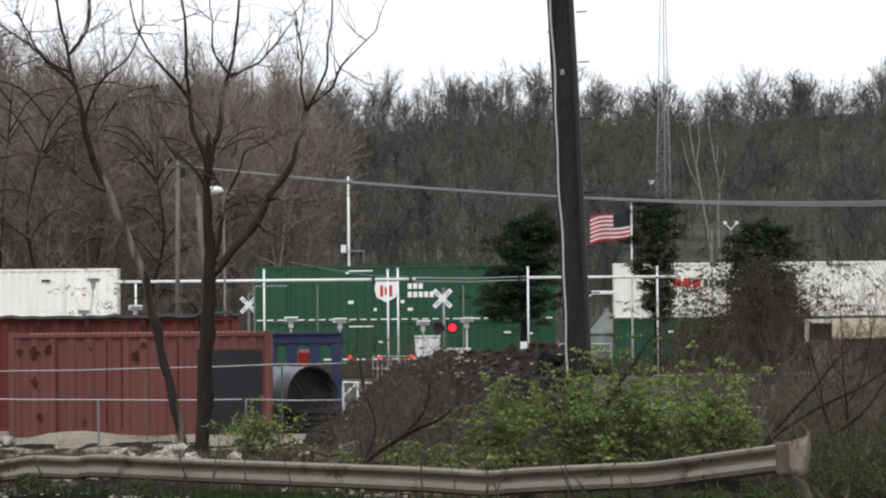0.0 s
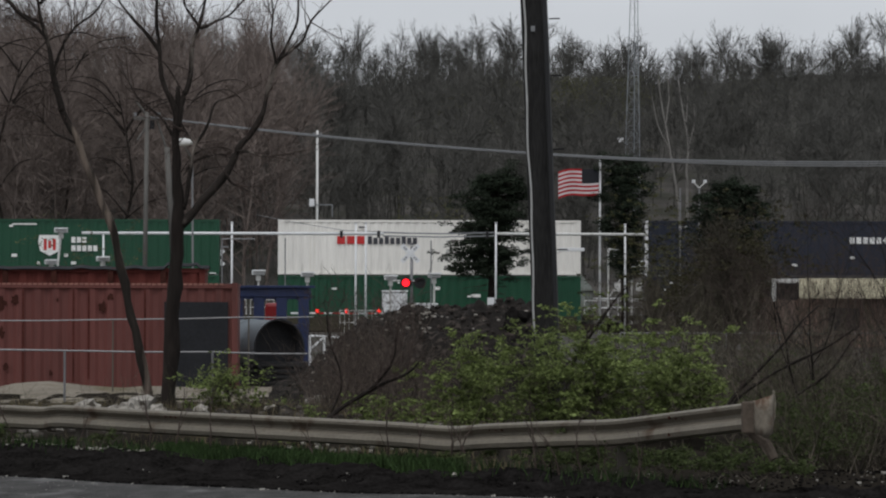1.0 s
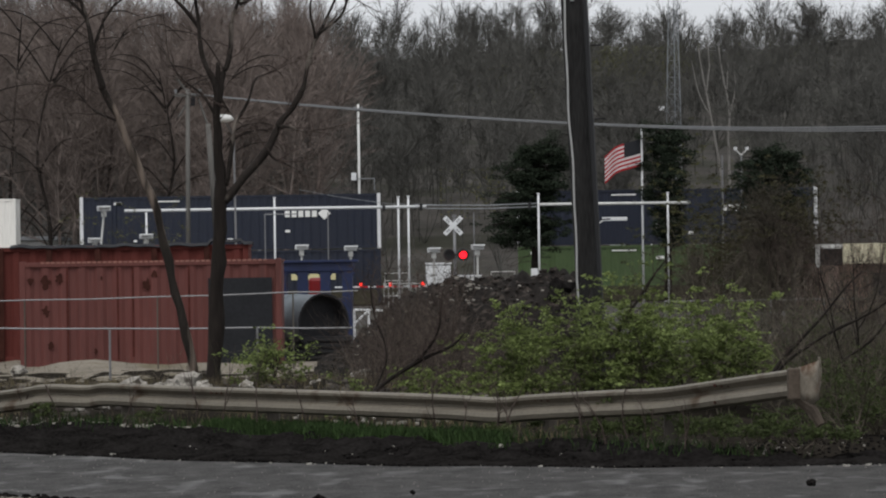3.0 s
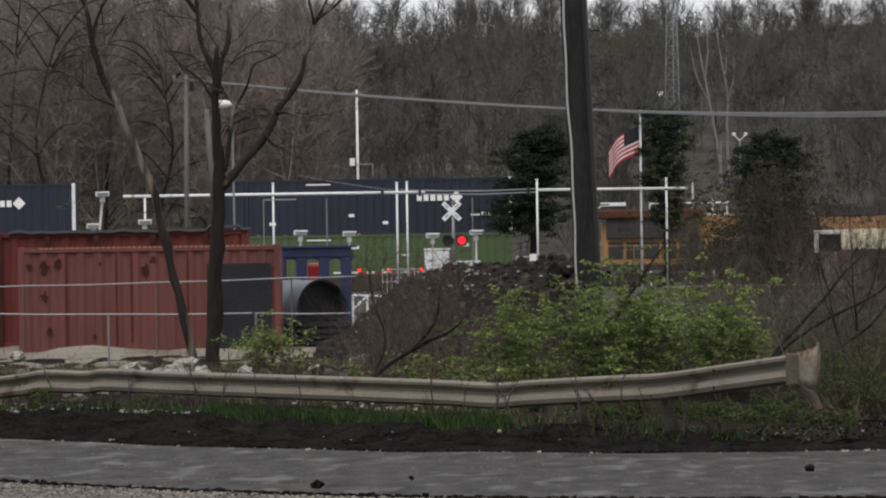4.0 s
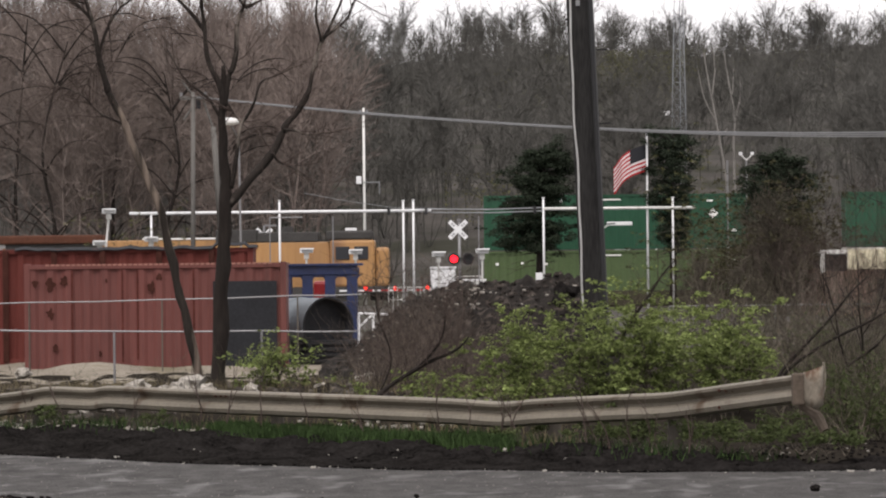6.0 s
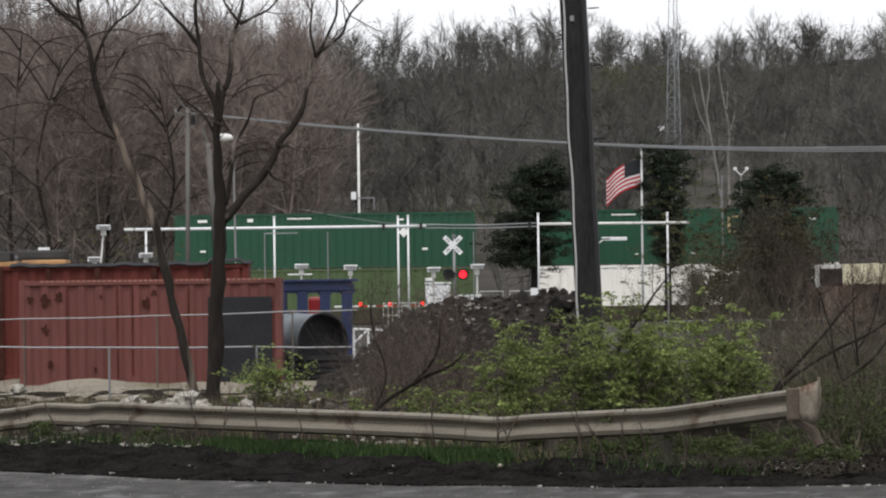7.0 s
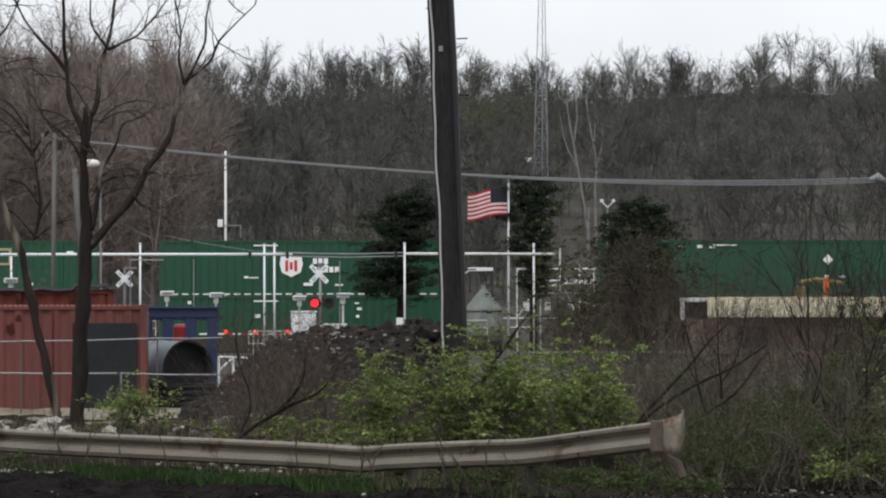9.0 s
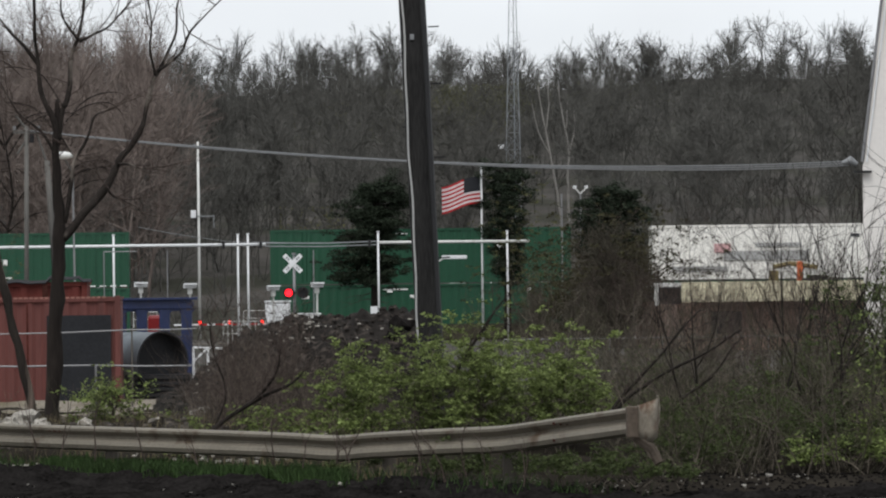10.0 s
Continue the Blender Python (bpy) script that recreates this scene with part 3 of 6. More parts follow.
def build_blue_frame():
    f = thing("steel_hopper_frame", "dark blue welded steel hopper frame with open bays", "steel frame")
    y = 96.0
    part("top_beam", box(-4.3, -2.42, y, y + 0.25, 2.18, 2.40, 0.015), M_BLUE, f)
    part("top_flange", box(-4.33, -2.28, y - 0.08, y + 0.33, 2.40, 2.46, 0.008), M_BLUE, f)
    part("rear_beam", box(-4.3, -2.42, y + 1.6, y + 1.8, 2.12, 2.36, 0.015), M_BLUE, f)
    for x in (-4.2, -3.66, -3.1, -2.56):
        part("column", box(x - 0.13, x + 0.13, y + 0.02, y + 0.22, 0.0, 2.18, 0.012), M_BLUE, f)
        for side in (-1, 1):
            plate = bmesh.new()
            plate.faces.new([plate.verts.new((x + side * dx, y + 0.07, z)) for dx, z in ((0.12, 2.19), (0.24, 2.19), (0.12, 2.05))])
            thicken(plate, 0.03)
            part("gusset", plate, M_BLUE, f)
    for x in (-4.2, -2.56):
        part("rear_leg", box(x - 0.1, x + 0.1, y + 1.62, y + 1.78, 0.0, 2.14, 0.012), M_BLUE, f)
        part("side_beam", box(x - 0.08, x + 0.08, y + 0.24, y + 1.62, 2.14, 2.32, 0.01), M_BLUE, f)
    part("cross_rail", box(-4.3, -2.42, y + 0.06, y + 0.18, 1.36, 1.5, 0.01), M_BLUE, f)
    part("lower_panel", box(-4.28, -2.44, y + 0.05, y + 0.12, 0.05, 1.1, 0.01), M_DARKST, f, "blackened steel lower panel")
    return f


build_blue_frame()
pipe = thing("culvert_pipe", "large galvanised culvert pipe lying with its dark open end forward", "pipe", group="")
b = bmesh.new()
ax = Vector((0.55, -0.83, 0)).normalized()
c1 = Vector((-3.05, 92.9, 0.94))
c0 = c1 - ax * 2.0
R1 = 0.69
rings = []
sd = ax.cross(Vector((0, 0, 1)))
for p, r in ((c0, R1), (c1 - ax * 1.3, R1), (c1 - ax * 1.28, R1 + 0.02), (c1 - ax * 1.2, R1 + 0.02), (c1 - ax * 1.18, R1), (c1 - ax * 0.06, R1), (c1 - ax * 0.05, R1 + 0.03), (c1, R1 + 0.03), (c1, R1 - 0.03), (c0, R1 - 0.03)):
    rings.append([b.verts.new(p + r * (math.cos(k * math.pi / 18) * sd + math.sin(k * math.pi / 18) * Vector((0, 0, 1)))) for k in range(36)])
# inner faces are coloured black to paint the shade within the pipe
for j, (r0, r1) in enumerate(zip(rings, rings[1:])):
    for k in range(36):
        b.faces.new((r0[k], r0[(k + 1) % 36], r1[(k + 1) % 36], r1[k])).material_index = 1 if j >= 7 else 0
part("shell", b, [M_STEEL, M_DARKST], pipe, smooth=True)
# added disc closes the bore so that its far end looks dark
part("shade_plug", disc(c1 - ax * 0.35, ax, R1 - 0.03, 0.05, 36), M_DARKST, pipe, "added dark disc imitating the shade inside the pipe")
part("cradle", box(-3.95, -2.4, 92.75, 94.2, 0.0, 0.62, 0.02), M_DARKST, pipe, "black steel cradle box")
for k in range(4):
    part("cradle_rib", box(-3.92, -2.43, 92.70, 92.75, 0.1 + k * 0.14, 0.16 + k * 0.14), M_BLACK, pipe)
fr = thing("trailer_ramp", "small white welded tubular trailer ramp frame", "ramp")
for a, bb in (((-2.35, 94, 0.35), (-2.35, 94, 1.25)), ((-2.0, 94, 0.35), (-2.0, 94, 1.22)), ((-2.35, 94, 1.24), (-1.45, 94, 1.2)), ((-2.35, 94, 0.62), (-1.6, 94, 0.6)), ((-2.35, 94, 0.9), (-2.02, 94, 1.2)),
              ((-1.6, 94, 0.2), (-1.6, 94, 1.2)), ((-2.35, 94, 0.05), (-2.35, 94, 0.4))):
    part("tube", tube([a, bb], 0.028, 6), M_WHITE, fr)
tk = thing("parked_truck", "parked white and red pickup truck behind the blue frame", "truck")
part("body", box(-4.3, -2.65, 99.0, 100.8, 0.5, 1.3, 0.08), M_WHITED, tk, "white lower body")
part("cab", box(-3.62, -3.12, 98.95, 100.7, 0.9, 2.02, 0.08), M_TRUCKRED, tk, "red cab")
for x in (-4.0, -2.95):
    part("wheel", disc((x, 99.0, 0.38), (0, 1, 0), 0.38, 0.24), M_BLACK, tk)

# ---------- spoil heap ----------


def heap_z(x, y):
    ax = [(-2.6, 0.3), (-2.1, 0.55), (-1.5, 1.15), (-0.96, 1.6), (-0.4, 1.74), (0.1, 1.95), (0.6, 1.86), (1.2, 1.92), (1.7, 1.90), (2.15, 2.02), (2.5, 1.95), (2.8, 1.3), (3.6, 0.5), (4.6, 0.25)]
    h = np.interp(x, [a for a, _ in ax], [b for _, b in ax])
    f = max(0.0, 1 - abs((y - 79.5) / 4.5) ** 3.5)
    rough = 0.15 * noise.noise((x * 1.7, y * 1.7, 7)) + 0.12 * noise.noise((x * 4.5, y * 3, 2)) + 0.08 * noise.noise((x * 11, y * 5, 4))
    return (h - 0.1) * f + rough * (0.3 + f)


hv, hq = [], []
hx, hy = np.arange(-2.7, 4.8, 0.06), np.arange(75.0, 84.1, 0.14)
for y in hy:
    for x in hx:
        hv.append((x, y, 0.1 + heap_z(x, y)))
w = len(hx)
hq = [(j * w + i, j * w + i + 1, (j + 1) * w + i + 1, (j + 1) * w + i) for j in range(len(hy) - 1) for i in range(w - 1)]
M_HEAP = mat("spoil", (0.0135, 0.0115, 0.010), 0.95, 0.55, 1.1, 9, 0.8, stain=((0.062, 0.051, 0.043), 5.0, 0.40))
tagged(mesh_np("soil_mound", hv, hq, [M_HEAP]), "rough dark heap of dumped soil and rubble", "soil heap")
rng = np.random.default_rng(5)


def stone_mesh(seed, r=1.0):
    b = bmesh.new()
    bmesh.ops.create_icosphere(b, subdivisions=2, radius=r)
    for v in b.verts:
        v.co += 0.5 * r * noise.noise_vector(v.co * 3.6 / r + Vector((seed * 3, 1, 0)))
    for v in b.verts:
        v.co *= 1 + 0.42 * noise.noise(v.co * 1.3 / r + Vector((seed * 7, 0, 0)))
        v.co.z *= 0.7
    me = bpy.data.meshes.new("stone")
    b.to_mesh(me)
    b.free()
    return me


def joined_stones(name, places, material, label, category):
    vs, qs, n = [], [], 0
    base = np.array([(-1, -1, -1), (1, -1, -1), (1, 1, -1), (-1, 1, -1), (-1, -1, 1), (1, -1, 1), (1, 1, 1), (-1, 1, 1)], float)
    faces = np.array([(0, 3, 2, 1), (4, 5, 6, 7), (0, 1, 5, 4), (1, 2, 6, 5), (2, 3, 7, 6), (3, 0, 4, 7)])
    for x, y, z, s in places:
        v = base * rng.uniform(0.5, 1.0, (8, 3)) * s * [1, 1, 0.7]
        a = rng.uniform(0, 6.28)
        v = v @ np.array([[math.cos(a), -math.sin(a), 0], [math.sin(a), math.cos(a), 0], [0, 0, 1]]) + [x, y, z]
        vs.append(v)
        qs.append(faces + n)
        n += 8
    return tagged(mesh_np(name, np.concatenate(vs), np.concatenate(qs), [material]), label, category, kind="stuff")


M_ROCK = mat("chalky_rock", (0.33, 0.31, 0.275), 0.9, 0.3, 5, 22, 0.8, stain=((0.12, 0.105, 0.085), 5, 0.4))
M_RUBBLE = mat("rubble", (0.058, 0.051, 0.045), 0.95, 0.3, 3, 12, 0.2, island=0.7)
pl = []
for _ in range(900):
    x, y = rng.uniform(-2.4, 3.4), rng.uniform(75.5, 80)
    pl.append((x, y, 0.1 + heap_z(x, y), rng.uniform(0.015, 0.06)))
top = []
for _ in range(70):
    x, y = (rng.normal(0.15, 0.35), rng.uniform(76.5, 79)) if rng.random() < 0.85 else (rng.uniform(-2.0, 2.4), rng.uniform(75.3, 78))
    top.append((x, y, 0.12 + heap_z(x, y), rng.uniform(0.012, 0.05)))
joined_stones("pale_rubble", top, M_ROCK, "pale broken concrete bits strewn over the mound", "rubble")
top = []
for _ in range(120):
    x, y = rng.normal(-1.0, 0.5), rng.uniform(50.5, 56)
    top.append((x, y, ground_z(x, y) + 0.08, rng.uniform(0.01, 0.045)))
for _ in range(260):
    x = rng.uniform(-6.6, -3.0)
    y = rail_line(x) + rng.uniform(-0.9, 1.2)
    top.append((x, y, ground_z(x, y) + 0.09, rng.uniform(0.008, 0.034)))
joined_stones("pale_litter", top, M_ROCK, "pale bits of litter and stone under the dead brush", "litter")
joined_stones("heap_rubble", pl, mat("dark_rubble", (0.026, 0.022, 0.0195), 0.95, 0.3, 3, 12, 0.2, island=0.6), "small stones and broken rubble on the spoil heap", "rubble")
pl = []
for _ in range(700):
    x = rng.uniform(-9, 6)
    y = road_edge(x) + rng.uniform(-0.3, 4.5)
    pl.append((x, y, ground_z(x, y) + 0.05, rng.uniform(0.005, 0.016) * (2.5 if rng.random() < 0.05 else 1)))
joined_stones("verge_pebbles", pl, M_STONE, "scattered pale pebbles and litter on the verge", "pebbles")
pl = []
for _ in range(1500):
    x, y = rng.uniform(-7.5, 1.5), rng.uniform(54, 77)
    if noise.noise((x * 0.6, y * 0.4, 8)) > -0.1:
        pl.append((x, y, ground_z(x, y) + 0.06, rng.uniform(0.02, 0.09)))
joined_stones("bank_rubble", pl, M_RUBBLE, "broken rubble and dirt lumps behind the guardrail", "rubble")
pl = []
for _ in range(4200):
    x = rng.uniform(-8, 7)
    y = road_edge(x) + rng.uniform(0.0, 3.6)
    pl.append((x, y, ground_z(x, y) + 0.055, rng.uniform(0.006, 0.022)))
joined_stones("verge_clods", pl, M_SOIL, "lumpy black crumbs of mud on the verge", "soil")
pl = []
for _ in range(320):
    x = rng.uniform(-7, 6)
    y = road_edge(x) - rng.uniform(0.1, 7.5)
    pl.append((x, y, 0.03, rng.uniform(0.003, 0.007)))
joined_stones("road_grit", pl, M_STONE, "fine pale grit scattered over the asphalt", "grit")
pl = []
for _ in range(5200):
    x = rng.uniform(-9, 2.0)
    y = road_edge(x) - 8.55 - abs(rng.normal(0, 1.0))
    pl.append((x, y, 0.045, rng.uniform(0.006, 0.017) * (1.8 if rng.random() < 0.06 else 1.0)))
joined_stones("shoulder_stones", pl, mat("crushed_limestone", (0.19, 0.172, 0.15), 0.95, 0.3, 3, 12, 0.2, island=0.65), "loose crushed stones on the road shoulder", "gravel")
pl = []
for _ in range(1500):
    x = rng.uniform(-8, 4)
    y = road_edge(x) - 8.35 + rng.normal(0, 0.14)
    pl.append((x, y, 0.035, rng.uniform(0.012, 0.035)))
joined_stones("road_mud", pl, M_SOIL, "black crumbled mud along the near edge of the asphalt", "soil")
for i, (x, y, z, s) in enumerate(((-5.05, 62.0, 0.40, 0.2), (-4.22, 62.2, 0.46, 0.22), (-3.95, 61.6, 0.38, 0.14), (-4.7, 61.8, 0.36, 0.13), (-5.35, 61.9, 0.36, 0.11), (-4.45, 61.7, 0.4, 0.15), (-3.3, 62.5, 0.36, 0.12), (-2.2, 63.0, 0.36, 0.12), (-4.98, 55.0, 0.34, 0.12), (-5.25, 54.8, 0.3, 0.08), (-1.55, 70.0, 0.35, 0.13), (-1.75, 70.5, 0.3, 0.1), (0.55, 44.6, 0.16, 0.03), (-8.6, 77, 0.3, 0.16))):
    ob = tagged(new("stone", stone_mesh(i, s)), "pale broken limestone rock on the dirt", "rock", "pale rocks")
    ob.data.materials.append(M_ROCK)
    ob.matrix_basis = pose(x, y, z, 0, 0, i * 50)
for i, (x, y, s) in enumerate(((3.5, 38.1, 0.055), (-1.28, 36.6, 0.06), (-0.4, 37.5, 0.03))):
    ob = tagged(new("mud_clod", stone_mesh(i + 20, s)), "dark clod of mud lying on the asphalt", "mud clod", "mud clods")
    ob.data.materials.append(M_SOIL)
    ob.matrix_basis = pose(x, y, 0.05, 0, 0, i * 70)

for i, (x, y, z, r) in enumerate(((2.2, 77.0, 1.78, 0.27), (2.42, 77.2, 1.55, 0.3), (2.05, 76.8, 1.55, 0.25))):
    ob = tagged(new("soil_lump", stone_mesh(i + 40, r)), "black wet lump of soil on the mound's end", "soil lump", "soil lumps")
    ob.data.materials.append(M_SOIL)
    ob.matrix_basis = pose(x, y, z, 0, 0, i * 70)

# ---------- leaning utility pole ----------
up = thing("utility_pole", "leaning dark creosoted timber utility pole with conduit", "utility pole")
PY = 58.0
pts = [(2.09, PY, 0.1), (2.05, PY, 1.8), (1.885, PY, 5.9), (1.815, PY, 7.4), (1.65, PY, 11.2)]
part("shaft", tube(pts, [0.185, 0.18, 0.176, 0.172, 0.16], 20), M_POLE, up, smooth=True)
run = []
for k in range(49):
    z = 1.6 + k * 0.2
    run.append((2.105 - 0.0395 * z - 0.135 + 0.002 * z + 0.010 * math.sin(z * 2.3) + 0.008 * math.sin(z * 5.1 + 1), PY - 0.135, z))
part("conduit", tube(run, 0.016, 6), M_CABLE, up, "pale grey slack conduit", smooth=True)
part("cable_duct", tube([(2.235, PY - 0.05, 0.2), (2.2, PY - 0.05, 1.8), (2.045, PY - 0.05, 5.9), (1.975, PY - 0.05, 7.4), (1.8, PY - 0.05, 11.1)], 0.065, 8), M_BLACK, up, "black cable duct")
part("number_tag", box(1.83, 1.89, PY - 0.2, PY - 0.18, 6.15, 6.23), M_WIRE, up, "small grey metal tag")
for z in (2.9, 4.4, 5.5, 6.35, 7.1):
    x = 2.07 - (z - 1.8) * 0.0355
    part("step_bolt", tube([(x + 0.2, PY, z), (x + 0.36, PY - 0.02, z + 0.005)], 0.011, 6), M_DARKST, up)
    part("step_bolt", tube([(x - 0.15, PY, z + 0.45), (x - 0.26, PY - 0.02, z + 0.455)], 0.011, 6), M_DARKST, up)

# ---------- bare trees by the fence ----------


def limb(path, r0, r1, bm, sides=9):
    n = len(path)
    rr = [r0 + (r1 - r0) * i / (n - 1) for i in range(n)]
    fine, fr2 = [], []
    P = [Vector(p) for p in path]
    for i in range(n - 1):
        for k in range(4):
            t = k / 4
            a, b2, c, d = P[max(i - 1, 0)], P[i], P[i + 1], P[min(i + 2, n - 1)]
            q = 0.5 * ((2 * b2) + (c - a) * t + (2 * a - 5 * b2 + 4 * c - d) * t * t + (3 * b2 - a - 3 * c + d) * t ** 3)
            fine.append(q + 0.055 * Vector((noise.noise(q * 1.9), noise.noise(q * 2.3), 0)))
            fr2.append((rr[i] + (rr[i + 1] - rr[i]) * t) * (1 + 0.28 * noise.noise(q * 3.5)))
    fine.append(P[-1])
    fr2.append(rr[-1])
    return tube(fine, fr2, sides, bm)


def twigs_from(rng, paths, count, length, r, depth, kids, spread=0.55, up=0.12):
    segs = []
    for path, lo in paths:
        P = np.array(path, float)
        for _ in range(count):
            t = rng.uniform(lo, len(P) - 1.001)
            i = int(t)
            p = P[i] + (P[i + 1] - P[i]) * (t - i)
            d = (P[i + 1] - P[i]) / np.linalg.norm(P[i + 1] - P[i]) + rng.normal(0, 0.75, 3)
            grow(rng, p, d, length * rng.uniform(0.5, 1.2), r, depth, kids, spread, up, 3, 0.2, segs=segs)
    return segs


def bare_tree(label, trunk, r0, r1, bark, limbs, twigs, seed, Y=72.0):
    """A leafless tree: a trunk, its limbs as (path of x, z, thick, thin), and fine twigs along the limbs."""
    rng = np.random.default_rng(seed)
    T = thing("bare_tree", label, "tree")
    b = bmesh.new()
    limb([(x, Y, z) for x, z in trunk], r0, r1, b, 12)
    part("trunk", b, bark, T, smooth=True)
    paths = []
    for k, (path, a, c) in enumerate(limbs):
        # limbs lean towards or away from the road as they rise
        lean = rng.uniform(-0.12, 0.12)
        pts = [(x, Y + lean * (z - path[0][1]), z) for x, z in path]
        b = bmesh.new()
        limb(pts, a, c, b)
        part("limb", b, M_LIMB, T, smooth=True)
        paths.append((pts, 0.4))
    v, f = skin(twigs_from(rng, paths, twigs, 0.75, 0.012, 2, 3), 4)
    o = tagged(mesh_np("crown", v, f, [M_TWIG]), kind="stuff")
    o.parent = T


def fence_trees():
    bare_tree("leafless dark tree forking above the pipe fence", [(-4.42, -0.25), (-4.38, 1.2), (-4.31, 2.4), (-4.24, 3.5), (-4.28, 4.3), (-4.29, 5.0), (-4.28, 5.63), (-4.26, 6.07)], 0.17, 0.035, M_BARK, [
        ([(-4.29, 5.0), (-4.33, 5.63), (-4.48, 6.01), (-4.57, 6.51), (-4.59, 6.95), (-4.64, 7.6), (-4.72, 9.0), (-4.8, 10.6)], 0.062, 0.018),
        ([(-4.58, 6.7), (-4.85, 7.08), (-5.13, 7.37), (-5.5, 7.9), (-5.75, 8.8)], 0.04, 0.012),
        ([(-4.27, 5.3), (-4.2, 5.81), (-4.09, 6.06), (-4.01, 6.44), (-3.94, 6.94), (-3.84, 7.26), (-3.7, 8.2), (-3.5, 9.8)], 0.062, 0.018),
        ([(-3.84, 7.2), (-4.0, 7.38), (-4.15, 7.7), (-4.2, 8.6)], 0.03, 0.01),
        ([(-3.82, 7.14), (-3.56, 7.28), (-3.2, 7.5), (-2.7, 8.1)], 0.03, 0.009),
        ([(-4.2, 3.5), (-3.67, 4.1), (-3.32, 4.6), (-3.09, 4.98), (-2.9, 5.2), (-2.7, 5.6), (-2.6, 6.1), (-2.44, 6.54), (-2.21, 6.98), (-2.06, 7.5), (-1.95, 8.6)], 0.085, 0.014),
        ([(-2.4, 6.58), (-1.99, 6.91), (-1.8, 7.29), (-1.5, 7.6), (-1.1, 8.0)], 0.03, 0.009),
        ([(-2.44, 6.5), (-2.53, 6.98), (-2.49, 7.5), (-2.6, 8.3)], 0.025, 0.009),
        ([(-3.4, 4.45), (-3.29, 4.3), (-3.01, 4.18), (-2.76, 4.02)], 0.03, 0.008),
        ([(-3.14, 4.88), (-2.9, 4.86), (-2.7, 4.78), (-2.4, 4.8)], 0.028, 0.007),
        ([(-4.16, 3.8), (-3.98, 4.55), (-3.91, 4.99), (-3.65, 5.43), (-3.55, 5.74), (-3.4, 5.85)], 0.045, 0.012),
        ([(-3.91, 5.0), (-4.08, 5.21), (-4.2, 5.4)], 0.025, 0.01),
        ([(-4.3, 5.1), (-4.59, 5.5), (-5.0, 5.86), (-5.3, 6.4)], 0.032, 0.01),
    ], 8, 11)
    bare_tree("leaning leafless tree with peeling pale bark", [(-4.72, -0.25), (-4.9, 1.0), (-5.17, 2.1), (-5.45, 3.35), (-5.87, 4.45), (-6.17, 5.15), (-6.42, 5.66)], 0.088, 0.062, M_BARKB, [
        ([(-6.4, 5.6), (-6.54, 6.23), (-6.62, 6.67), (-6.74, 7.17), (-6.85, 7.8), (-7.1, 8.8), (-7.3, 10.2)], 0.06, 0.016),
        ([(-6.5, 6.25), (-6.65, 6.05), (-6.8, 5.75)], 0.02, 0.008),
        ([(-6.55, 6.29), (-6.4, 6.79), (-6.14, 7.17), (-5.76, 7.5), (-5.4, 8.2)], 0.035, 0.01),
        ([(-6.66, 6.9), (-6.93, 7.24), (-7.34, 7.6), (-7.8, 8.4)], 0.038, 0.012),
        ([(-6.76, 7.25), (-7.15, 7.43), (-7.6, 7.8), (-8.2, 8.2)], 0.03, 0.01),
        ([(-6.1, 5.0), (-6.5, 5.2), (-6.95, 5.6), (-7.4, 5.75)], 0.025, 0.008),
        ([(-6.8, 7.6), (-6.5, 8.1), (-6.4, 8.9), (-6.15, 9.6)], 0.035, 0.01),
    ], 15, 12)


fence_trees()

# ---------- woods on the hill ----------


def ribbons(rng, p, d, length, w):
    """Fine twigs as slim tapering strips; gives their tips too."""
    n = len(p)
    d = d / np.linalg.norm(d, axis=1, keepdims=True)
    side = np.cross(d, rng.normal(0, 1, (n, 3)))
    side /= np.linalg.norm(side, axis=1, keepdims=True)
    e = p + d * length[:, None]
    v = np.stack([p - side * w, p + side * w, e + side * w * 0.4, e - side * w * 0.4], 1).reshape(-1, 3)
    return v, np.arange(4 * n).reshape(-1, 4), e, d


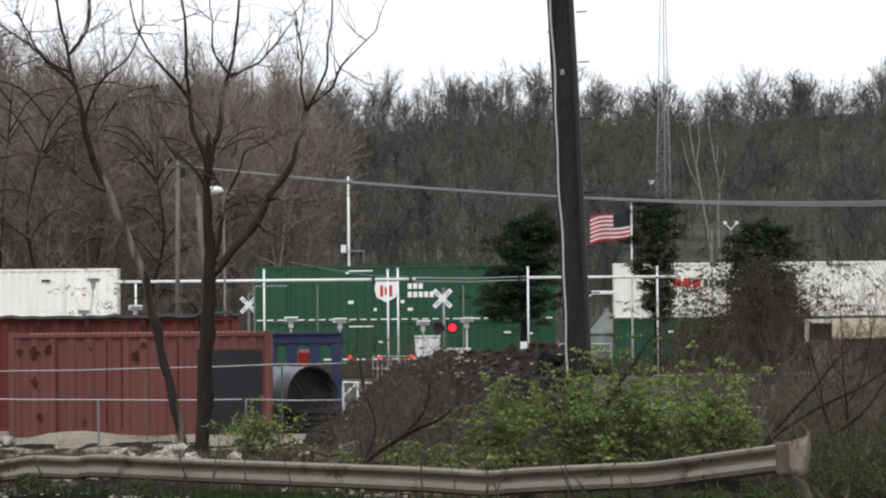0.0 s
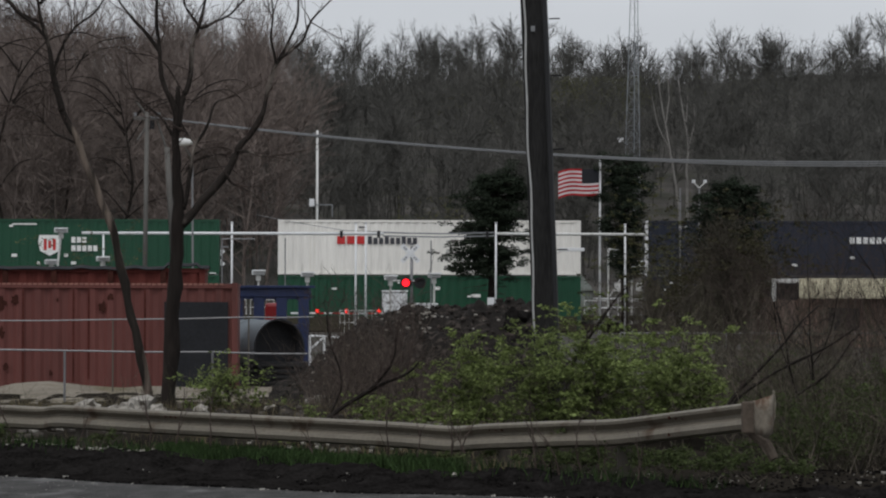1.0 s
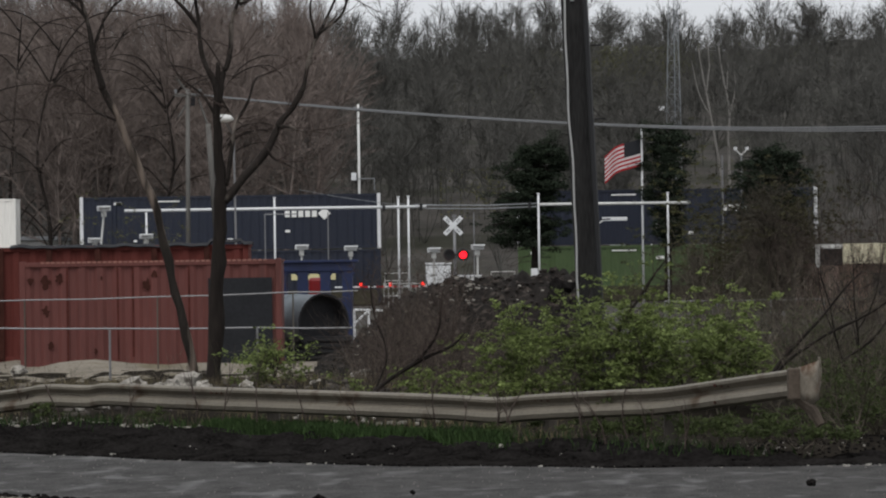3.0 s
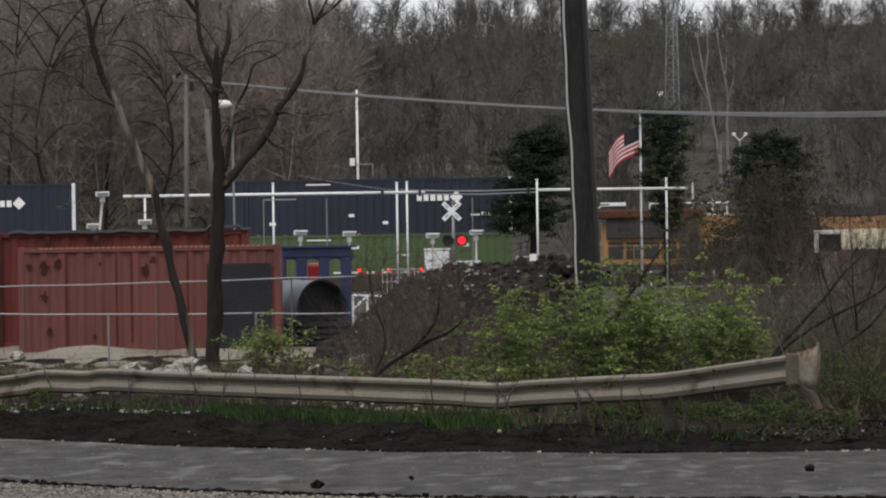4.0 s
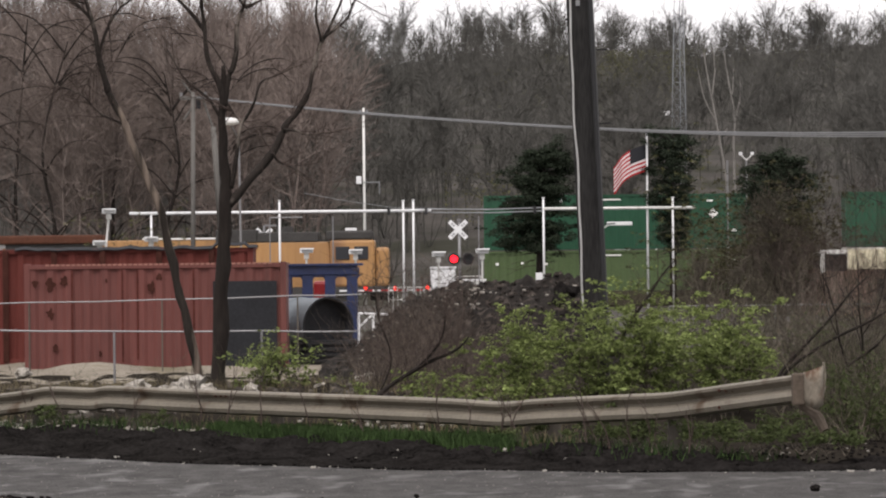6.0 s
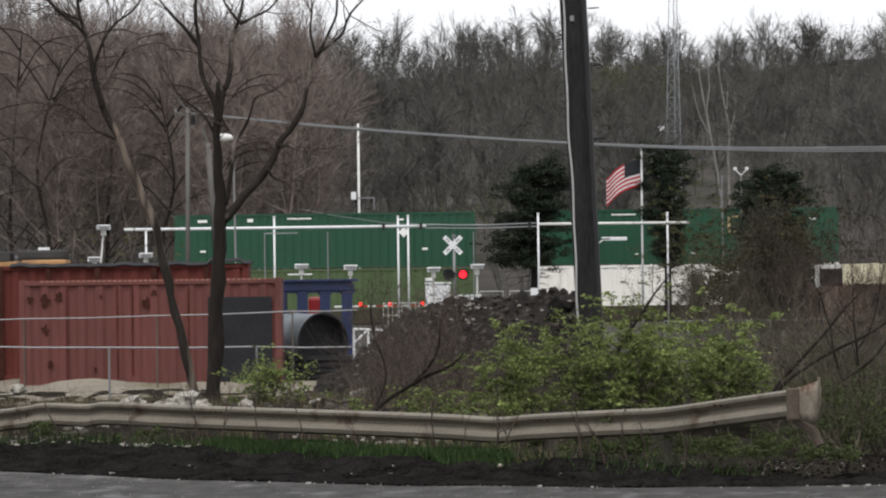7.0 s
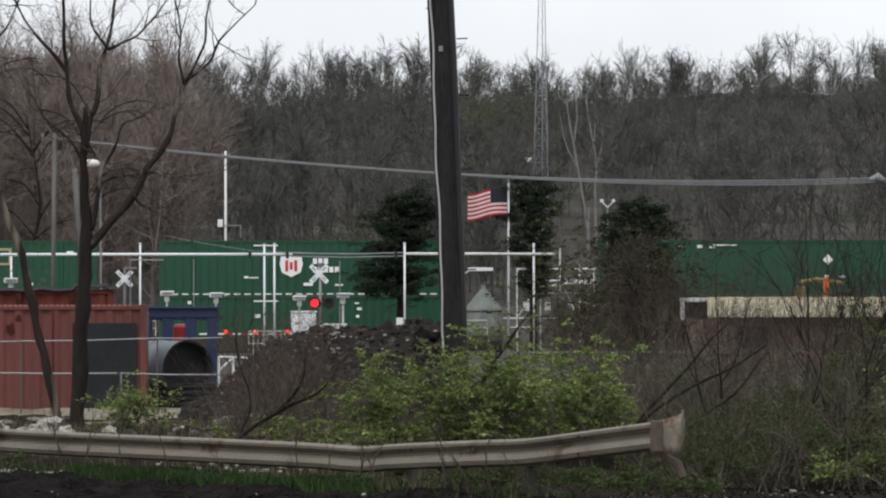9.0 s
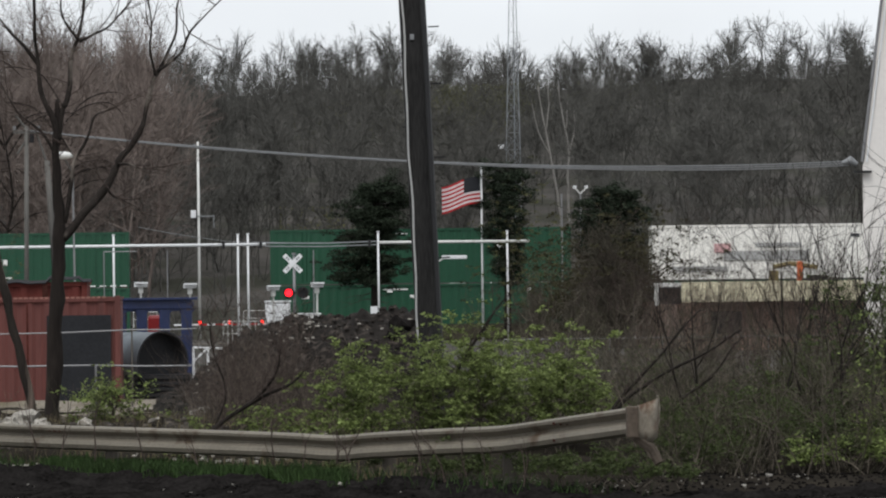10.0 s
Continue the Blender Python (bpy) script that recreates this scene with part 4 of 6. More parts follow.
def wood_template(seed, h, limbs=10, twigs=190, wide=0.38, r=0.072, w=0.021):
    """A bare woodland tree: trunk, rising limbs and a haze of fine twigs."""
    rng = np.random.default_rng(seed)
    segs, arms = [], []
    p, d = np.zeros(3), np.array((0, 0, 1.0))
    n = 5
    for i in range(n):
        q = p + d * h * 0.72 / n
        segs.append((*p, r * (1 - 0.14 * i), *q, r * (1 - 0.14 * (i + 1))))
        for _ in range(limbs // n + (i == n - 1) * 2):
            if i > 0:
                a = p + (q - p) * rng.random()
                nd = np.array((*rng.normal(0, wide * 1.9, 2), 1.0))
                nd /= np.linalg.norm(nd)
                ln = h * rng.uniform(0.2, 0.36) * (1 - 0.08 * i)
                m = a + nd * ln * 0.5
                e = m + (nd + np.array((0, 0, 0.35))) * ln * 0.45
                segs += [(*a, r * 0.4, *m, r * 0.27), (*m, r * 0.27, *e, r * 0.13)]
                arms.append((a, m, e))
        p = q
        d = d + np.array((*rng.normal(0, 0.07, 2), 0))
        d /= np.linalg.norm(d)
    arms.append((p - d * h * 0.2, p, p + d * h * 0.18))
    A = np.array(arms)
    k = rng.integers(len(A), size=twigs)
    t = rng.uniform(0.25, 1.0, twigs)[:, None]
    pt = np.where(t < 0.5, A[k, 0] + (A[k, 1] - A[k, 0]) * t * 2, A[k, 1] + (A[k, 2] - A[k, 1]) * (t * 2 - 1))
    base = A[k, 2] - A[k, 0]
    base /= np.linalg.norm(base, axis=1, keepdims=True)
    v1, f1, e, dd = ribbons(rng, pt, base + rng.normal(0, 0.6, (twigs, 3)) + [0, 0, 0.2], h * rng.uniform(0.06, 0.15, twigs), w)
    ee, d2 = np.repeat(pt + (e - pt) * 0.6, 2, 0), np.repeat(dd, 2, 0)
    v2, f2, _, _ = ribbons(rng, ee, d2 + rng.normal(0, 0.55, (2 * twigs, 3)) + [0, 0, 0.15], h * rng.uniform(0.03, 0.09, 2 * twigs), w * 0.7)
    v0, f0 = skin(segs, 3)
    return np.concatenate([v0, v1, v2]), np.concatenate([f0, f1 + len(v0), f2 + len(v0) + len(v1)])


def plant_woods():
    rng = np.random.default_rng(21)
    far = [wood_template(100 + i, 10.0) for i in range(12)]
    places = []
    for k in range(1420):
        y = rng.uniform(255, 415) if k < 640 else rng.uniform(392, 458)
        half = y * 0.118
        x = rng.uniform(-half - 4, half * 1.32 + 6)
        if y < 303 and 0.052 < x / y < 0.074:
            continue
        z = ground_z(x, y) - 0.2
        tall = rng.uniform(7.0, 11.0)
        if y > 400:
            # tree tops are capped near the sight line from the eye over the crest
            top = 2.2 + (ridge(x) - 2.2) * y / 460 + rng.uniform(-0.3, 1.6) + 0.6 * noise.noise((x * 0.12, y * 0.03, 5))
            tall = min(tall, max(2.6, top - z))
        places.append((x, y, z, tall / 10.0))
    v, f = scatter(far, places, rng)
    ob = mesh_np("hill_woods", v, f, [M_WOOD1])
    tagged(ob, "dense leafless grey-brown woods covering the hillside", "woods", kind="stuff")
    crest = [wood_template(150 + i, 6.0, 15, 120, 0.26, 0.036, 0.0095) for i in range(10)]
    places = []
    for _ in range(760):
        y = rng.uniform(436, 466)
        x = rng.uniform(-62, 82)
        z = ground_z(x, y) - 0.3
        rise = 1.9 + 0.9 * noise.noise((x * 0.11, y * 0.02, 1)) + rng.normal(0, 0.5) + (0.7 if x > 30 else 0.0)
        # top set along the sight line from eye height over the crest
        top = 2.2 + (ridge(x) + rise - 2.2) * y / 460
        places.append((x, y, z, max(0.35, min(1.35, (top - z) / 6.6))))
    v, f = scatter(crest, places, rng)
    # paler wood colour imitates the sky's glow through the crest twigs
    tagged(mesh_np("crest_woods", v, f, [mat("crest_glow_twigs", (0.14, 0.131, 0.122), 0.95, 0.35, 0.15, 3, 0.0, island=0.25)]), "low bare trees fringing the crest of the hill", "woods", kind="stuff")
    near = [wood_template(200 + i, 17, 15, 420, 0.42, 0.13, 0.018) for i in range(6)]
    places = []
    for _ in range(95):
        y = rng.uniform(236, 300)
        x = rng.uniform(-0.125 * y - 4, -0.035 * y)
        places.append((x, y, ground_z(x, y) - 0.2, rng.uniform(0.75, 1.1) * (1.05 if x < -0.07 * y else 1.0)))
    v, f = scatter(near, places, rng)
    ob = mesh_np("near_woods", v, f, [M_WOOD2])
    tagged(ob, "brown leafless trees at the foot of the hill", "woods", kind="stuff")
    for k, (x, y, h) in enumerate(((-24.5, 238, 16), (-21.5, 244, 17), (-27.5, 246, 17), (-17.5, 240, 14), (-14.8, 246, 14), (-30, 240, 17))):
        t = thing("bare_tree", "old dark leafless tree with wide curving boughs below the hill", "tree", group="gnarled trees")
        r2 = np.random.default_rng(70 + k)
        b = bmesh.new()
        z0 = ground_z(x, y) - 0.2
        path = [(x, y, z0), (x + r2.normal(0, 0.3), y, z0 + h * 0.3), (x + r2.normal(0, 0.7), y, z0 + h * 0.6), (x + r2.normal(0, 1), y, z0 + h)]
        limb(path, 0.16, 0.04, b, 8)
        part("trunk", b, M_BARK, t, smooth=True)
        for _ in range(13):
            i = r2.integers(1, 4)
            p0 = Vector(path[i - 1]).lerp(Vector(path[i]), r2.uniform(0.4, 1.0))
            side = r2.choice([-1, 1])
            ln = r2.uniform(2.4, 5.2)
            rise = r2.uniform(-0.1, 0.7)
            b = bmesh.new()
            bough = [tuple(p0), tuple(p0 + Vector((side * ln * 0.35, 0, ln * (0.3 + rise * 0.4)))), tuple(p0 + Vector((side * ln * 0.75, 0.3, ln * (0.38 + rise * 0.5)))), tuple(p0 + Vector((side * ln, 0.5, ln * (0.2 + rise * 0.8))))]
            limb(bough, 0.065, 0.02, b, 6)
            part("bough", b, M_BARK, t, smooth=True)
            v, f = skin(twigs_from(r2, [(bough, 0.5)], 8, 1.2, 0.022, 1, 3), 3)
            o = tagged(mesh_np("spray", v, f, [M_TWIG]), kind="stuff")
            o.parent = t
    # undergrowth
    low = [skin(np.concatenate([grow(np.random.default_rng(300 + i * 7 + k), (0, 0, 0), (*np.random.default_rng(i * 9 + k).normal(0, 0.4, 2), 1), 1.8, 0.03, 1, 4, 0.5, 0.1) for k in range(3)]), 3) for i in range(5)]
    places = []
    for _ in range(850):
        y = rng.uniform(226, 425)
        x = rng.uniform(-0.125 * y - 3, 0.165 * y)
        places.append((x, y, ground_z(x, y) - 0.1, rng.uniform(0.8, 2.0)))
    v, f = scatter(low, places, rng)
    tagged(mesh_np("undergrowth", v, f, [M_WOOD1]), "tangled leafless undergrowth along the foot of the hill", "undergrowth", kind="stuff")
    # budding crowns
    c = []
    for cx, cy, cz, n, s in ((11.5, 340, 18.9, 3800, 2.4), (16, 340, 19.2, 3400, 2.4), (20, 345, 20.0, 800, 2.0), (5, 330, 17, 400, 2.6), (-20, 300, 10, 300, 3.0), (2.5, 250, 7.0, 600, 1.8), (30, 350, 20, 400, 2.6), (-4, 300, 11, 250, 3)):
        c.append(np.clip(rng.normal(0, 1, (n, 3)), -1.7, 1.7) * [s, s, s * 0.5] + [cx, cy, cz])
    v, f = leaves(rng, np.concatenate(c), 0.095)
    tagged(mesh_np("budding_crowns", v, f, [M_BUD]), "sparse yellow-green spring buds in the hillside crowns", "foliage", kind="stuff")
    for k, (trunk, forks) in enumerate((
            ([(20.3, 8.5), (19.95, 11.0), (19.5, 13.6), (19.0, 16.4), (18.7, 18.4)], [[(19.6, 13.2), (18.7, 15.0), (18.2, 17.4)], [(19.25, 15.0), (19.5, 17.0), (19.4, 18.6)]]),
            ([(20.9, 8.5), (20.85, 11.5), (20.95, 13.6), (20.6, 15.8), (20.2, 18.4)], [[(20.95, 13.2), (21.4, 15.2), (21.35, 16.6)], [(20.75, 15.0), (20.9, 17.2)]]))):
        t = thing("birch", "pale-barked slender forked bare tree below the tower", "tree", group="pale birches")
        b = bmesh.new()
        limb([(trunk[0][0], 290, ground_z(trunk[0][0], 290) - 0.2)] + [(x, 290, z) for x, z in trunk], 0.12, 0.035, b, 7)
        part("trunk", b, M_BIRCH, t, smooth=True)
        for fork in forks:
            b = bmesh.new()
            limb([(x, 290, z) for x, z in fork], 0.06, 0.02, b, 6)
            part("limb", b, M_BIRCH, t, smooth=True)
        segs = twigs_from(np.random.default_rng(k), [([(x, 290, z) for x, z in f2], 0.6) for f2 in [trunk] + forks], 9, 1.3, 0.018, 1, 3)
        v, f = skin(segs, 3)
        o = tagged(mesh_np("crown", v, f, [M_WOOD1]), kind="stuff")
        o.parent = t


plant_woods()

# ---------- conifers ----------


def conifer(x, y, z_top, z_low, width, seed, label, tilt=0.0, boughs=26, trunk_from=0.2, shape=(0.6, 0.8, 1.0, 0.8, 0.5, 0.2)):
    rng = np.random.default_rng(seed)
    t = thing("pine_tree", label, "tree", group="dark pines")
    part("trunk", tube([(x - tilt * 0.5, y, trunk_from), (x - tilt * 0.35, y, z_low), (x, y, z_top - 0.4)], [0.2, 0.16, 0.05], 8), M_BARK, t, smooth=True)
    segs, cs = [], []
    cx = x - tilt
    for k in range(boughs):
        f = (k + rng.random()) / boughs
        z = z_low + (z_top - z_low) * f
        reach = width * float(np.interp(f, [0, 0.2, 0.42, 0.7, 0.9, 1], shape)) * rng.uniform(0.4, 1.22)
        a = rng.uniform(0, 2 * np.pi)
        sx = x - tilt * (1 - f) * 0.4
        s = np.array((sx, y, z - 0.15))
        e = np.array((cx + tilt * f + reach * math.cos(a), y + reach * 0.8 * math.sin(a), z + rng.uniform(-0.25, 0.2) - (0.35 if f < 0.3 else 0) * rng.random()))
        mid = (s + e) / 2 + [0, 0, 0.1]
        segs += [(*s, 0.04, *mid, 0.028), (*mid, 0.028, *e, 0.012)]
        for _ in range(4):
            q = s + (e - s) * rng.uniform(0.3, 1.1) + rng.normal(0, 0.17, 3)
            n = int(rng.uniform(60, 120))
            g = rng.normal(0, 1, (n, 3))
            g *= (rng.random(n) ** 0.4 / np.linalg.norm(g, axis=1))[:, None]
            g *= [rng.uniform(0.28, 0.52), 0.42, rng.uniform(0.12, 0.25)]
            g[:, 2] -= 0.25 * np.abs(g[:, 0]) * (1 - f)
            cs.append(g + q)
    v, f = skin(segs, 4)
    o = tagged(mesh_np("bough_frame", v, f, [M_BARK]), kind="stuff")
    o.parent = t
    v, f = leaves(rng, np.concatenate(cs), 0.068)
    o = tagged(mesh_np("needles", v, f, [M_NEEDLE]), kind="stuff")
    o.parent = t
    # bare lower branches
    segs = []
    for k in range(10):
        a = rng.uniform(0, 2 * np.pi)
        grow(rng, (x - tilt * 0.7, y, rng.uniform(1.6, z_low + 0.4)), (math.cos(a), 0.5 * math.sin(a), -0.12), rng.uniform(0.8, 1.7), 0.025, 1, 3, 0.35, -0.03, segs=segs)
    v, f = skin(segs, 3)
    o = tagged(mesh_np("dead_wood", v, f, [M_TWIG]), kind="stuff")
    o.parent = t
    return t


conifer(4.6, 198, 8.55, 3.5, 2.15, 1, "dark spreading pine tree beside the railway crossing", 0.8, 125, 0.2, (0.85, 1.0, 1.0, 0.85, 0.62, 0.35))
conifer(11.2, 200, 9.3, 3.6, 1.5, 2, "narrow dark pine tree behind the flagpole", 0.0, 84, 0.2, (0.35, 0.5, 0.75, 1.0, 0.95, 0.55))
conifer(13.9, 166, 7.0, 4.9, 1.5, 3, "dark pine with a broad crown above the shrubs", 0.2, 60, 0.2, (0.5, 0.9, 1.0, 0.9, 0.75, 0.4))

# ---------- roadside shrubs ----------


def leafy_bush(name, lumps, n, size, material, label, seed, each=11):
    """Stems grow from the ground; leaves sit in clusters on the outer shoots."""
    rng = np.random.default_rng(seed)
    t = thing(name, label, "bush")
    segs = []
    for x, y, z, rx, rz in lumps:
        top = z + rz - 0.2
        for _ in range(max(3, int(rx * 16))):
            d = np.array((rng.normal(0, 0.6) * rx / max(rz, 0.2) * 0.8, rng.normal(0, 0.45), 1.0))
            grow(rng, (x + rng.normal(0, rx * 0.5), y + rng.normal(0, rx * 0.4), 0.15), d, top * rng.uniform(0.45, 0.8), 0.012 * size / 0.035, 2, 4, 0.6, 0.05, 3, 0.2, segs=segs)
    S = np.array(segs)
    tips = S[S[:, 7] < np.quantile(S[:, 7], 0.75)][:, 4:7]
    tips = tips[tips[:, 2] > 0.3]
    pick = tips[rng.integers(len(tips), size=n // each)]
    # each spray lies out along its shoot, nearly level, drooping a little at the end
    ang = rng.uniform(0, 2 * np.pi, len(pick))
    g = rng.normal(0, 1, (len(pick), each, 3)) * [size * 2.7, size * 0.9, size * 0.55]
    ca, sa = np.cos(ang)[:, None], np.sin(ang)[:, None]
    fan = np.stack([g[..., 0] * ca - g[..., 1] * sa, g[..., 0] * sa + g[..., 1] * ca, g[..., 2] - 0.12 * np.abs(g[..., 0]) + 0.25 * g[..., 0] * rng.normal(0, 1, len(pick))[:, None]], -1)
    c = (pick[:, None] + fan).reshape(-1, 3)
    v, f = leaves(rng, c, size)
    o = tagged(mesh_np("foliage", v, f, [material]), kind="stuff")
    o.parent = t
    v, f = skin(segs, 3)
    o = tagged(mesh_np("stem_mass", v, f, [M_BRUSH]), kind="stuff")
    o.parent = t
    return t


leafy_bush("green_bush", [(0.62, 52, 1.05, 0.22, 0.40), (1.25, 52, 0.95, 0.32, 0.45), (1.85, 52, 1.15, 0.5, 0.6), (2.3, 52, 1.22, 0.5, 0.62), (2.75, 52, 1.22, 0.5, 0.62), (3.2, 51.5, 1.12, 0.5, 0.58), (3.6, 51, 0.9, 0.4, 0.5)],
           31000, 0.031, M_LEAF, "bright green leafing bush behind the guardrail", 31, 20)
leafy_bush("sapling", [(-3.0, 64, 0.75, 0.38, 0.35), (-2.7, 64, 0.6, 0.4, 0.28), (-3.35, 64, 0.55, 0.3, 0.2), (-2.85, 64, 1.15, 0.13, 0.2)], 1900, 0.04, M_LEAF,
           "small bright green sapling beside the guardrail", 32)
leafy_bush("low_bush", [(-0.9, 52, 0.55, 0.5, 0.25), (-0.3, 52, 0.6, 0.45, 0.28), (0.3, 51, 0.55, 0.5, 0.25)], 2600, 0.035, M_LEAF, "low yellow-green weeds under dead branches", 33)
leafy_bush("scrub_bush", [(5.2, 56, 0.8, 0.9, 0.5), (6.6, 54, 0.8, 0.9, 0.5), (4.6, 46.5, 0.6, 0.4, 0.35), (5.3, 46, 0.5, 0.5, 0.35), (6.0, 47, 0.6, 0.6, 0.4), (6.8, 47, 0.6, 0.6, 0.4), (5.0, 49, 0.7, 0.6, 0.4), (6.0, 50, 0.7, 0.8, 0.4), (7.4, 49, 0.7, 0.9, 0.5)],
           30000, 0.024, M_LEAFD, "dull green scrub growing through bare brush", 34, 4)
leafy_bush("scrub_bush", [(7.7, 51, 1.3, 0.5, 0.7), (8.1, 50, 1.5, 0.5, 0.85), (8.6, 51, 1.6, 0.6, 0.9), (9.2, 52, 1.4, 0.8, 0.9), (6.9, 52, 0.9, 0.6, 0.6)],
           26000, 0.03, M_LEAFD, "tall olive-green shrub hiding the building's foot", 39, 6)
leafy_bush("green_bush", [(7.1, 48, 0.85, 0.4, 0.3), (7.75, 49, 1.3, 0.35, 0.5), (6.3, 46, 0.35, 0.4, 0.22), (7.2, 45.5, 0.4, 0.4, 0.22), (8.1, 49, 1.5, 0.3, 0.5)], 6500, 0.03, M_LEAF,
           "green leafing bush among the roadside brush", 37, 6)
leafy_bush("hazel_bush", [(12.5, 188, 4.2, 0.45, 2.0), (12.8, 188, 3.4, 0.45, 1.5)], 8000, 0.055, mat("olive_catkins", (0.07, 0.071, 0.031), 0.9, 0.3, 1, 8, 0.0, island=0.4),
           "slender budding tree beside the narrow pine", 36, 8)
leafy_bush("scrub_bush", [(-12.4, 150, 2.6, 0.9, 1.4), (-11.6, 150, 2.4, 0.7, 1.2)], 1300, 0.06, M_BUD, "thin budding shrub beyond the red containers", 41, 6)
leafy_bush("verge_weeds", [(1.3, 45.2, 0.3, 0.3, 0.14), (1.9, 44.6, 0.32, 0.3, 0.16), (2.6, 43.9, 0.35, 0.3, 0.18), (3.2, 43.2, 0.35, 0.28, 0.18), (3.9, 42.9, 0.35, 0.25, 0.18), (-5.4, 52.6, 0.35, 0.3, 0.14), (-4.0, 51.0, 0.35, 0.3, 0.14), (0.6, 45.8, 0.3, 0.3, 0.14), (2.2, 45.2, 0.4, 0.4, 0.2), (2.9, 44.4, 0.4, 0.4, 0.2), (3.5, 43.6, 0.4, 0.3, 0.2), (4.3, 42.6, 0.3, 0.3, 0.15)],
           7000, 0.026, M_LEAFD, "dull green weeds growing under the guardrail", 38)
leafy_bush("hazel_bush", [(12.3, 172, 3.6, 0.9, 2.0), (13.4, 165, 3.0, 1.2, 1.9), (14.4, 160, 3.2, 1.2, 2.1), (11.8, 175, 2.0, 0.6, 1.3)], 12500, 0.07, mat("olive_buds", (0.038, 0.036, 0.018), 0.9, 0.3, 1, 8, 0.0, island=0.4),
           "tall olive-brown budding shrub below the pine", 35)


def brush_template(seed, h, stems, depth=2):
    rng = np.random.default_rng(seed)
    segs = []
    for _ in range(stems):
        grow(rng, (*rng.normal(0, 0.18, 2), 0), (*rng.normal(0, 0.45, 2), 1.0), h * rng.uniform(0.5, 1.0), 0.013, depth, 3, 0.5, 0.06, 3, 0.18, segs=segs)
    return skin(segs, 3)


def plant_brush():
    rng = np.random.default_rng(41)
    tpl = [brush_template(500 + i, 1.25, 4) for i in range(7)]
    places = []
    for _ in range(270):
        y = rng.uniform(44.8, 60)
        x = rng.uniform(4.25 + (y - 46) * 0.03, 0.176 * y)
        hgt = rng.uniform(0.55, 1.05) * (1.0 if x < 6 else 1.12)
        places.append((x, y, ground_z(x, y) - 0.05, hgt))
    for _ in range(50):
        y = rng.uniform(56, 72)
        x = rng.uniform(0.062, 0.105) * y
        places.append((x, y, ground_z(x, y) - 0.05, rng.uniform(0.75, 1.3)))
    for _ in range(60):
        x = rng.uniform(-6.5, 1)
        y = rng.uniform(rail_line(x) + 1.0, 72)
        places.append((x, y, ground_z(x, y) - 0.05, rng.uniform(0.2, 0.5)))
    v, f = scatter(tpl, places[::2], rng)
    tagged(mesh_np("roadside_brush", v, f, [M_BRUSH]), "dense tangled leafless brush beside the guardrail end", "brush", kind="stuff")
    v, f = scatter(tpl, places[1::2], rng)
    tagged(mesh_np("roadside_brush", v, f, [M_OLIVE]), "darker bare thicket behind the guardrail end", "brush", kind="stuff")
    tall = [brush_template(600 + i, 3.2, 4) for i in range(5)]
    places = [(rng.uniform(9.5, 17.5) if k < 45 else rng.uniform(12.5, 18.0), rng.uniform(112, 140), 0.2, rng.uniform(0.7, 1.2)) for k in range(95)] + [(rng.uniform(5.2, 12.5), rng.uniform(62, 72), 0.2, rng.uniform(0.22, 0.5)) for _ in range(45)] + [(rng.uniform(8.6, 12.5), rng.uniform(150, 175), 0.2, rng.uniform(0.5, 1.0)) for _ in range(14)]
    v, f = scatter(tall, places, rng)
    tagged(mesh_np("lot_brush", v, f, [M_TWIG]), "tall leafless saplings and brush before the low building", "brush", kind="stuff")
    dense = [wood_template(700 + i, 5.6, 20, 420, 0.42, 0.05, 0.017) for i in range(5)]
    places = []
    for k in range(64):
        y = rng.uniform(160, 192)
        x = (rng.uniform(0.0785, 0.088) if k < 52 else rng.uniform(0.058, 0.078)) * y
        places.append((x, y, 0.1, rng.uniform(0.55, 1.05) * (1.0 if k < 52 else 0.5)))
    v, f = scatter(dense, places, rng)
    tagged(mesh_np("track_brush", v, f, [M_WOOD3]), "dark leafless thicket beside the railway", "brush", kind="stuff")
    mound = [(rng.uniform(-1.35, 0.5), rng.uniform(58, 74), 0.25, rng.uniform(0.5, 0.95)) for _ in range(80)] + [(rng.uniform(-1.0, -0.2), rng.uniform(68, 74.5), 0.2, rng.uniform(1.0, 1.4)) for _ in range(16)]
    v, f = scatter(tpl, mound, rng)
    tagged(mesh_np("heap_brush", v, f, [M_BRUSH2]), "dry grey-brown brush at the foot of the spoil heap", "brush", kind="stuff")
    # dark shoots rising in front of the rail
    segs = []
    for x in (-6.0, -5.3, -4.4, -3.3, -2.95, -2.5, -1.75, -1.1, 0.1, 0.5, 0.62, 0.75, 1.5, 1.62, 1.75, 2.0, 2.15, 2.3, 2.6, -0.2):
        y = rail_line(x) - 0.45
        grow(rng, (x, y, ground_z(x, y)), (rng.normal(0, 0.15), 0, 1), rng.uniform(0.55, 0.95), 0.013, 1, 3, 0.4, 0.1, 5, 0.16, segs=segs)
    v, f = skin(segs, 4)
    tagged(mesh_np("verge_shoots", v, f, [M_TWIG]), "thin dark dead stems standing before the guardrail", "weeds", kind="stuff")
    # fallen branch
    t = thing("fallen_branch", "dark dead branch leaning out of the weeds", "branch")
    path = [(-1.12, 50.5, 0.5), (-0.78, 50.5, 0.79), (-0.36, 50.5, 1.05), (0.0, 50.5, 1.2), (0.16, 50.5, 1.36)]
    fork = [(-0.5, 50.5, 0.97), (-0.28, 50.4, 1.22), (-0.17, 50.4, 1.45), (-0.13, 50.4, 1.66)]
    stem = [(-1.25, 50.8, 0.3), (-0.86, 50.8, 0.95), (-0.98, 50.8, 1.5), (-1.05, 50.8, 2.0)]
    b = bmesh.new()
    limb(path, 0.036, 0.012, b, 7)
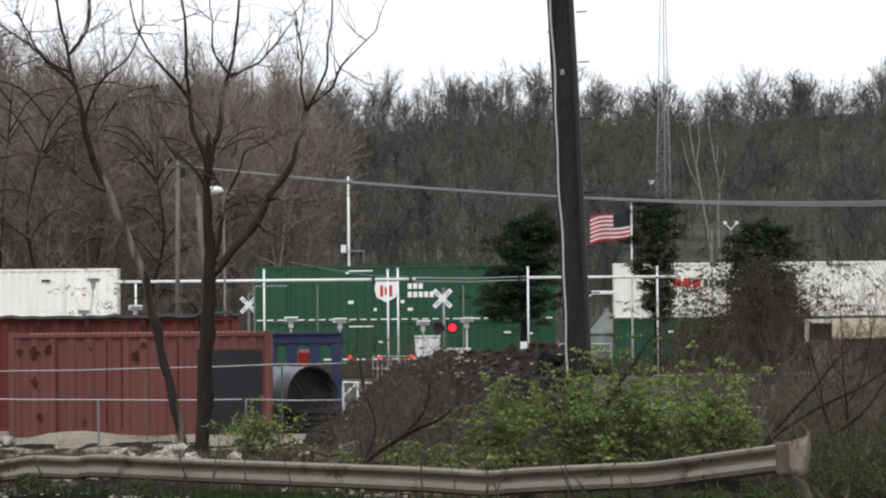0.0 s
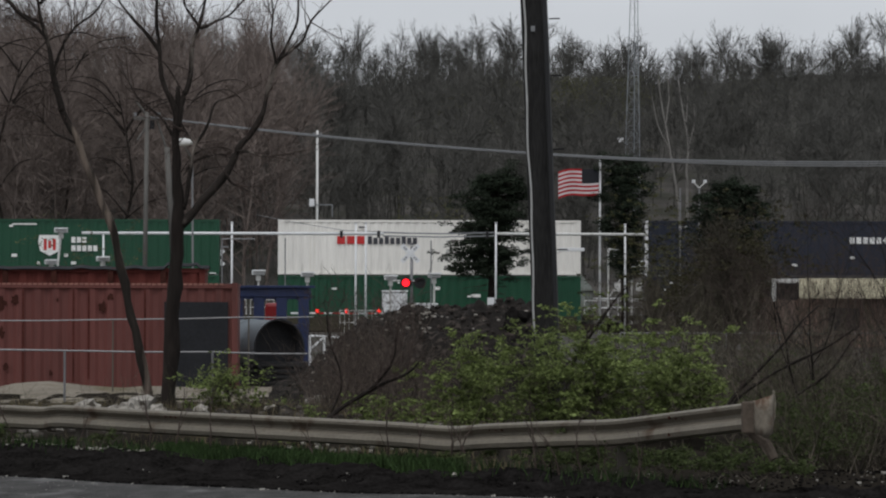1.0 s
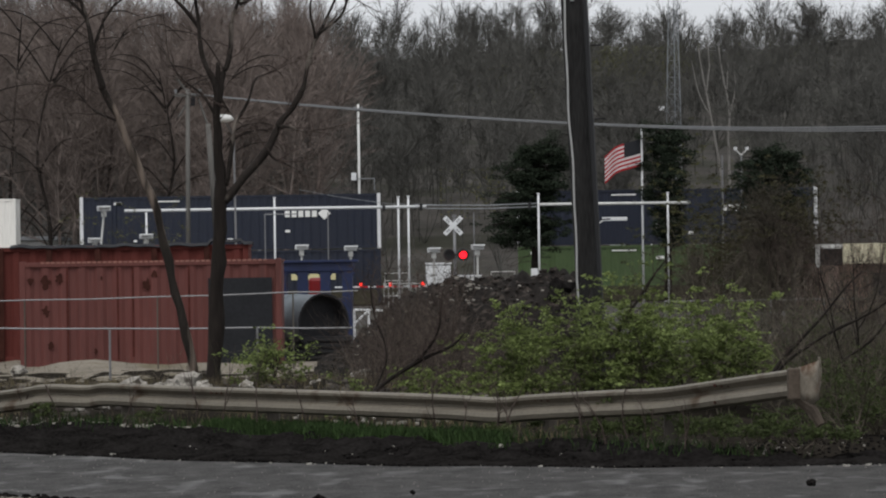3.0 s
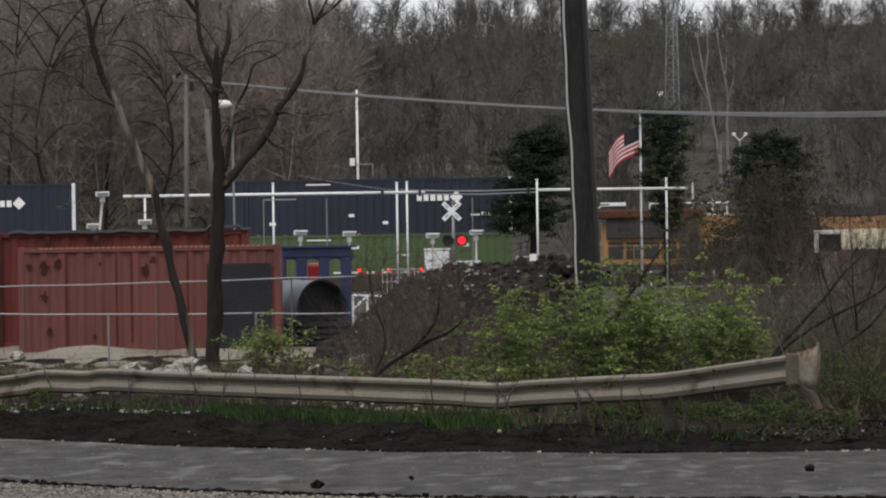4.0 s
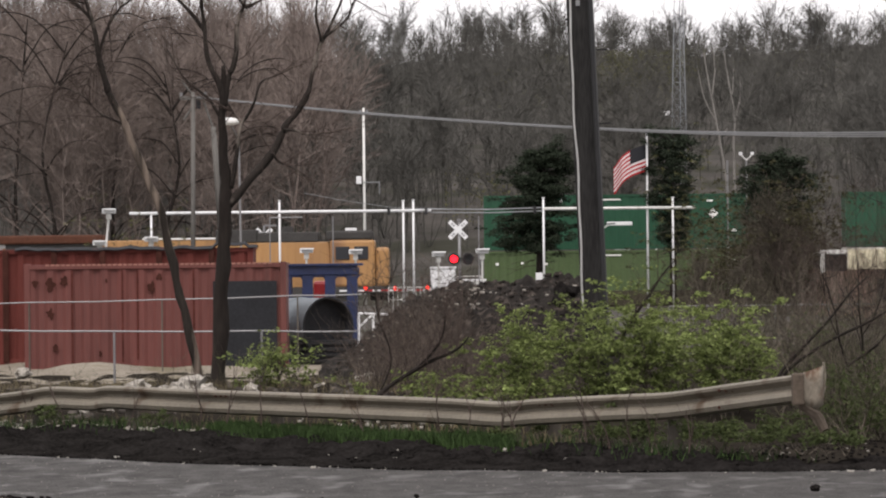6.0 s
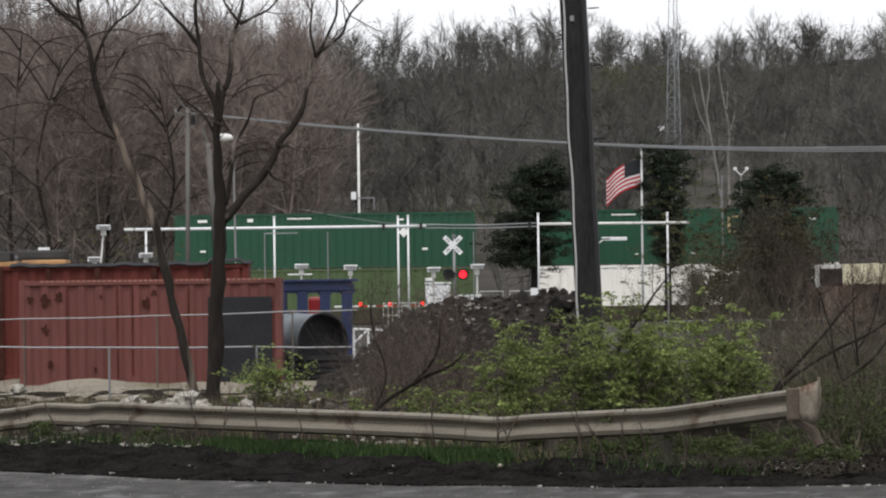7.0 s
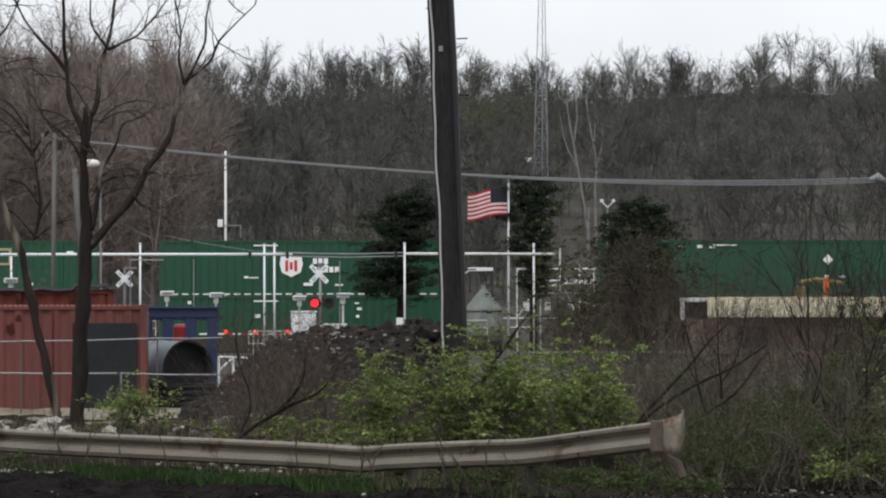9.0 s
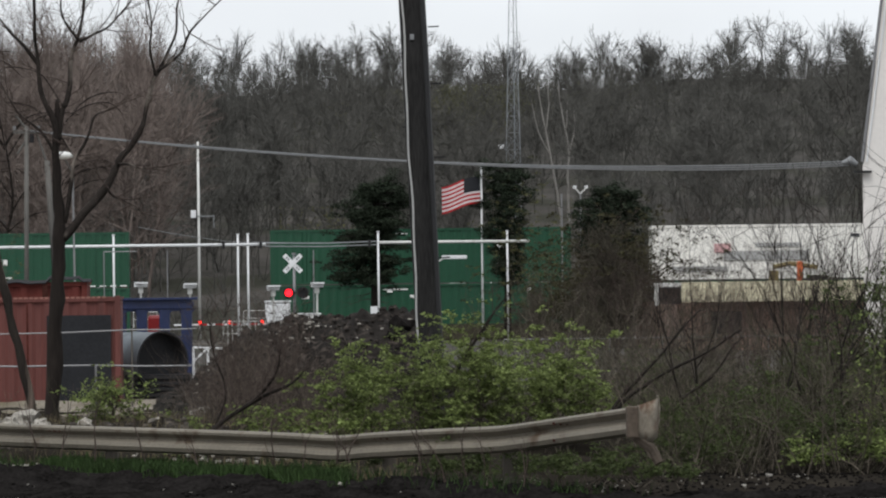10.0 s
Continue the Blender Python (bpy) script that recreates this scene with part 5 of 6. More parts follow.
    limb(fork, 0.02, 0.008, b, 6)
    limb(stem, 0.018, 0.007, b, 6)
    part("bough", b, M_BARK, t, smooth=True)
    segs = twigs_from(rng, [(path, 0.3), (fork, 0.3), (stem, 0.3)], 18, 0.5, 0.007, 2, 3)
    v, f = skin(segs, 4)
    o = tagged(mesh_np("crown", v, f, [M_TWIG]), kind="stuff")
    o.parent = t
    for k, (p0, d, ln) in enumerate((((6.6, 49, 0.2), (0.25, 0, 1), 2.5), ((7.3, 58, 0.2), (0.1, 0, 1), 2.7), ((7.8, 57, 0.2), (-0.1, 0, 1), 2.5), ((8.3, 58, 0.2), (0.0, 0, 1), 2.7), ((8.0, 55, 0.2), (0.15, 0, 1), 2.4), ((7.0, 55, 0.2), (0.2, 0, 1), 2.3), ((8.7, 57, 0.2), (-0.2, 0, 1), 2.7), ((6.9, 48, 0.2), (-0.15, 0, 1), 2.3), ((7.35, 49, 0.2), (0.2, 0, 1), 2.6), ((5.9, 48.5, 0.2), (0.3, 0, 1), 2.2), ((7.9, 49, 0.2), (-0.3, 0, 1), 2.6), ((5.5, 50, 0.2), (-0.4, 0, 1), 2.0), ((6.2, 49, 0.2), (0.5, 0, 0.9), 2.2), ((7.0, 50, 0.2), (-0.5, 0, 0.9), 2.3), ((7.9, 51, 0.2), (0.1, 0, 1), 2.6), ((5.0, 49, 0.2), (0.15, 0, 1), 1.9))):
        t = thing("arching_bough", "dark arching bare bough over the guardrail end", "branch", group="arching boughs")
        v, f = skin(grow(rng, p0, d, ln, 0.024, 2, 4, 0.45, 0.05, 5, 0.13), 4)
        o = mesh_np("bough", v, f, [M_BARK])
        o.parent = t
    for path in ([(3.7, 47, 0.6), (3.95, 47, 0.97), (4.3, 47, 1.36), (4.66, 47, 1.79), (4.98, 47, 2.1)], [(3.8, 47.3, 0.7), (4.05, 47.3, 1.0), (4.5, 47.3, 1.3), (5.05, 47.3, 1.58), (5.5, 47.3, 1.85)],
                 [(2.2, 52, 1.3), (2.45, 52, 1.71), (2.67, 52, 2.02), (2.95, 52, 2.34)], [(4.5, 48, 0.4), (4.75, 48, 0.9), (5.2, 48, 1.25), (5.6, 48, 1.75)]):
        t = thing("arching_bough", "dark arching bare bough over the guardrail end", "branch", group="arching boughs")
        b = bmesh.new()
        limb(path, 0.03, 0.009, b, 6)
        part("bough", b, M_BARK, t, smooth=True)
        v, f = skin(twigs_from(rng, [(path, 0.6)], 9, 0.45, 0.008, 1, 3), 3)
        o = tagged(mesh_np("spray", v, f, [M_TWIG]), kind="stuff")
        o.parent = t
    # grass
    pts = []
    for _ in range(42000):
        x = rng.uniform(-3.1, 0.6) if rng.random() < 0.93 else rng.uniform(-7, 4)
        y = rail_line(x) + rng.normal(-0.25, 0.55)
        if y > road_edge(x) + 1.1 and (noise.noise((x * 1.1, y * 1.1, 4)) > -0.15 or rng.random() < 0.15):
            pts.append((x, y, ground_z(x, y) + 0.05))
    v, f = blades(rng, pts, 0.16, 0.009)
    tagged(mesh_np("verge_grass", v, f, [M_GRASS]), "bright green grass strip under the guardrail", "grass", kind="stuff")
    pts = []
    for _ in range(13000):
        x = rng.uniform(-8.5, 1.5)
        y = rail_line(x) + rng.uniform(-0.6, 20)
        if noise.noise((x * 0.8, y * 0.8, 14)) > 0.05:
            pts.append((x, y, ground_z(x, y) + 0.02))
    v, f = blades(rng, pts, 0.22, 0.006)
    tagged(mesh_np("dead_grass", v, f, [M_STRAW]), "tufts of straw-coloured dead grass on the bank", "grass", kind="stuff")


plant_brush()

# ---------- railway crossing ----------
BLINK_FLAPS = []


def crossbuck_blades(parent, x, y, z):
    for a in (45, -45):
        b = box(-0.61, 0.61, -0.012, 0.012, -0.115, 0.115, 0.004)
        bmesh.ops.transform(b, matrix=Matrix.Translation((x, y + (0.012 if a > 0 else -0.014), z)) @ Matrix.Rotation(radians(a), 4, "Y"), verts=b.verts[:])
        blade = part("blade", b, M_WHITE, parent)
        for k in (-0.42, -0.30, 0.30, 0.42):
            bar = box(k - 0.04, k + 0.04, -0.002, 0.002, -0.05, 0.05)
            bmesh.ops.transform(bar, matrix=Matrix.Translation((x, y + (-0.004 if a > 0 else -0.030), z)) @ Matrix.Rotation(radians(a), 4, "Y"), verts=bar.verts[:])
            part("lettering_bar", bar, M_GREYP, blade)


def build_signal():
    s = thing("crossing_signal", "railway crossing signal with white crossbuck and red flashing lamps", "crossing signal")
    X, Y = 0.22, 197.0
    part("mast", tube([(X, Y, 0.3), (X, Y, 4.75)], 0.075, 12), M_GALV, s, smooth=True)
    part("base", box(X - 0.3, X + 0.3, Y - 0.3, Y + 0.3, 0.15, 0.55, 0.04), M_WHITED, s)
    crossbuck_blades(s, X - 0.07, Y - 0.12, 4.37)
    part("lamp_bar", tube([(X - 0.5, Y - 0.1, 2.9), (X + 0.55, Y - 0.1, 2.9)], 0.035, 8), M_BLACK, s)
    for side, lx in ((-1, X - 0.29), (1, X + 0.42)):
        board = part("background_disc", disc((lx, Y - 0.2, 2.89), (0, 1, 0), 0.30, 0.03, 28), M_BLACK, s, "black round background disc")
        lamp = part("lamp_housing", disc((lx, Y - 0.12, 2.89), (0, 1, 0), 0.16, 0.14, 20), M_BLACK, board)
        part("lens", disc((lx, Y - 0.235, 2.89), (0, 1, 0), 0.185, 0.03, 24), M_LAMPRED, board, "red glowing lens")
        hood = bmesh.new()
        rings = []
        for dy in (0.0, -0.26):
            rings.append([hood.verts.new((lx + 0.225 * math.cos(radians(a)), Y - 0.22 + dy, 2.89 + 0.225 * math.sin(radians(a)))) for a in range(0, 181, 15)])
        for k in range(len(rings[0]) - 1):
            hood.faces.new((rings[0][k], rings[0][k + 1], rings[1][k + 1], rings[1][k]))
        thicken(hood, 0.008)
        part("hood", hood, M_BLACK, board)
        # added flap, hinged under the hood, covers the always-lit lens to imitate flashing
        sh = part("shutter", disc((0, 0, -0.215), (0, 1, 0), 0.212, 0.01, 24), M_BLACK, s, "added black flap that covers the lit lens so it blinks")
        sh.location = (lx, Y - 0.265, 2.89 + 0.213)
        BLINK_FLAPS.append((side, sh, (lx, Y - 0.265, 2.89 + 0.213)))
    part("bell", disc((X, Y, 4.85), (0, 0, 1), 0.11, 0.14, 14), M_GALV, s)
    g = thing("gate_arm", "lowered crossing gate arm with red and white bands and lamps", "crossing gate")
    part("pivot_box", box(X - 0.2, X + 0.2, 196.2, 196.6, 1.15, 1.75, 0.03), M_GALV, g)
    part("pivot_post", box(X - 0.08, X + 0.08, 196.35, 196.5, 0.2, 1.2, 0.01), M_GALV, g)
    for i in range(14):
        a = X - 0.2 - i * 0.42
        part("band", box(a - 0.42, a, 196.0, 196.04, 1.30, 1.38, 0.004), M_WHITE if i % 2 else M_FRED, g)
    for x in (-4.54, -3.05, -1.42):
        lam = part("lamp", disc((x, 195.97, 1.45), (0, 1, 0), 0.10, 0.10, 14), M_GATELAMP, g, "small red gate lamp")
        part("lamp_stem", box(x - 0.02, x + 0.02, 195.98, 196.02, 1.3, 1.42), M_BLACK, lam)
    c = thing("signal_cabinet", "white steel railway signal cabinet with a sloped roof", "cabinet")
    part("body", box(-1.25, 0.0, 195.0, 195.9, 0.25, 2.42, 0.02), M_WHITE, c)
    part("roof", box(-1.30, 0.05, 194.93, 195.97, 2.42, 2.5, 0.02), M_WHITE, c)
    part("door", box(-1.15, -0.1, 194.97, 195.0, 0.4, 2.3, 0.008), M_WHITE, c)
    c2 = thing("relay_box", "low grey-white relay box beside the signal", "cabinet")
    part("body", box(0.35, 1.5, 195.2, 195.9, 0.2, 1.78, 0.03), M_WHITED, c2)
    part("lid", box(0.3, 1.55, 195.15, 195.95, 1.78, 1.86, 0.02), M_WHITE, c2)
    far = thing("crossing_signal", "crossbuck signal on the far side of the tracks", "crossing signal")
    part("mast", tube([(-10.9, 222, 0.2), (-10.9, 222, 5.0)], 0.075, 10), M_GALV, far)
    crossbuck_blades(far, -10.9, 221.85, 4.38)
    part("side_arm", box(-10.9, -10.2, 221.95, 222.05, 4.95, 5.05), M_GALV, far)
    # platform railing
    r = thing("crossing_rail", "white pipe railing beside the crossing", "railing")
    for z in (1.55, 1.15):
        part("rail", tube([(1.6, 196.5, z), (7.6, 196.5, z)], 0.03, 6), M_WHITED, r)
    for x in (1.6, 2.8, 4.0, 5.2, 6.4, 7.6):
        part("post", tube([(x, 196.5, 0.2), (x, 196.5, 1.55)], 0.03, 6), M_WHITED, r)
    f = thing("crossing_rail", "white barred railing panel beneath the gantry posts", "railing")
    for z in (1.5, 0.9):
        part("rail", tube([(-3.3, 191, z), (-1.5, 191, z)], 0.025, 6), M_WHITED, f)
    for k in range(9):
        part("bar", tube([(-3.3 + k * 0.225, 191, 0.2), (-3.3 + k * 0.225, 191, 1.5)], 0.013, 5), M_WHITED, f)
    sg = thing("small_sign", "small white square sign on a post", "sign")
    part("plate", box(4.05, 4.4, 196.3, 196.33, 1.75, 2.15, 0.006), M_WHITE, sg)
    part("post", tube([(4.2, 196.36, 0.2), (4.2, 196.36, 2.1)], 0.03, 6), M_GALV, sg)


build_signal()


def build_gantry():
    g = thing("pipe_gantry", "long white overhead pipe gantry on slender posts", "gantry")
    Y = 190.0
    part("beam", tube([(-15.9, Y, 5.25), (-1.15, Y, 5.25)], 0.076, 10), M_WHITE, g, smooth=True)
    part("beam", tube([(4.35, Y, 5.27), (11.72, Y, 5.25)], 0.074, 10), M_WHITED, g, smooth=True)
    for dz in (0.06, -0.10):
        part("cable_run", tube([(-1.2, Y, 5.25 + dz), (1.6, Y, 5.2 + dz), (4.4, Y, 5.27 + dz)], 0.035, 6), M_GREYP, g, "dark sagging cable bundle")
    for x, z in ((-14.84, 5.3), (-8.57, 5.8), (-2.52, 5.75), (-2.03, 5.78), (4.33, 5.8), (10.65, 5.76)):
        post = part("post", tube([(x, Y, 0.2), (x, Y, z)], 0.05, 10), M_WHITE, g, smooth=True)
        part("cap", disc((x, Y, z), (0, 0, 1), 0.075, 0.05, 10), M_WHITE, post)
        part("base_plate", box(x - 0.2, x + 0.2, Y - 0.2, Y + 0.2, 0.2, 0.26), M_GALV, post)
    for x in (-3.22, -1.4, 3.9):
        part("clamp", box(x - 0.07, x + 0.07, Y - 0.16, Y + 0.1, 5.05, 5.4, 0.01), M_BLACK, g)
    return g


build_gantry()


def box_light(x, y, z, z0, tilt=0.0, group="box floodlights"):
    t = thing("box_floodlight", "white box-shaped floodlight on a short pole", "floodlight", group=group)
    s = 0.85 * y / 185.0
    part("pole", tube([(x - tilt, y, z0), (x, y, z - 0.2)], 0.06 * s, 8), M_WHITED, t)
    part("neck", box(x - 0.13 * s, x + 0.13 * s, y - 0.15, y + 0.15, z - 0.48 * s, z - 0.12 * s, 0.02), M_WHITED, t)
    part("head", box(x - 0.36 * s, x + 0.36 * s, y - 0.25, y + 0.25, z - 0.15 * s, z + 0.12 * s, 0.03), M_WHITE, t)
    part("visor", box(x - 0.30 * s, x + 0.42 * s, y - 0.45, y - 0.2, z + 0.04 * s, z + 0.13 * s, 0.01), M_WHITE, t)


for x, y, z, z0, tl in ((-13.35, 150, 4.72, 0.2, 0.45), (-13.76, 150.5, 3.50, 0.2, 0), (-11.73, 150, 3.62, 0.2, 0), (-7.08, 185, 3.33, 0.2, 0), (-4.75, 185, 3.25, 0.2, 0), (-0.80, 185, 3.1, 0.2, 0), (1.28, 185, 3.22, 0.2, 0)):
    box_light(x, y, z, z0, tl)
for x, y, z in ((-5.9, 188, 5.0), (1.15, 188, 4.9), (-8.95, 188, 4.95)):
    t = thing("slim_pole", "slim grey conduit pole near the tracks", "pole", group="slim poles")
    part("shaft", tube([(x, y, 0.2), (x, y, z)], 0.03, 6), M_GALV, t)
    if x < -8:
        part("arm", tube([(x, y, z), (x + 1.6, y, z)], 0.03, 6), M_GALV, t)
ar = thing("yard_light", "white curved arm yard light beside the tracks", "street lamp")
part("pole", tube([(7.25, 192, 0.2), (7.25, 192, 4.25), (7.6, 192, 4.5)], 0.05, 8), M_WHITED, ar)
part("head", box(7.5, 8.75, 191.9, 192.1, 4.44, 4.62, 0.03), M_WHITE, ar)

# ---------- poles, lamp, tower and wire ----------


def timber_pole(x, y, z0, z1, r, lean, label, arms=(), coat=None):
    t = thing("utility_pole", label, "utility pole")
    part("shaft", tube([(x + lean, y, z0), (x, y, z1)], [r * 1.2, r], 10), coat or M_POLE2, t, smooth=True)
    for dz, half in arms:
        part("crossarm", box(x - half, x + half, y - 0.08, y + 0.06, z1 - dz - 0.07, z1 - dz + 0.07, 0.01), M_POLE2, t)
        for k in (-half, half):
            part("insulator", disc((x + k * 0.9, y, z1 - dz + 0.16), (0, 0, 1), 0.06, 0.16, 8), M_WIRE, t)
    return t


p = timber_pole(-10.72, 160, 0.2, 9.75, 0.085, -0.1, "grey timber utility pole with a crossarm and equipment", ((0.25, 0.55),))
for k, (a, b2) in enumerate((((-10.72, 160, 9.6), (-11.2, 159.9, 10.25)), ((-10.72, 160, 9.2), (-11.1, 159.9, 8.6)), ((-10.3, 160, 9.4), (-9.9, 160, 8.2)))):
    part("brace", tube([a, b2], 0.045, 6), M_POLE2, p)
part("transformer", tube([(-10.5, 159.8, 9.05), (-10.5, 159.8, 9.4)], 0.1, 12), M_DARKST, p, "small dark can transformer")
timber_pole(-9.9, 160, 3.9, 8.3, 0.11, 0.28, "second grey timber pole beside the first", ())
w = timber_pole(-5.34, 230, 0.3, 12.0, 0.07, 0.0, "whitish bare pole with a bracket against the woods", ((0.35, 0.22),), M_WHITED)
part("bracket", box(-5.85, -4.4, 229.9, 230.0, 7.57, 7.63), M_GREYP, w)
part("bracket_box", box(-5.8, -5.5, 229.8, 230.05, 7.5, 7.95, 0.03), M_WHITE, w)
part("bracket_leg", box(-4.47, -4.42, 229.9, 230.0, 6.9, 7.6), M_GREYP, w)
lp = thing("street_lamp", "grey cobra-head street lamp above the yard", "street lamp")
part("pole", tube([(-6.15, 112, -0.2), (-6.2, 112, 6.2)], 0.03, 8), M_GALV, lp)
part("head", tube([(-6.6, 110.8, 6.58), (-6.35, 110.4, 6.56), (-6.12, 110.2, 6.55)], [0.08, 0.12, 0.07], 10), M_WHITED, lp, smooth=True)
part("arm", tube([(-6.2, 112, 6.1), (-6.4, 111, 6.55)], 0.03, 6), M_GALV, lp)


def build_tower():
    t = thing("lattice_tower", "slender galvanised lattice radio tower against the sky", "tower")
    Y = 300.0
    zb, zt = 5.0, 60.0
    def corner(k, z):
        f = max(0.0, 1 - (z - 14.0) / 16.0) if z > 14 else 1 + (14.0 - z) * 0.03
        r = 0.20 + 0.42 * f
        return (17.42 + 0.006 * (z - 15) + r * math.cos(radians(k * 120 + 200)), Y + r * math.sin(radians(k * 120 + 200)), z)
    for k in range(3):
        part("leg", tube([corner(k, z) for z in (zb, 14, 20, 30, 45, zt)], [0.036, 0.036, 0.032, 0.024, 0.02, 0.02], 6), M_TOWER, t)
    b = bmesh.new()
    z = zb
    i = 0
    while z < zt - 1:
        st = 1.3 if z < 30 else 1.0
        for k in range(3):
            th = 0.012 if z < 21 else 0.006
            tube([corner(k, z), corner((k + 1) % 3, z + st)], th, 4, b, False)
            if z < 21:
                tube([corner((k + 1) % 3, z), corner(k, z + st)], th, 4, b, False)
            tube([corner(k, z), corner((k + 1) % 3, z)], th, 4, b, False)
        z += st
    part("lattice", b, M_TOWER, t)
    part("camera_dome", disc((16.42, Y - 0.5, 14.3), (0, 0, 1), 0.22, 0.34, 12), M_WHITE, t, "white dome camera")
    part("camera_arm", tube([(16.4, Y - 0.5, 14.2), (17.0, Y, 14.0)], 0.05, 6), M_TOWER, t)


build_tower()
wire = thing("overhead_wire", "bundled overhead service wire sagging across the view", "wire")
A, B, C = Vector((-10.6, 160, 9.55)), Vector((-5.34, 160.0, 8.95)), Vector((17.45, 120, 6.42))
for k, dz in enumerate((0.0, 0.05, -0.05)):
    pts = []
    for i in range(41):
        u = i / 40
        p = A + (C - A) * u
        pts.append((p.x, p.y, p.z + dz * (0.25 + 0.9 * u) * (1 + 0.3 * math.sin(u * 9)) - 0.47 * 4 * u * (1 - u) - 1.3 * u ** 3 * (1 - u)))
    part("strand", tube(pts, 0.022, 5), M_WIRE, wire)
wire2 = thing("overhead_wire", "thin dark communication wire low over the crossing", "wire")
part("strand", tube([(-8.9, 230, 7.0), (-6.0, 202, 6.05), (-3.3, 202, 5.62), (0, 202, 5.5), (4.3, 202, 5.45)], 0.016, 5), M_GREYP, wire2)
for k, (x, z) in enumerate(((14.25, 7.9), (15.25, 7.9))):
    t = thing("insulator_pole", "thin white pole topped with insulators", "pole", group="insulator poles")
    part("shaft", tube([(x, 203, 0.2), (x, 203, z)], 0.045, 8), M_GALV, t)
    if k:
        for s in (-1, 1):
            part("fork", tube([(x, 203, z), (x + s * 0.28, 203, z + 0.28)], 0.035, 6), M_WHITED, t)
            part("insulator", disc((x + s * 0.3, 203, z + 0.35), (0, 0, 1), 0.09, 0.16, 8), M_WHITE, t)

# ---------- buildings ----------
hb = thing("low_building", "low brown masonry building with a cream fascia", "building")
part("wall", box(15.1, 40, 151.2, 170, 0.0, 2.2), M_BRICKW, hb)
part("fascia", box(15.15, 40, 149.95, 150.2, 2.16, 2.94, 0.02), M_CREAM, hb, "cream painted flat fascia")
part("canopy_edge", box(14.1, 15.15, 150.15, 150.4, 2.76, 2.92, 0.02), M_WHITED, hb, "thin white canopy edge")
part("canopy_post", box(14.1, 14.26, 150.15, 150.3, 2.05, 2.76, 0.02), M_WHITED, hb)
# dark block added in place of the shade below the canopy edge
part("canopy_shade", box(14.3, 15.15, 150.5, 151.1, 2.1, 2.74, 0.02), M_DARKST, hb, "added dark block imitating the shade under the canopy")
part("roof", box(15.6, 40, 150.4, 170, 2.75, 2.9), M_GREYP, hb)
for k in range(4):
    part("window", box(16.4 + k * 5.2, 17.6 + k * 5.2, 151.14, 151.2, 0.9, 1.8), M_GLASS, hb)
lr = thing("crossing_rail", "thin pale pipe railing before the low building", "railing")
part("rail", tube([(8.0, 146, 0.85), (26, 146, 0.85)], 0.025, 6), M_GALV, lr)
for k in range(10):
    part("post", tube([(8.0 + 2 * k, 146, 0.1), (8.0 + 2 * k, 146, 0.85)], 0.025, 6), M_GALV, lr)

sb = thing("metal_building", "tall white metal-sided building with steep raked upper wall", "building")
b = bmesh.new()
prof = [(17.78, 0.0), (17.8, 6.35), (17.86, 6.5), (18.5, 11.4), (19.6, 20.0)]
f0 = [b.verts.new((x, 120, z)) for x, z in prof] + [b.verts.new((34, 120, 20)), b.verts.new((34, 120, 0))]
f1 = [b.verts.new((x + 4.5, 140, z)) for x, z in prof] + [b.verts.new((34, 140, 20)), b.verts.new((34, 140, 0))]
b.faces.new(f0)
b.faces.new(f1[::-1])
for k in range(7):
    b.faces.new((f0[k], f1[k], f1[(k + 1) % 7], f0[(k + 1) % 7]))
bmesh.ops.recalc_face_normals(b, faces=b.faces[:])
part("wall", b, M_SIDING, sb)
for k in range(14):
    x = 18.6 + k * 0.9
    part("seam", box(x, x + 0.05, 119.97, 120.0, 0.0, 6.3), M_SIDING, sb)
part("corner_trim", tube([(17.78, 119.96, 6.45), (18.45, 119.96, 11.4), (19.6, 119.96, 20)], 0.045, 6), M_GALV, sb, "grey metal corner trim")
part("corner_trim", tube([(17.92, 119.94, 6.45), (18.6, 119.94, 11.4), (19.75, 119.94, 20)], 0.03, 6), M_WHITE, sb)
part("eave_bracket", box(17.5, 18.05, 119.8, 119.95, 6.1, 6.18), M_BLACK, sb)
part("insulator", tube([(17.15, 119.9, 6.42), (17.4, 119.9, 6.5), (17.62, 119.9, 6.38)], [0.06, 0.15, 0.08], 10), M_WIRE, sb)

wb = thing("far_shed", "low white shed and trailers beyond the tracks", "shed")
part("wall", box(-34, -24.5, 240, 250, 0.0, 4.3, 0.05), M_WHITED, wb)
part("roof", box(-34.4, -24.2, 239.6, 250.4, 4.3, 4.55, 0.05), M_GREYP, wb)
part("door", box(-28, -25.6, 239.94, 240, 0.1, 3.4), M_GREYP, wb)
mc = thing("yellow_lift", "yellow lift machine with an orange mast behind the roof", "machine")
part("chassis", box(22.4, 25.0, 180, 182, 0.2, 2.6, 0.1), M_YELLOW, mc)
part("boom", tube([(22.5, 180.5, 3.75), (23.3, 180.5, 3.9), (24.6, 180.5, 3.7)], 0.11, 8), M_YELLOW, mc)
part("mast", box(23.6, 23.85, 180, 180.4, 2.6, 4.0, 0.03), M_ORANGE, mc, "orange mast")
part("cab", box(22.4, 22.75, 180.2, 181.4, 2.6, 3.6, 0.08), M_YELLOW, mc)
part("counterweight", box(24.2, 24.9, 180.2, 181.4, 2.6, 3.35, 0.08), M_DARKST, mc)
for x in (22.9, 24.5):
    part("wheel", disc((x, 180, 0.6), (0, 1, 0), 0.55, 0.35), M_BLACK, mc)

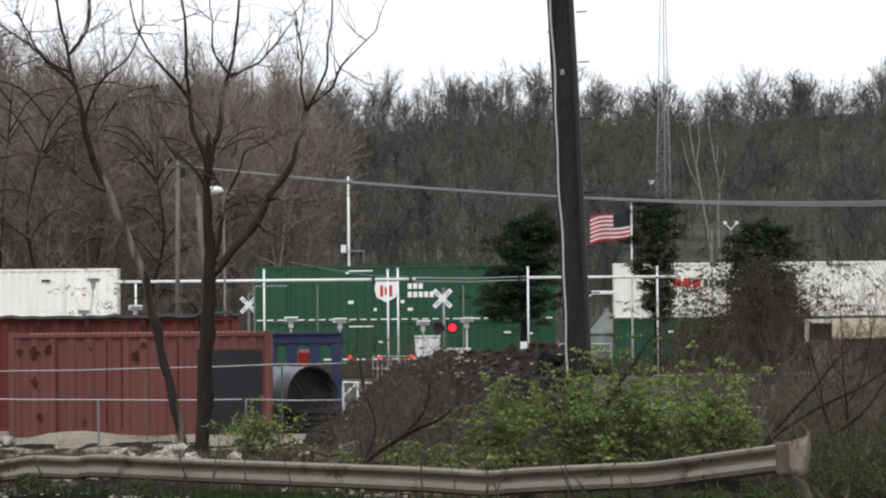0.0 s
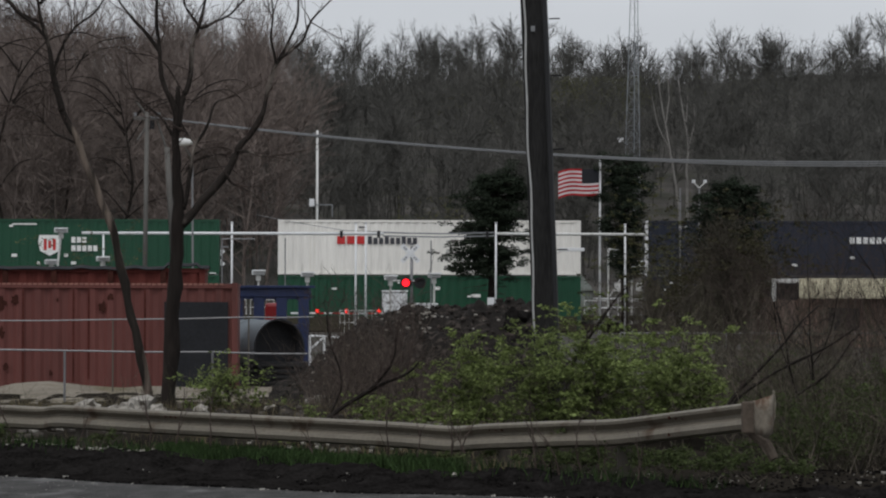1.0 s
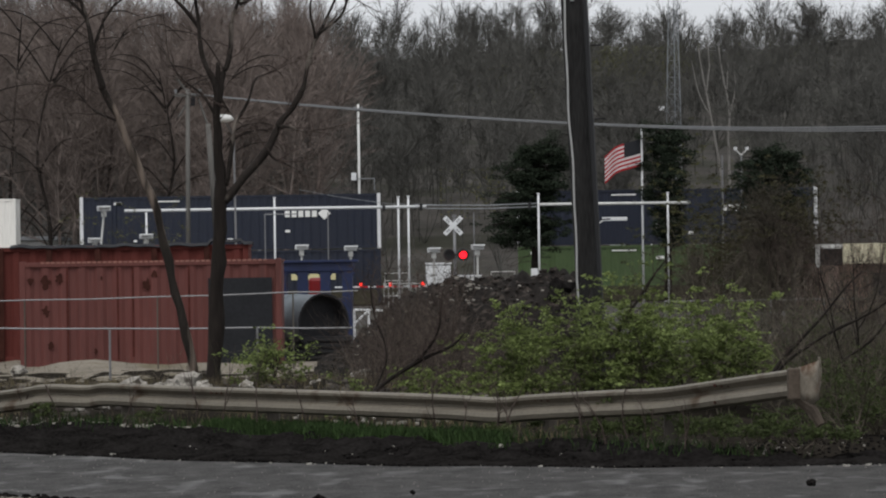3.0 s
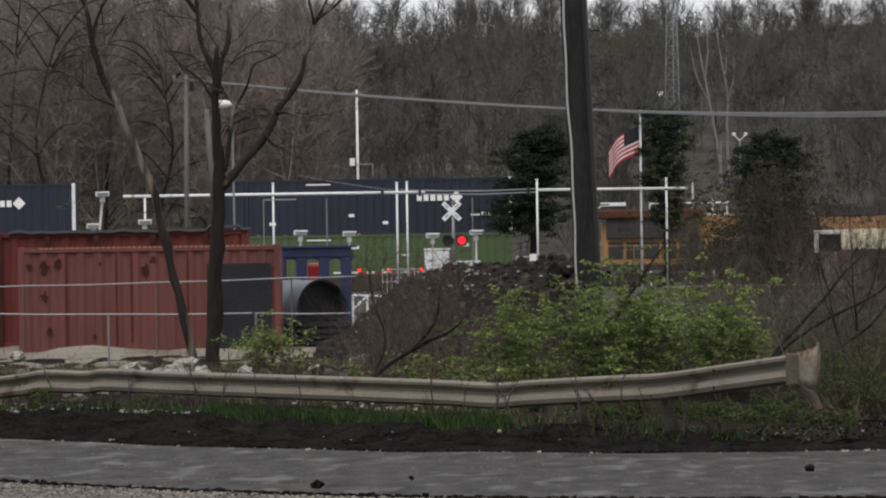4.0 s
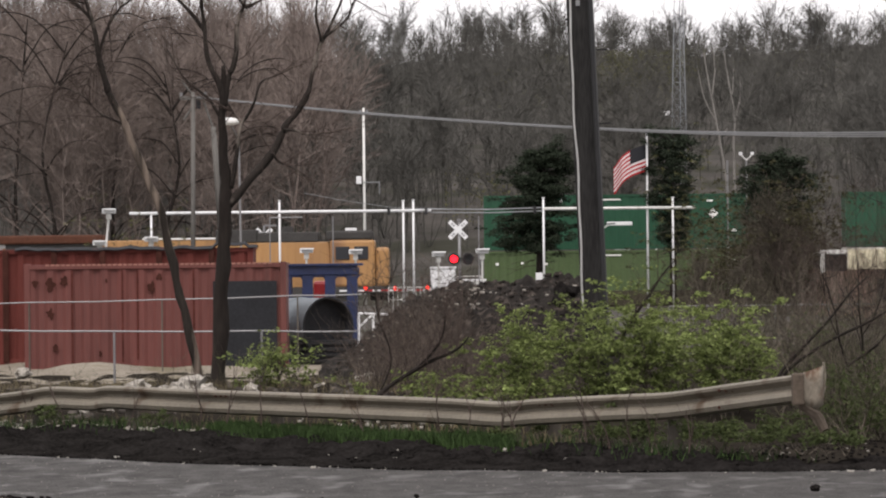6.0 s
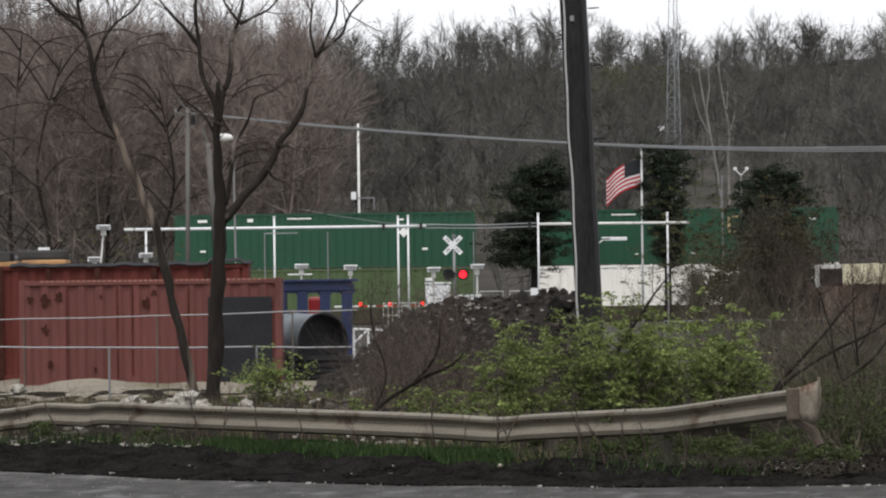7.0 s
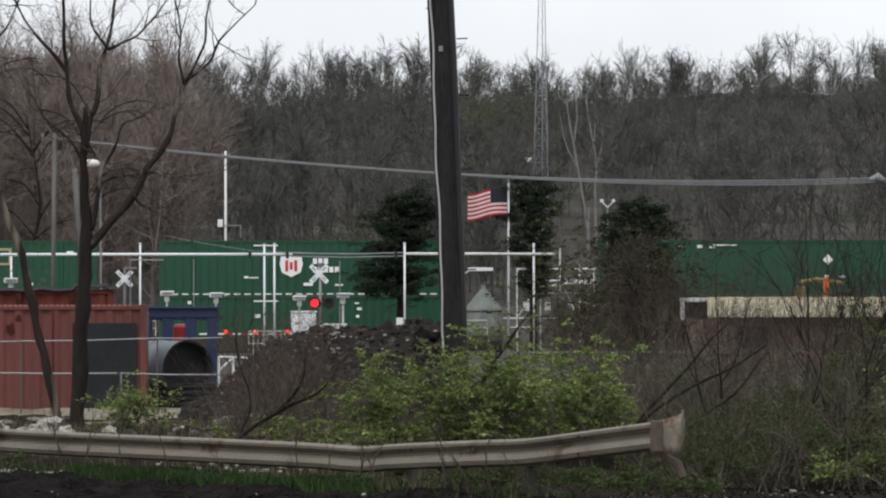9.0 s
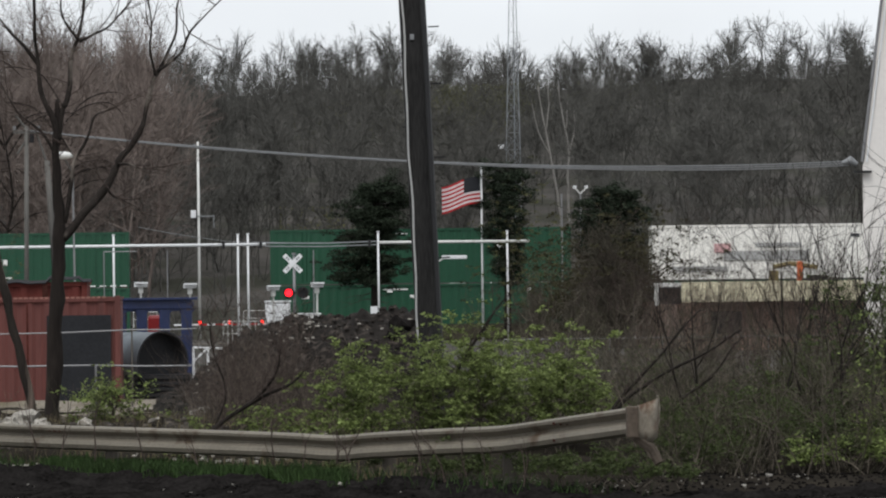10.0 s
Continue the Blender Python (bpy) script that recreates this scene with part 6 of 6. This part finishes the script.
# ---------- tank and pipe rack beyond the tracks ----------
tank = thing("storage_tank", "dull grey squat storage tank with a conical roof beyond the tracks", "tank")
TX, TY = 9.3, 216.0
M_TANK = mat("weathered_tank_grey", (0.15, 0.165, 0.15), 0.7, 0.25, 1.2, 10, 0.1, stain=((0.09, 0.09, 0.075), 1.5, 0.4), streak=True)
part("shell", tube([(TX, TY, 0.2), (TX, TY, 2.5)], 1.05, 28), M_TANK, tank, smooth=True)
part("roof_cone", tube([(TX, TY, 2.5), (TX, TY, 2.56), (TX, TY, 3.75)], [1.1, 1.1, 0.14], 28), M_TANK, tank)
part("roof_vent", tube([(TX, TY, 3.7), (TX, TY, 3.95)], 0.12, 12), M_GREYP, tank)
part("hoop", tube([(TX, TY, 1.5), (TX, TY, 1.58)], 1.075, 28), M_GREYP, tank)
for dx in (-0.2, 0.2):
    part("ladder_rail", tube([(TX + dx, TY - 1.15, 0.2), (TX + dx, TY - 1.15, 2.8)], 0.025, 6), M_GREYP, tank)
for k in range(8):
    part("ladder_rung", tube([(TX - 0.2, TY - 1.15, 0.5 + 0.3 * k), (TX + 0.2, TY - 1.15, 0.5 + 0.3 * k)], 0.016, 5), M_GREYP, tank)
rack = thing("pipe_rack", "white steel pipe rack with posts and short walkways beyond the tracks", "pipe rack")
for x, z in ((11.2, 4.9), (12.5, 5.1), (13.6, 6.0), (14.7, 5.1), (15.5, 4.9)):
    part("post", tube([(x, TY + 0.5, 0.2), (x, TY + 0.5, z)], 0.05, 8), M_WHITED, rack)
for x0, x1, z, r in ((11.2, 15.6, 4.85, 0.045), (11.2, 15.6, 4.2, 0.045), (10.3, 15.6, 2.1, 0.04), (10.3, 15.6, 1.6, 0.03), (12.5, 14.7, 3.5, 0.04)):
    part("pipe_run", tube([(x0, TY + 0.4, z), (x1, TY + 0.4, z)], r, 8), M_WHITE, rack)
for x0, x1, z in ((12.3, 13.4, 3.85), (13.8, 15.4, 4.0), (11.4, 12.1, 4.45)):
    part("walkway", box(x0, x1, TY - 0.2, TY + 0.7, z, z + 0.16, 0.02), M_WHITE, rack)
for x in (11.7, 12.9, 14.2, 15.1):
    part("valve_box", box(x - 0.16, x + 0.16, TY + 0.2, TY + 0.5, 2.5, 3.0, 0.03), M_WHITED, rack)
for a, c in (((11.2, 2.1), (12.5, 4.2)), ((14.7, 2.1), (13.6, 4.2))):
    part("brace", tube([(a[0], TY + 0.5, a[1]), (c[0], TY + 0.5, c[1])], 0.03, 6), M_WHITED, rack)

# ---------- flagpole and flag ----------
fp = thing("flagpole", "white flagpole with a ball finial", "flagpole")
part("pole", tube([(9.9, 200, 0.2), (9.92, 200, 9.3)], [0.065, 0.05], 10), M_WHITE, fp, smooth=True)
ball = bmesh.new()
bmesh.ops.create_uvsphere(ball, u_segments=12, v_segments=8, radius=0.1, matrix=Matrix.Translation((9.92, 200, 9.38)))
part("finial", ball, M_WHITE, fp)
flag = thing("flag", "weathered stars and stripes flag flying from the pole", "flag")
STRIPS, SW, FH = 52, 0.042, 1.38
FLAG_PARTS = []
for i in range(STRIPS):
    b = bmesh.new()
    for k in range(13):
        z1, z0 = -FH * k / 13, -FH * (k + 1) / 13
        vs = [b.verts.new(c) for c in ((0.003, 0, z0), (0.003, 0, z1), (-SW - 0.003, 0.0, z1), (-SW - 0.003, 0, z0))]
        f = b.faces.new(vs)
        f.material_index = 2 if (i < 21 and k < 7) else k % 2
    FLAG_PARTS.append(part("cloth_strip", b, [M_FRED, M_FWHITE, M_FBLUE], flag))

# ---------- the train ----------
TRAIN_Y, SPEED = 207.0, 16.18
TRAIN = []


def u(px):
    return 0.15 + px / 33.24


def build_box_container(a, b_, z0, z1, paint, label, marks=()):
    """A stacked domestic container; a, b_: its ends along the track."""
    c = thing("freight_container", label, "container", group="train containers", at=(a, TRAIN_Y, 0))
    L = b_ - a
    part("side_wall", corrugated(0.15, L - 0.15, 0.0, z0 + 0.12, z1 - 0.1, 0.46, 0.035, None, 0.02), paint, c)
    part("far_wall", box(0.05, L - 0.05, 2.5, 2.56, z0 + 0.05, z1 - 0.04), paint, c)
    part("roof", box(0.02, L - 0.02, 0.05, 2.56, z1 - 0.06, z1), paint, c)
    part("floor", box(0.02, L - 0.02, 0.05, 2.56, z0 + 0.02, z0 + 0.12), M_UNDER, c)
    part("top_rail", box(0.1, L - 0.1, -0.005, 0.05, z1 - 0.12, z1 - 0.005), paint, c)
    part("bottom_rail", box(0.1, L - 0.1, -0.005, 0.05, z0 + 0.01, z0 + 0.13), paint, c)
    for x in (0.0, L - 0.15):
        part("corner_post", box(x, x + 0.15, -0.012, 0.14, z0, z1, 0.01), paint, c)
        part("end_wall", box(x + 0.04, x + 0.09, 0.14, 2.55, z0 + 0.05, z1 - 0.03), paint, c)
    for x in (1.75, L - 1.95):
        part("stacking_post", box(x, x + 0.16, -0.006, 0.06, z0, z1), paint, c)
    for m, x, z, w_, h in marks:
        part("decal", box(x, x + w_, -0.018, -0.004, z, z + h), m, c)
    TRAIN.append((c, a))
    return c


def small_marks(seed, L, z0, z1, m=None):
    rng = np.random.default_rng(seed)
    out = []
    m = m or M_DECW
    for k in range(5):
        out.append((m, rng.uniform(0.6, L - 1.4), rng.choice([z1 - 0.42, z1 - 0.7, z0 + 0.5, z0 + 0.9]), rng.uniform(0.15, 0.5), rng.uniform(0.06, 0.18)))
    out.append((m, 4.0 + seed % 3, z1 - 0.3, 1.3, 0.07))
    return out


def hub_marks(c, z0, z1):
    """A shield-shaped emblem and two bars for its name."""
    b = bmesh.new()
    vs = [b.verts.new((7.0 + x, -0.02, z1 - 1.35 + z)) for x, z in ((-0.55, 0.5), (0.55, 0.5), (0.62, 0.1), (0.5, -0.35), (0.0, -0.6), (-0.5, -0.35), (-0.62, 0.1))]
    b.faces.new(vs)
    thicken(b, 0.006)
    em = part("emblem", b, M_DECW, c, "white shield emblem")
    for x0, x1, za, zb in ((-0.32, -0.16, -0.3, 0.3), (0.16, 0.32, -0.3, 0.3), (-0.08, 0.08, -0.2, 0.2)):
        part("emblem_bar", box(7.0 + x0, 7.0 + x1, -0.034, -0.022, z1 - 1.35 + za, z1 - 1.35 + zb), M_DECR, em)
    for k, (x, wd) in enumerate(((8.15, 0.85), (8.15, 1.4))):
        for j in range(3 if k == 0 else 5):
            part("name_bar", box(x + j * 0.29, x + j * 0.29 + 0.22, -0.022, -0.008, z1 - 1.25 - 0.45 * k, z1 - 0.95 - 0.45 * k), M_DECW, c)


def dashes(c, L, z):
    for k in range(int(L / 0.55)):
        part("reflector", box(0.1 + k * 0.55, 0.1 + k * 0.55 + 0.34, -0.02, -0.006, z, z + 0.06), M_DECW, c)


Z0, Z1, Z2, Z3 = 0.45, 3.30, 3.35, 6.26


def build_well_car(a, b_, label):
    car = thing("well_car", label, "rail car", group="well cars", at=(a, TRAIN_Y, 0))
    L = b_ - a
    part("side_sill", box(0.2, L - 0.2, -0.12, -0.02, 0.35, 1.15, 0.02), M_WELL, car)
    part("far_sill", box(0.2, L - 0.2, 2.6, 2.7, 0.35, 1.15, 0.02), M_WELL, car)
    part("well_floor", box(0.2, L - 0.2, 0.0, 2.6, 0.3, 0.42), M_UNDER, car)
    for s, x in ((-1, -0.2), (1, L + 0.2)):
        part("end_platform", box(min(x, x + s * 1.3), max(x, x + s * 1.3), 0.1, 2.5, 0.95, 1.2, 0.02), M_WELL, car)
        truck = part("truck_frame", box(x + s * 0.75 - 1.2, x + s * 0.75 + 1.2, 0.3, 0.5, 0.4, 0.75, 0.03), M_UNDER, car)
        for d in (-0.85, 0.85):
            part("wheel", disc((x + s * 0.75 + d, 0.45, 0.46), (0, 1, 0), 0.44, 0.14, 18), M_DARKST, truck)
        rail = part("hand_rail", tube([(x, -0.05, 1.2), (x, -0.05, 2.0), (x + s * 1.25, -0.05, 2.0), (x + s * 1.25, -0.05, 1.2)], 0.025, 6), M_WHITED, car, "white hand rail")
        part("middle_rail", tube([(x, -0.05, 1.6), (x + s * 1.25, -0.05, 1.6)], 0.02, 6), M_WHITED, rail)
    TRAIN.append((car, a))


STACKS = [
    (-1110, -575, M_CWHITE, M_CGREEN, "stained white stacked freight container", "green freight container in a well car", "plain"),
    (-332, 200, M_CGREEN, M_CGREEN, "green stacked freight container with a white shield emblem", "green freight container in a well car", "hub"),
    (304, 840, M_CWHITE, M_CGREEN, "clean white stacked freight container with red and dark name bars", "green freight container in a well car", "name"),
    (954, 1485, M_CBLUE, M_CBLUE, "navy blue stacked freight container with white end posts", "navy freight container with a pale yellow mark", "navy"),
    (1728, 2258, M_CBLUE, M_CLIME, "navy blue stacked freight container with a white diamond", "light green freight container in a well car", "navy2"),
    (3273, 3805, M_CGREEN, M_CLIME, "green stacked freight container with small white markings", "light green freight container in a well car", "green"),
    (3913, 4448, M_CGREEN, M_CWHITE, "green stacked freight container with a tan placard", "white freight container with dark name bars", "green2"),
    (4559, 5090, M_CGREEN, M_CGREEN, "green stacked freight container with a white shield emblem", "green freight container in a well car", "hub"),
    (5339, 5872, M_CGREEN, M_CGREEN, "green stacked freight container with small white markings", "green freight container in a well car", "green"),
    (6017, 6550, M_CWHITE, M_CGREEN, "white stacked freight container with faint pink and grey graphics", "green freight container in a well car", "pink"),
]
for i, (a, b_, up_, low, l1, l2, style) in enumerate(STACKS):
    A_, B_ = u(a), u(b_)
    L = B_ - A_
    top_marks = small_marks(i, L, Z2, Z3) if up_ is not M_CWHITE else small_marks(i, L, Z2, Z3, M_DECK)[:2]
    low_marks = small_marks(i + 30, L, Z0 + 1.2, Z1) if low is not M_CWHITE else []
    if style == "name":
        for j in range(3):
            top_marks.append((M_DECR, 3.15 + j * 0.52, Z3 - 1.28, 0.42, 0.42))
        for j in range(9):
            top_marks.append((M_DECK, 4.78 + j * 0.30, Z3 - 1.28, 0.22, 0.34 + (0.08 if j % 3 == 0 else 0)))
        top_marks.append((M_DECK, 11.8, Z3 - 0.25, 0.8, 0.08))
    if style in ("navy", "navy2"):
        for j in range(5):
            top_marks.append((M_DECW, 10.9 + j * 0.36, Z3 - 1.2, 0.26, 0.34))
    if style == "navy":
        for j in range(3):
            low_marks.append((M_DECY, 11.2 + j * 0.85, Z0 + 1.25, 0.65, 0.75))
    if style == "green2":
        for j in range(7):
            low_marks.append((M_DECK, 10.8 + j * 0.4, Z0 + 1.55, 0.28, 0.3))
    top = build_box_container(A_, B_, Z2, Z3, up_, l1, top_marks)
    bottom = build_box_container(A_, B_, Z0, Z1, low, l2, low_marks)
    build_well_car(A_, B_, "low articulated well car carrying stacked containers")
    if style == "hub":
        hub_marks(top, Z2, Z3)
        dashes(top, L, Z2 + 0.03)
    if style in ("navy", "navy2"):
        for x in (-0.02, L - 0.16):
            part("white_end_post", box(x, x + 0.18, -0.022, 0.1, Z2, Z3 + 0.02, 0.008), M_WHITE, top)
        d = box(-0.24, 0.24, -0.008, 0.008, -0.24, 0.24, 0.004)
        bmesh.ops.transform(d, matrix=Matrix.Translation((13.0, -0.012, Z3 - 1.02)) @ Matrix.Rotation(radians(45), 4, "Y"), verts=d.verts[:])
        part("diamond", d, M_DECW, top, "white diamond mark")
    if style == "green":
        d = box(-0.2, 0.2, -0.008, 0.008, -0.2, 0.2, 0.004)
        bmesh.ops.transform(d, matrix=Matrix.Translation((12.2, -0.012, Z3 - 1.05)) @ Matrix.Rotation(radians(45), 4, "Y"), verts=d.verts[:])
        part("diamond", d, M_DECW, top, "white diamond mark")
    if style == "green2":
        part("placard", box(10.2, 11.6, -0.025, -0.01, Z3 - 1.3, Z3 - 0.4), mat("tan_placard", (0.4, 0.32, 0.18), 0.6, 0.2, 3, 14, 0.0), top, "tan placard")
        part("placard_panel", box(10.35, 11.45, -0.034, -0.027, Z3 - 1.18, Z3 - 0.52), M_CGREEN, top)
    if style == "pink":
        for x, z, w_, h, m in ((3.8, Z3 - 1.9, 4.6, 0.5, M_CABLE), (3.3, Z3 - 1.5, 0.9, 0.5, mat("faded_pink_decal", (0.55, 0.33, 0.33), 0.6, 0.1, 2, 14, 0.0)), (5.5, Z3 - 1.2, 2.5, 0.22, M_CABLE), (1.0, Z3 - 2.5, 3.0, 0.3, M_CABLE)):
            part("graphic", box(x, x + w_, -0.018, -0.005, z, z + h), m, top)


def build_locomotive(a, b_):
    L = b_ - a
    t = thing("locomotive", "dirty yellow diesel locomotive with dark roof and flag mural", "locomotive", at=(a, TRAIN_Y, 0))
    part("underframe", box(0.3, L - 0.2, 0.0, 3.0, 1.15, 1.5, 0.03), M_LOCOG, t)
    part("fuel_tank", box(8.0, 14.2, 0.2, 2.8, 0.45, 1.15, 0.1), M_LOCOG, t)
    part("hood", box(6.0, 12.1, 0.45, 2.55, 1.5, 4.1, 0.06), M_LOCO, t)
    part("middle_hood", box(12.1, 18.2, 0.45, 2.55, 1.5, 3.92, 0.06), M_LOCO, t)
    rad = part("radiator_hood", box(0.7, 6.0, 0.45, 2.55, 1.5, 3.75, 0.06), M_LOCO, t)
    part("radiator_wing", box(0.4, 6.1, 0.02, 2.98, 3.95, 4.42, 0.1), mat("wing_brown", (0.085, 0.035, 0.022), 0.7, 0.3, 1, 10, 0.0), rad, "rust-brown radiator wing")
    part("radiator_screen", box(0.9, 5.8, 0.2, 0.46, 2.9, 3.96, 0.03), M_LOCOG, rad, "black radiator screen")
    for k in range(5):
        part("louvre", box(1.0 + k * 0.95, 1.8 + k * 0.95, 0.41, 0.45, 1.8, 2.7), M_LOCOG, rad)
    cab = part("cab", box(18.2, 20.6, 0.15, 2.85, 1.5, 4.0, 0.14), M_LOCO, t)
    part("cab_roof", box(18.0, 20.5, 0.2, 2.8, 4.0, 4.5, 0.12), M_LOCOG, cab)
    for x in (18.5, 19.5):
        part("side_window", box(x, x + 0.75, 0.10, 0.16, 2.95, 3.65, 0.02), M_GLASS, cab)
    part("nose", box(20.6, L - 0.1, 0.4, 2.6, 1.5, 3.6, 0.2), M_LOCO, t)
    part("roof_ledge", box(8.2, 12.1, 0.40, 0.5, 4.12, 4.2), M_DECW, t, "pale roof edge")
    part("intake", box(12.1, 14.3, 0.38, 2.6, 3.92, 4.6, 0.06), M_LOCOG, t)
    part("dynamic_brake", box(14.3, 17.6, 0.42, 2.55, 3.92, 4.45, 0.06), M_LOCOG, t)
    part("exhaust", box(15.3, 16.2, 1.1, 1.9, 4.45, 4.75, 0.03), M_LOCOG, t)
    part("antenna", box(19.0, 19.6, 1.2, 1.6, 4.5, 4.65, 0.02), M_WHITE, cab)
    for k in range(14):
        x = 6.2 + k * 0.85
        part("hood_door", box(x, x + 0.72, 0.42, 0.46, 1.7, 3.6, 0.008), M_LOCO, t)
        part("door_latch", box(x + 0.6, x + 0.66, 0.40, 0.42, 2.5, 2.75), M_LOCOG, t)
    # flag mural
    for k in range(6):
        part("mural_stripe", box(8.7 + 0.12 * k, 11.8 - 0.1 * k, 0.395, 0.412, 2.0 + k * 0.17, 2.085 + k * 0.17), M_MURALW if k % 2 else M_MURALR, t)
    part("mural_field", box(9.9, 11.4, 0.38, 0.394, 2.75, 3.5, 0.003), M_LOCOG, t, "dark mural field")
    for x in (4.0, L - 4.2):
        tr = part("truck_frame", box(x - 2.4, x + 2.4, 0.25, 0.5, 0.55, 1.0, 0.05), M_LOCOG, t)
        for d in (-1.75, 0.0, 1.75):
            part("wheel", disc((x + d, 0.45, 0.62), (0, 1, 0), 0.52, 0.14, 20), M_DARKST, tr)
    hr = part("hand_rail", tube([(0.8, 0.02, 2.5), (17.9, 0.02, 2.5)], 0.022, 6), M_LOCO, t)
    for k in range(12):
        x = 0.8 + k * 1.55
        part("stanchion", tube([(x, 0.02, 1.5), (x, 0.02, 2.5)], 0.02, 6), M_LOCO, hr)
    for x in (0.25, L - 0.75):
        part("coupler", box(x - 0.4, x + 0.9, 1.2, 1.8, 0.75, 1.15, 0.04), M_DARKST, t)
    TRAIN.append((t, a))


build_locomotive(u(2395), u(3108))

# track
tr = thing("railway_track", "steel running rails on dark timber ties", "railway track", kind="structure")
for y in (207.55, 208.98):
    part("rail", box(-220, 230, y - 0.035, y + 0.035, -0.02, 0.02 + 0.02), M_DARKST, tr)
bal = bmesh.new()
vs0 = [bal.verts.new(c) for c in ((-220, 204.5, 0.2), (-220, 205.8, 0.28), (-220, 210.8, 0.28), (-220, 212.2, 0.2))]
vs1 = [bal.verts.new((230, v.co.y, v.co.z)) for v in vs0]
for k in range(3):
    bal.faces.new((vs0[k], vs1[k], vs1[k + 1], vs0[k + 1]))
tagged(put("ballast", bal, M_SHOULDER), "grey crushed stone track ballast", "ballast", kind="structure")


def droop_at(t):
    """The angle, in degrees, at which the flag sags from its pole."""
    return float(np.interp(t, [0, 0.4, 0.8, 1.2, 1.6, 2.0, 2.4, 2.7, 3.3, 3.8, 4.6, 5.0, 5.4, 5.7, 6.8, 7.4, 7.6, 7.8, 8.2, 8.8, 9.2, 9.6, 10.0],
                           [12, 2, 5, 9, 10, 20, 17, 24, 37, 46, 48, 50, 41, 42, 35, 30, 22, 12, 5, 8, 9, 18, 17]))


def motions():
    """Everything that moves: the train, the flag and the added lamp flaps."""
    for ob, a in TRAIN:
        walk(ob, [(t, pose(a - SPEED * t, TRAIN_Y, 0)) for t in (0.0, 5.0, 10.0)])
    steps = [k * 0.25 for k in range(41)]
    rows = [[] for _ in FLAG_PARTS]
    for t in steps:
        x, y, z = 9.84, 199.93, 8.84 - 0.004 * droop_at(t)
        sag = droop_at(t)
        for i in range(STRIPS):
            f = i / (STRIPS - 1)
            # each strip of cloth hangs upright; the strips step down along the sag and ripple in and out
            slope = radians(sag * (0.55 + 0.5 * f) + (5 + 9 * f) * math.sin(6.0 * t - 5.5 * f + 1))
            yaw = (10 + 24 * f) * math.sin(6.5 * t - 7.5 * f) + 0.3 * sag
            m = pose(x, y, z, 0, 0, yaw)
            rows[i].append((t, m))
            run = SW * math.cos(slope)
            e = m @ Vector((-run, 0, 0))
            x, y, z = e.x, e.y, z - SW * math.sin(slope)
    for ob, r in zip(FLAG_PARTS, rows):
        walk(ob, r)
    # the lamps take turns: one added flap up while the other covers its lit lens
    half, first = 0.655, 0.03
    for side, ob, at in BLINK_FLAPS:
        r, t, on = [], 0.0, True
        switches = []
        k = 1
        while first + half * k < 10.0:
            switches.append(first + half * k)
            k += 1
        state = side > 0
        r.append((0.0, pose(*at, -88 if state else 0, 0, 0)))
        for s in switches:
            r.append((s - 0.034, pose(*at, -88 if state else 0, 0, 0)))
            state = not state
            r.append((s + 0.034, pose(*at, -88 if state else 0, 0, 0)))
        r.append((10.0, pose(*at, -88 if state else 0, 0, 0)))
        walk(ob, r)


motions()
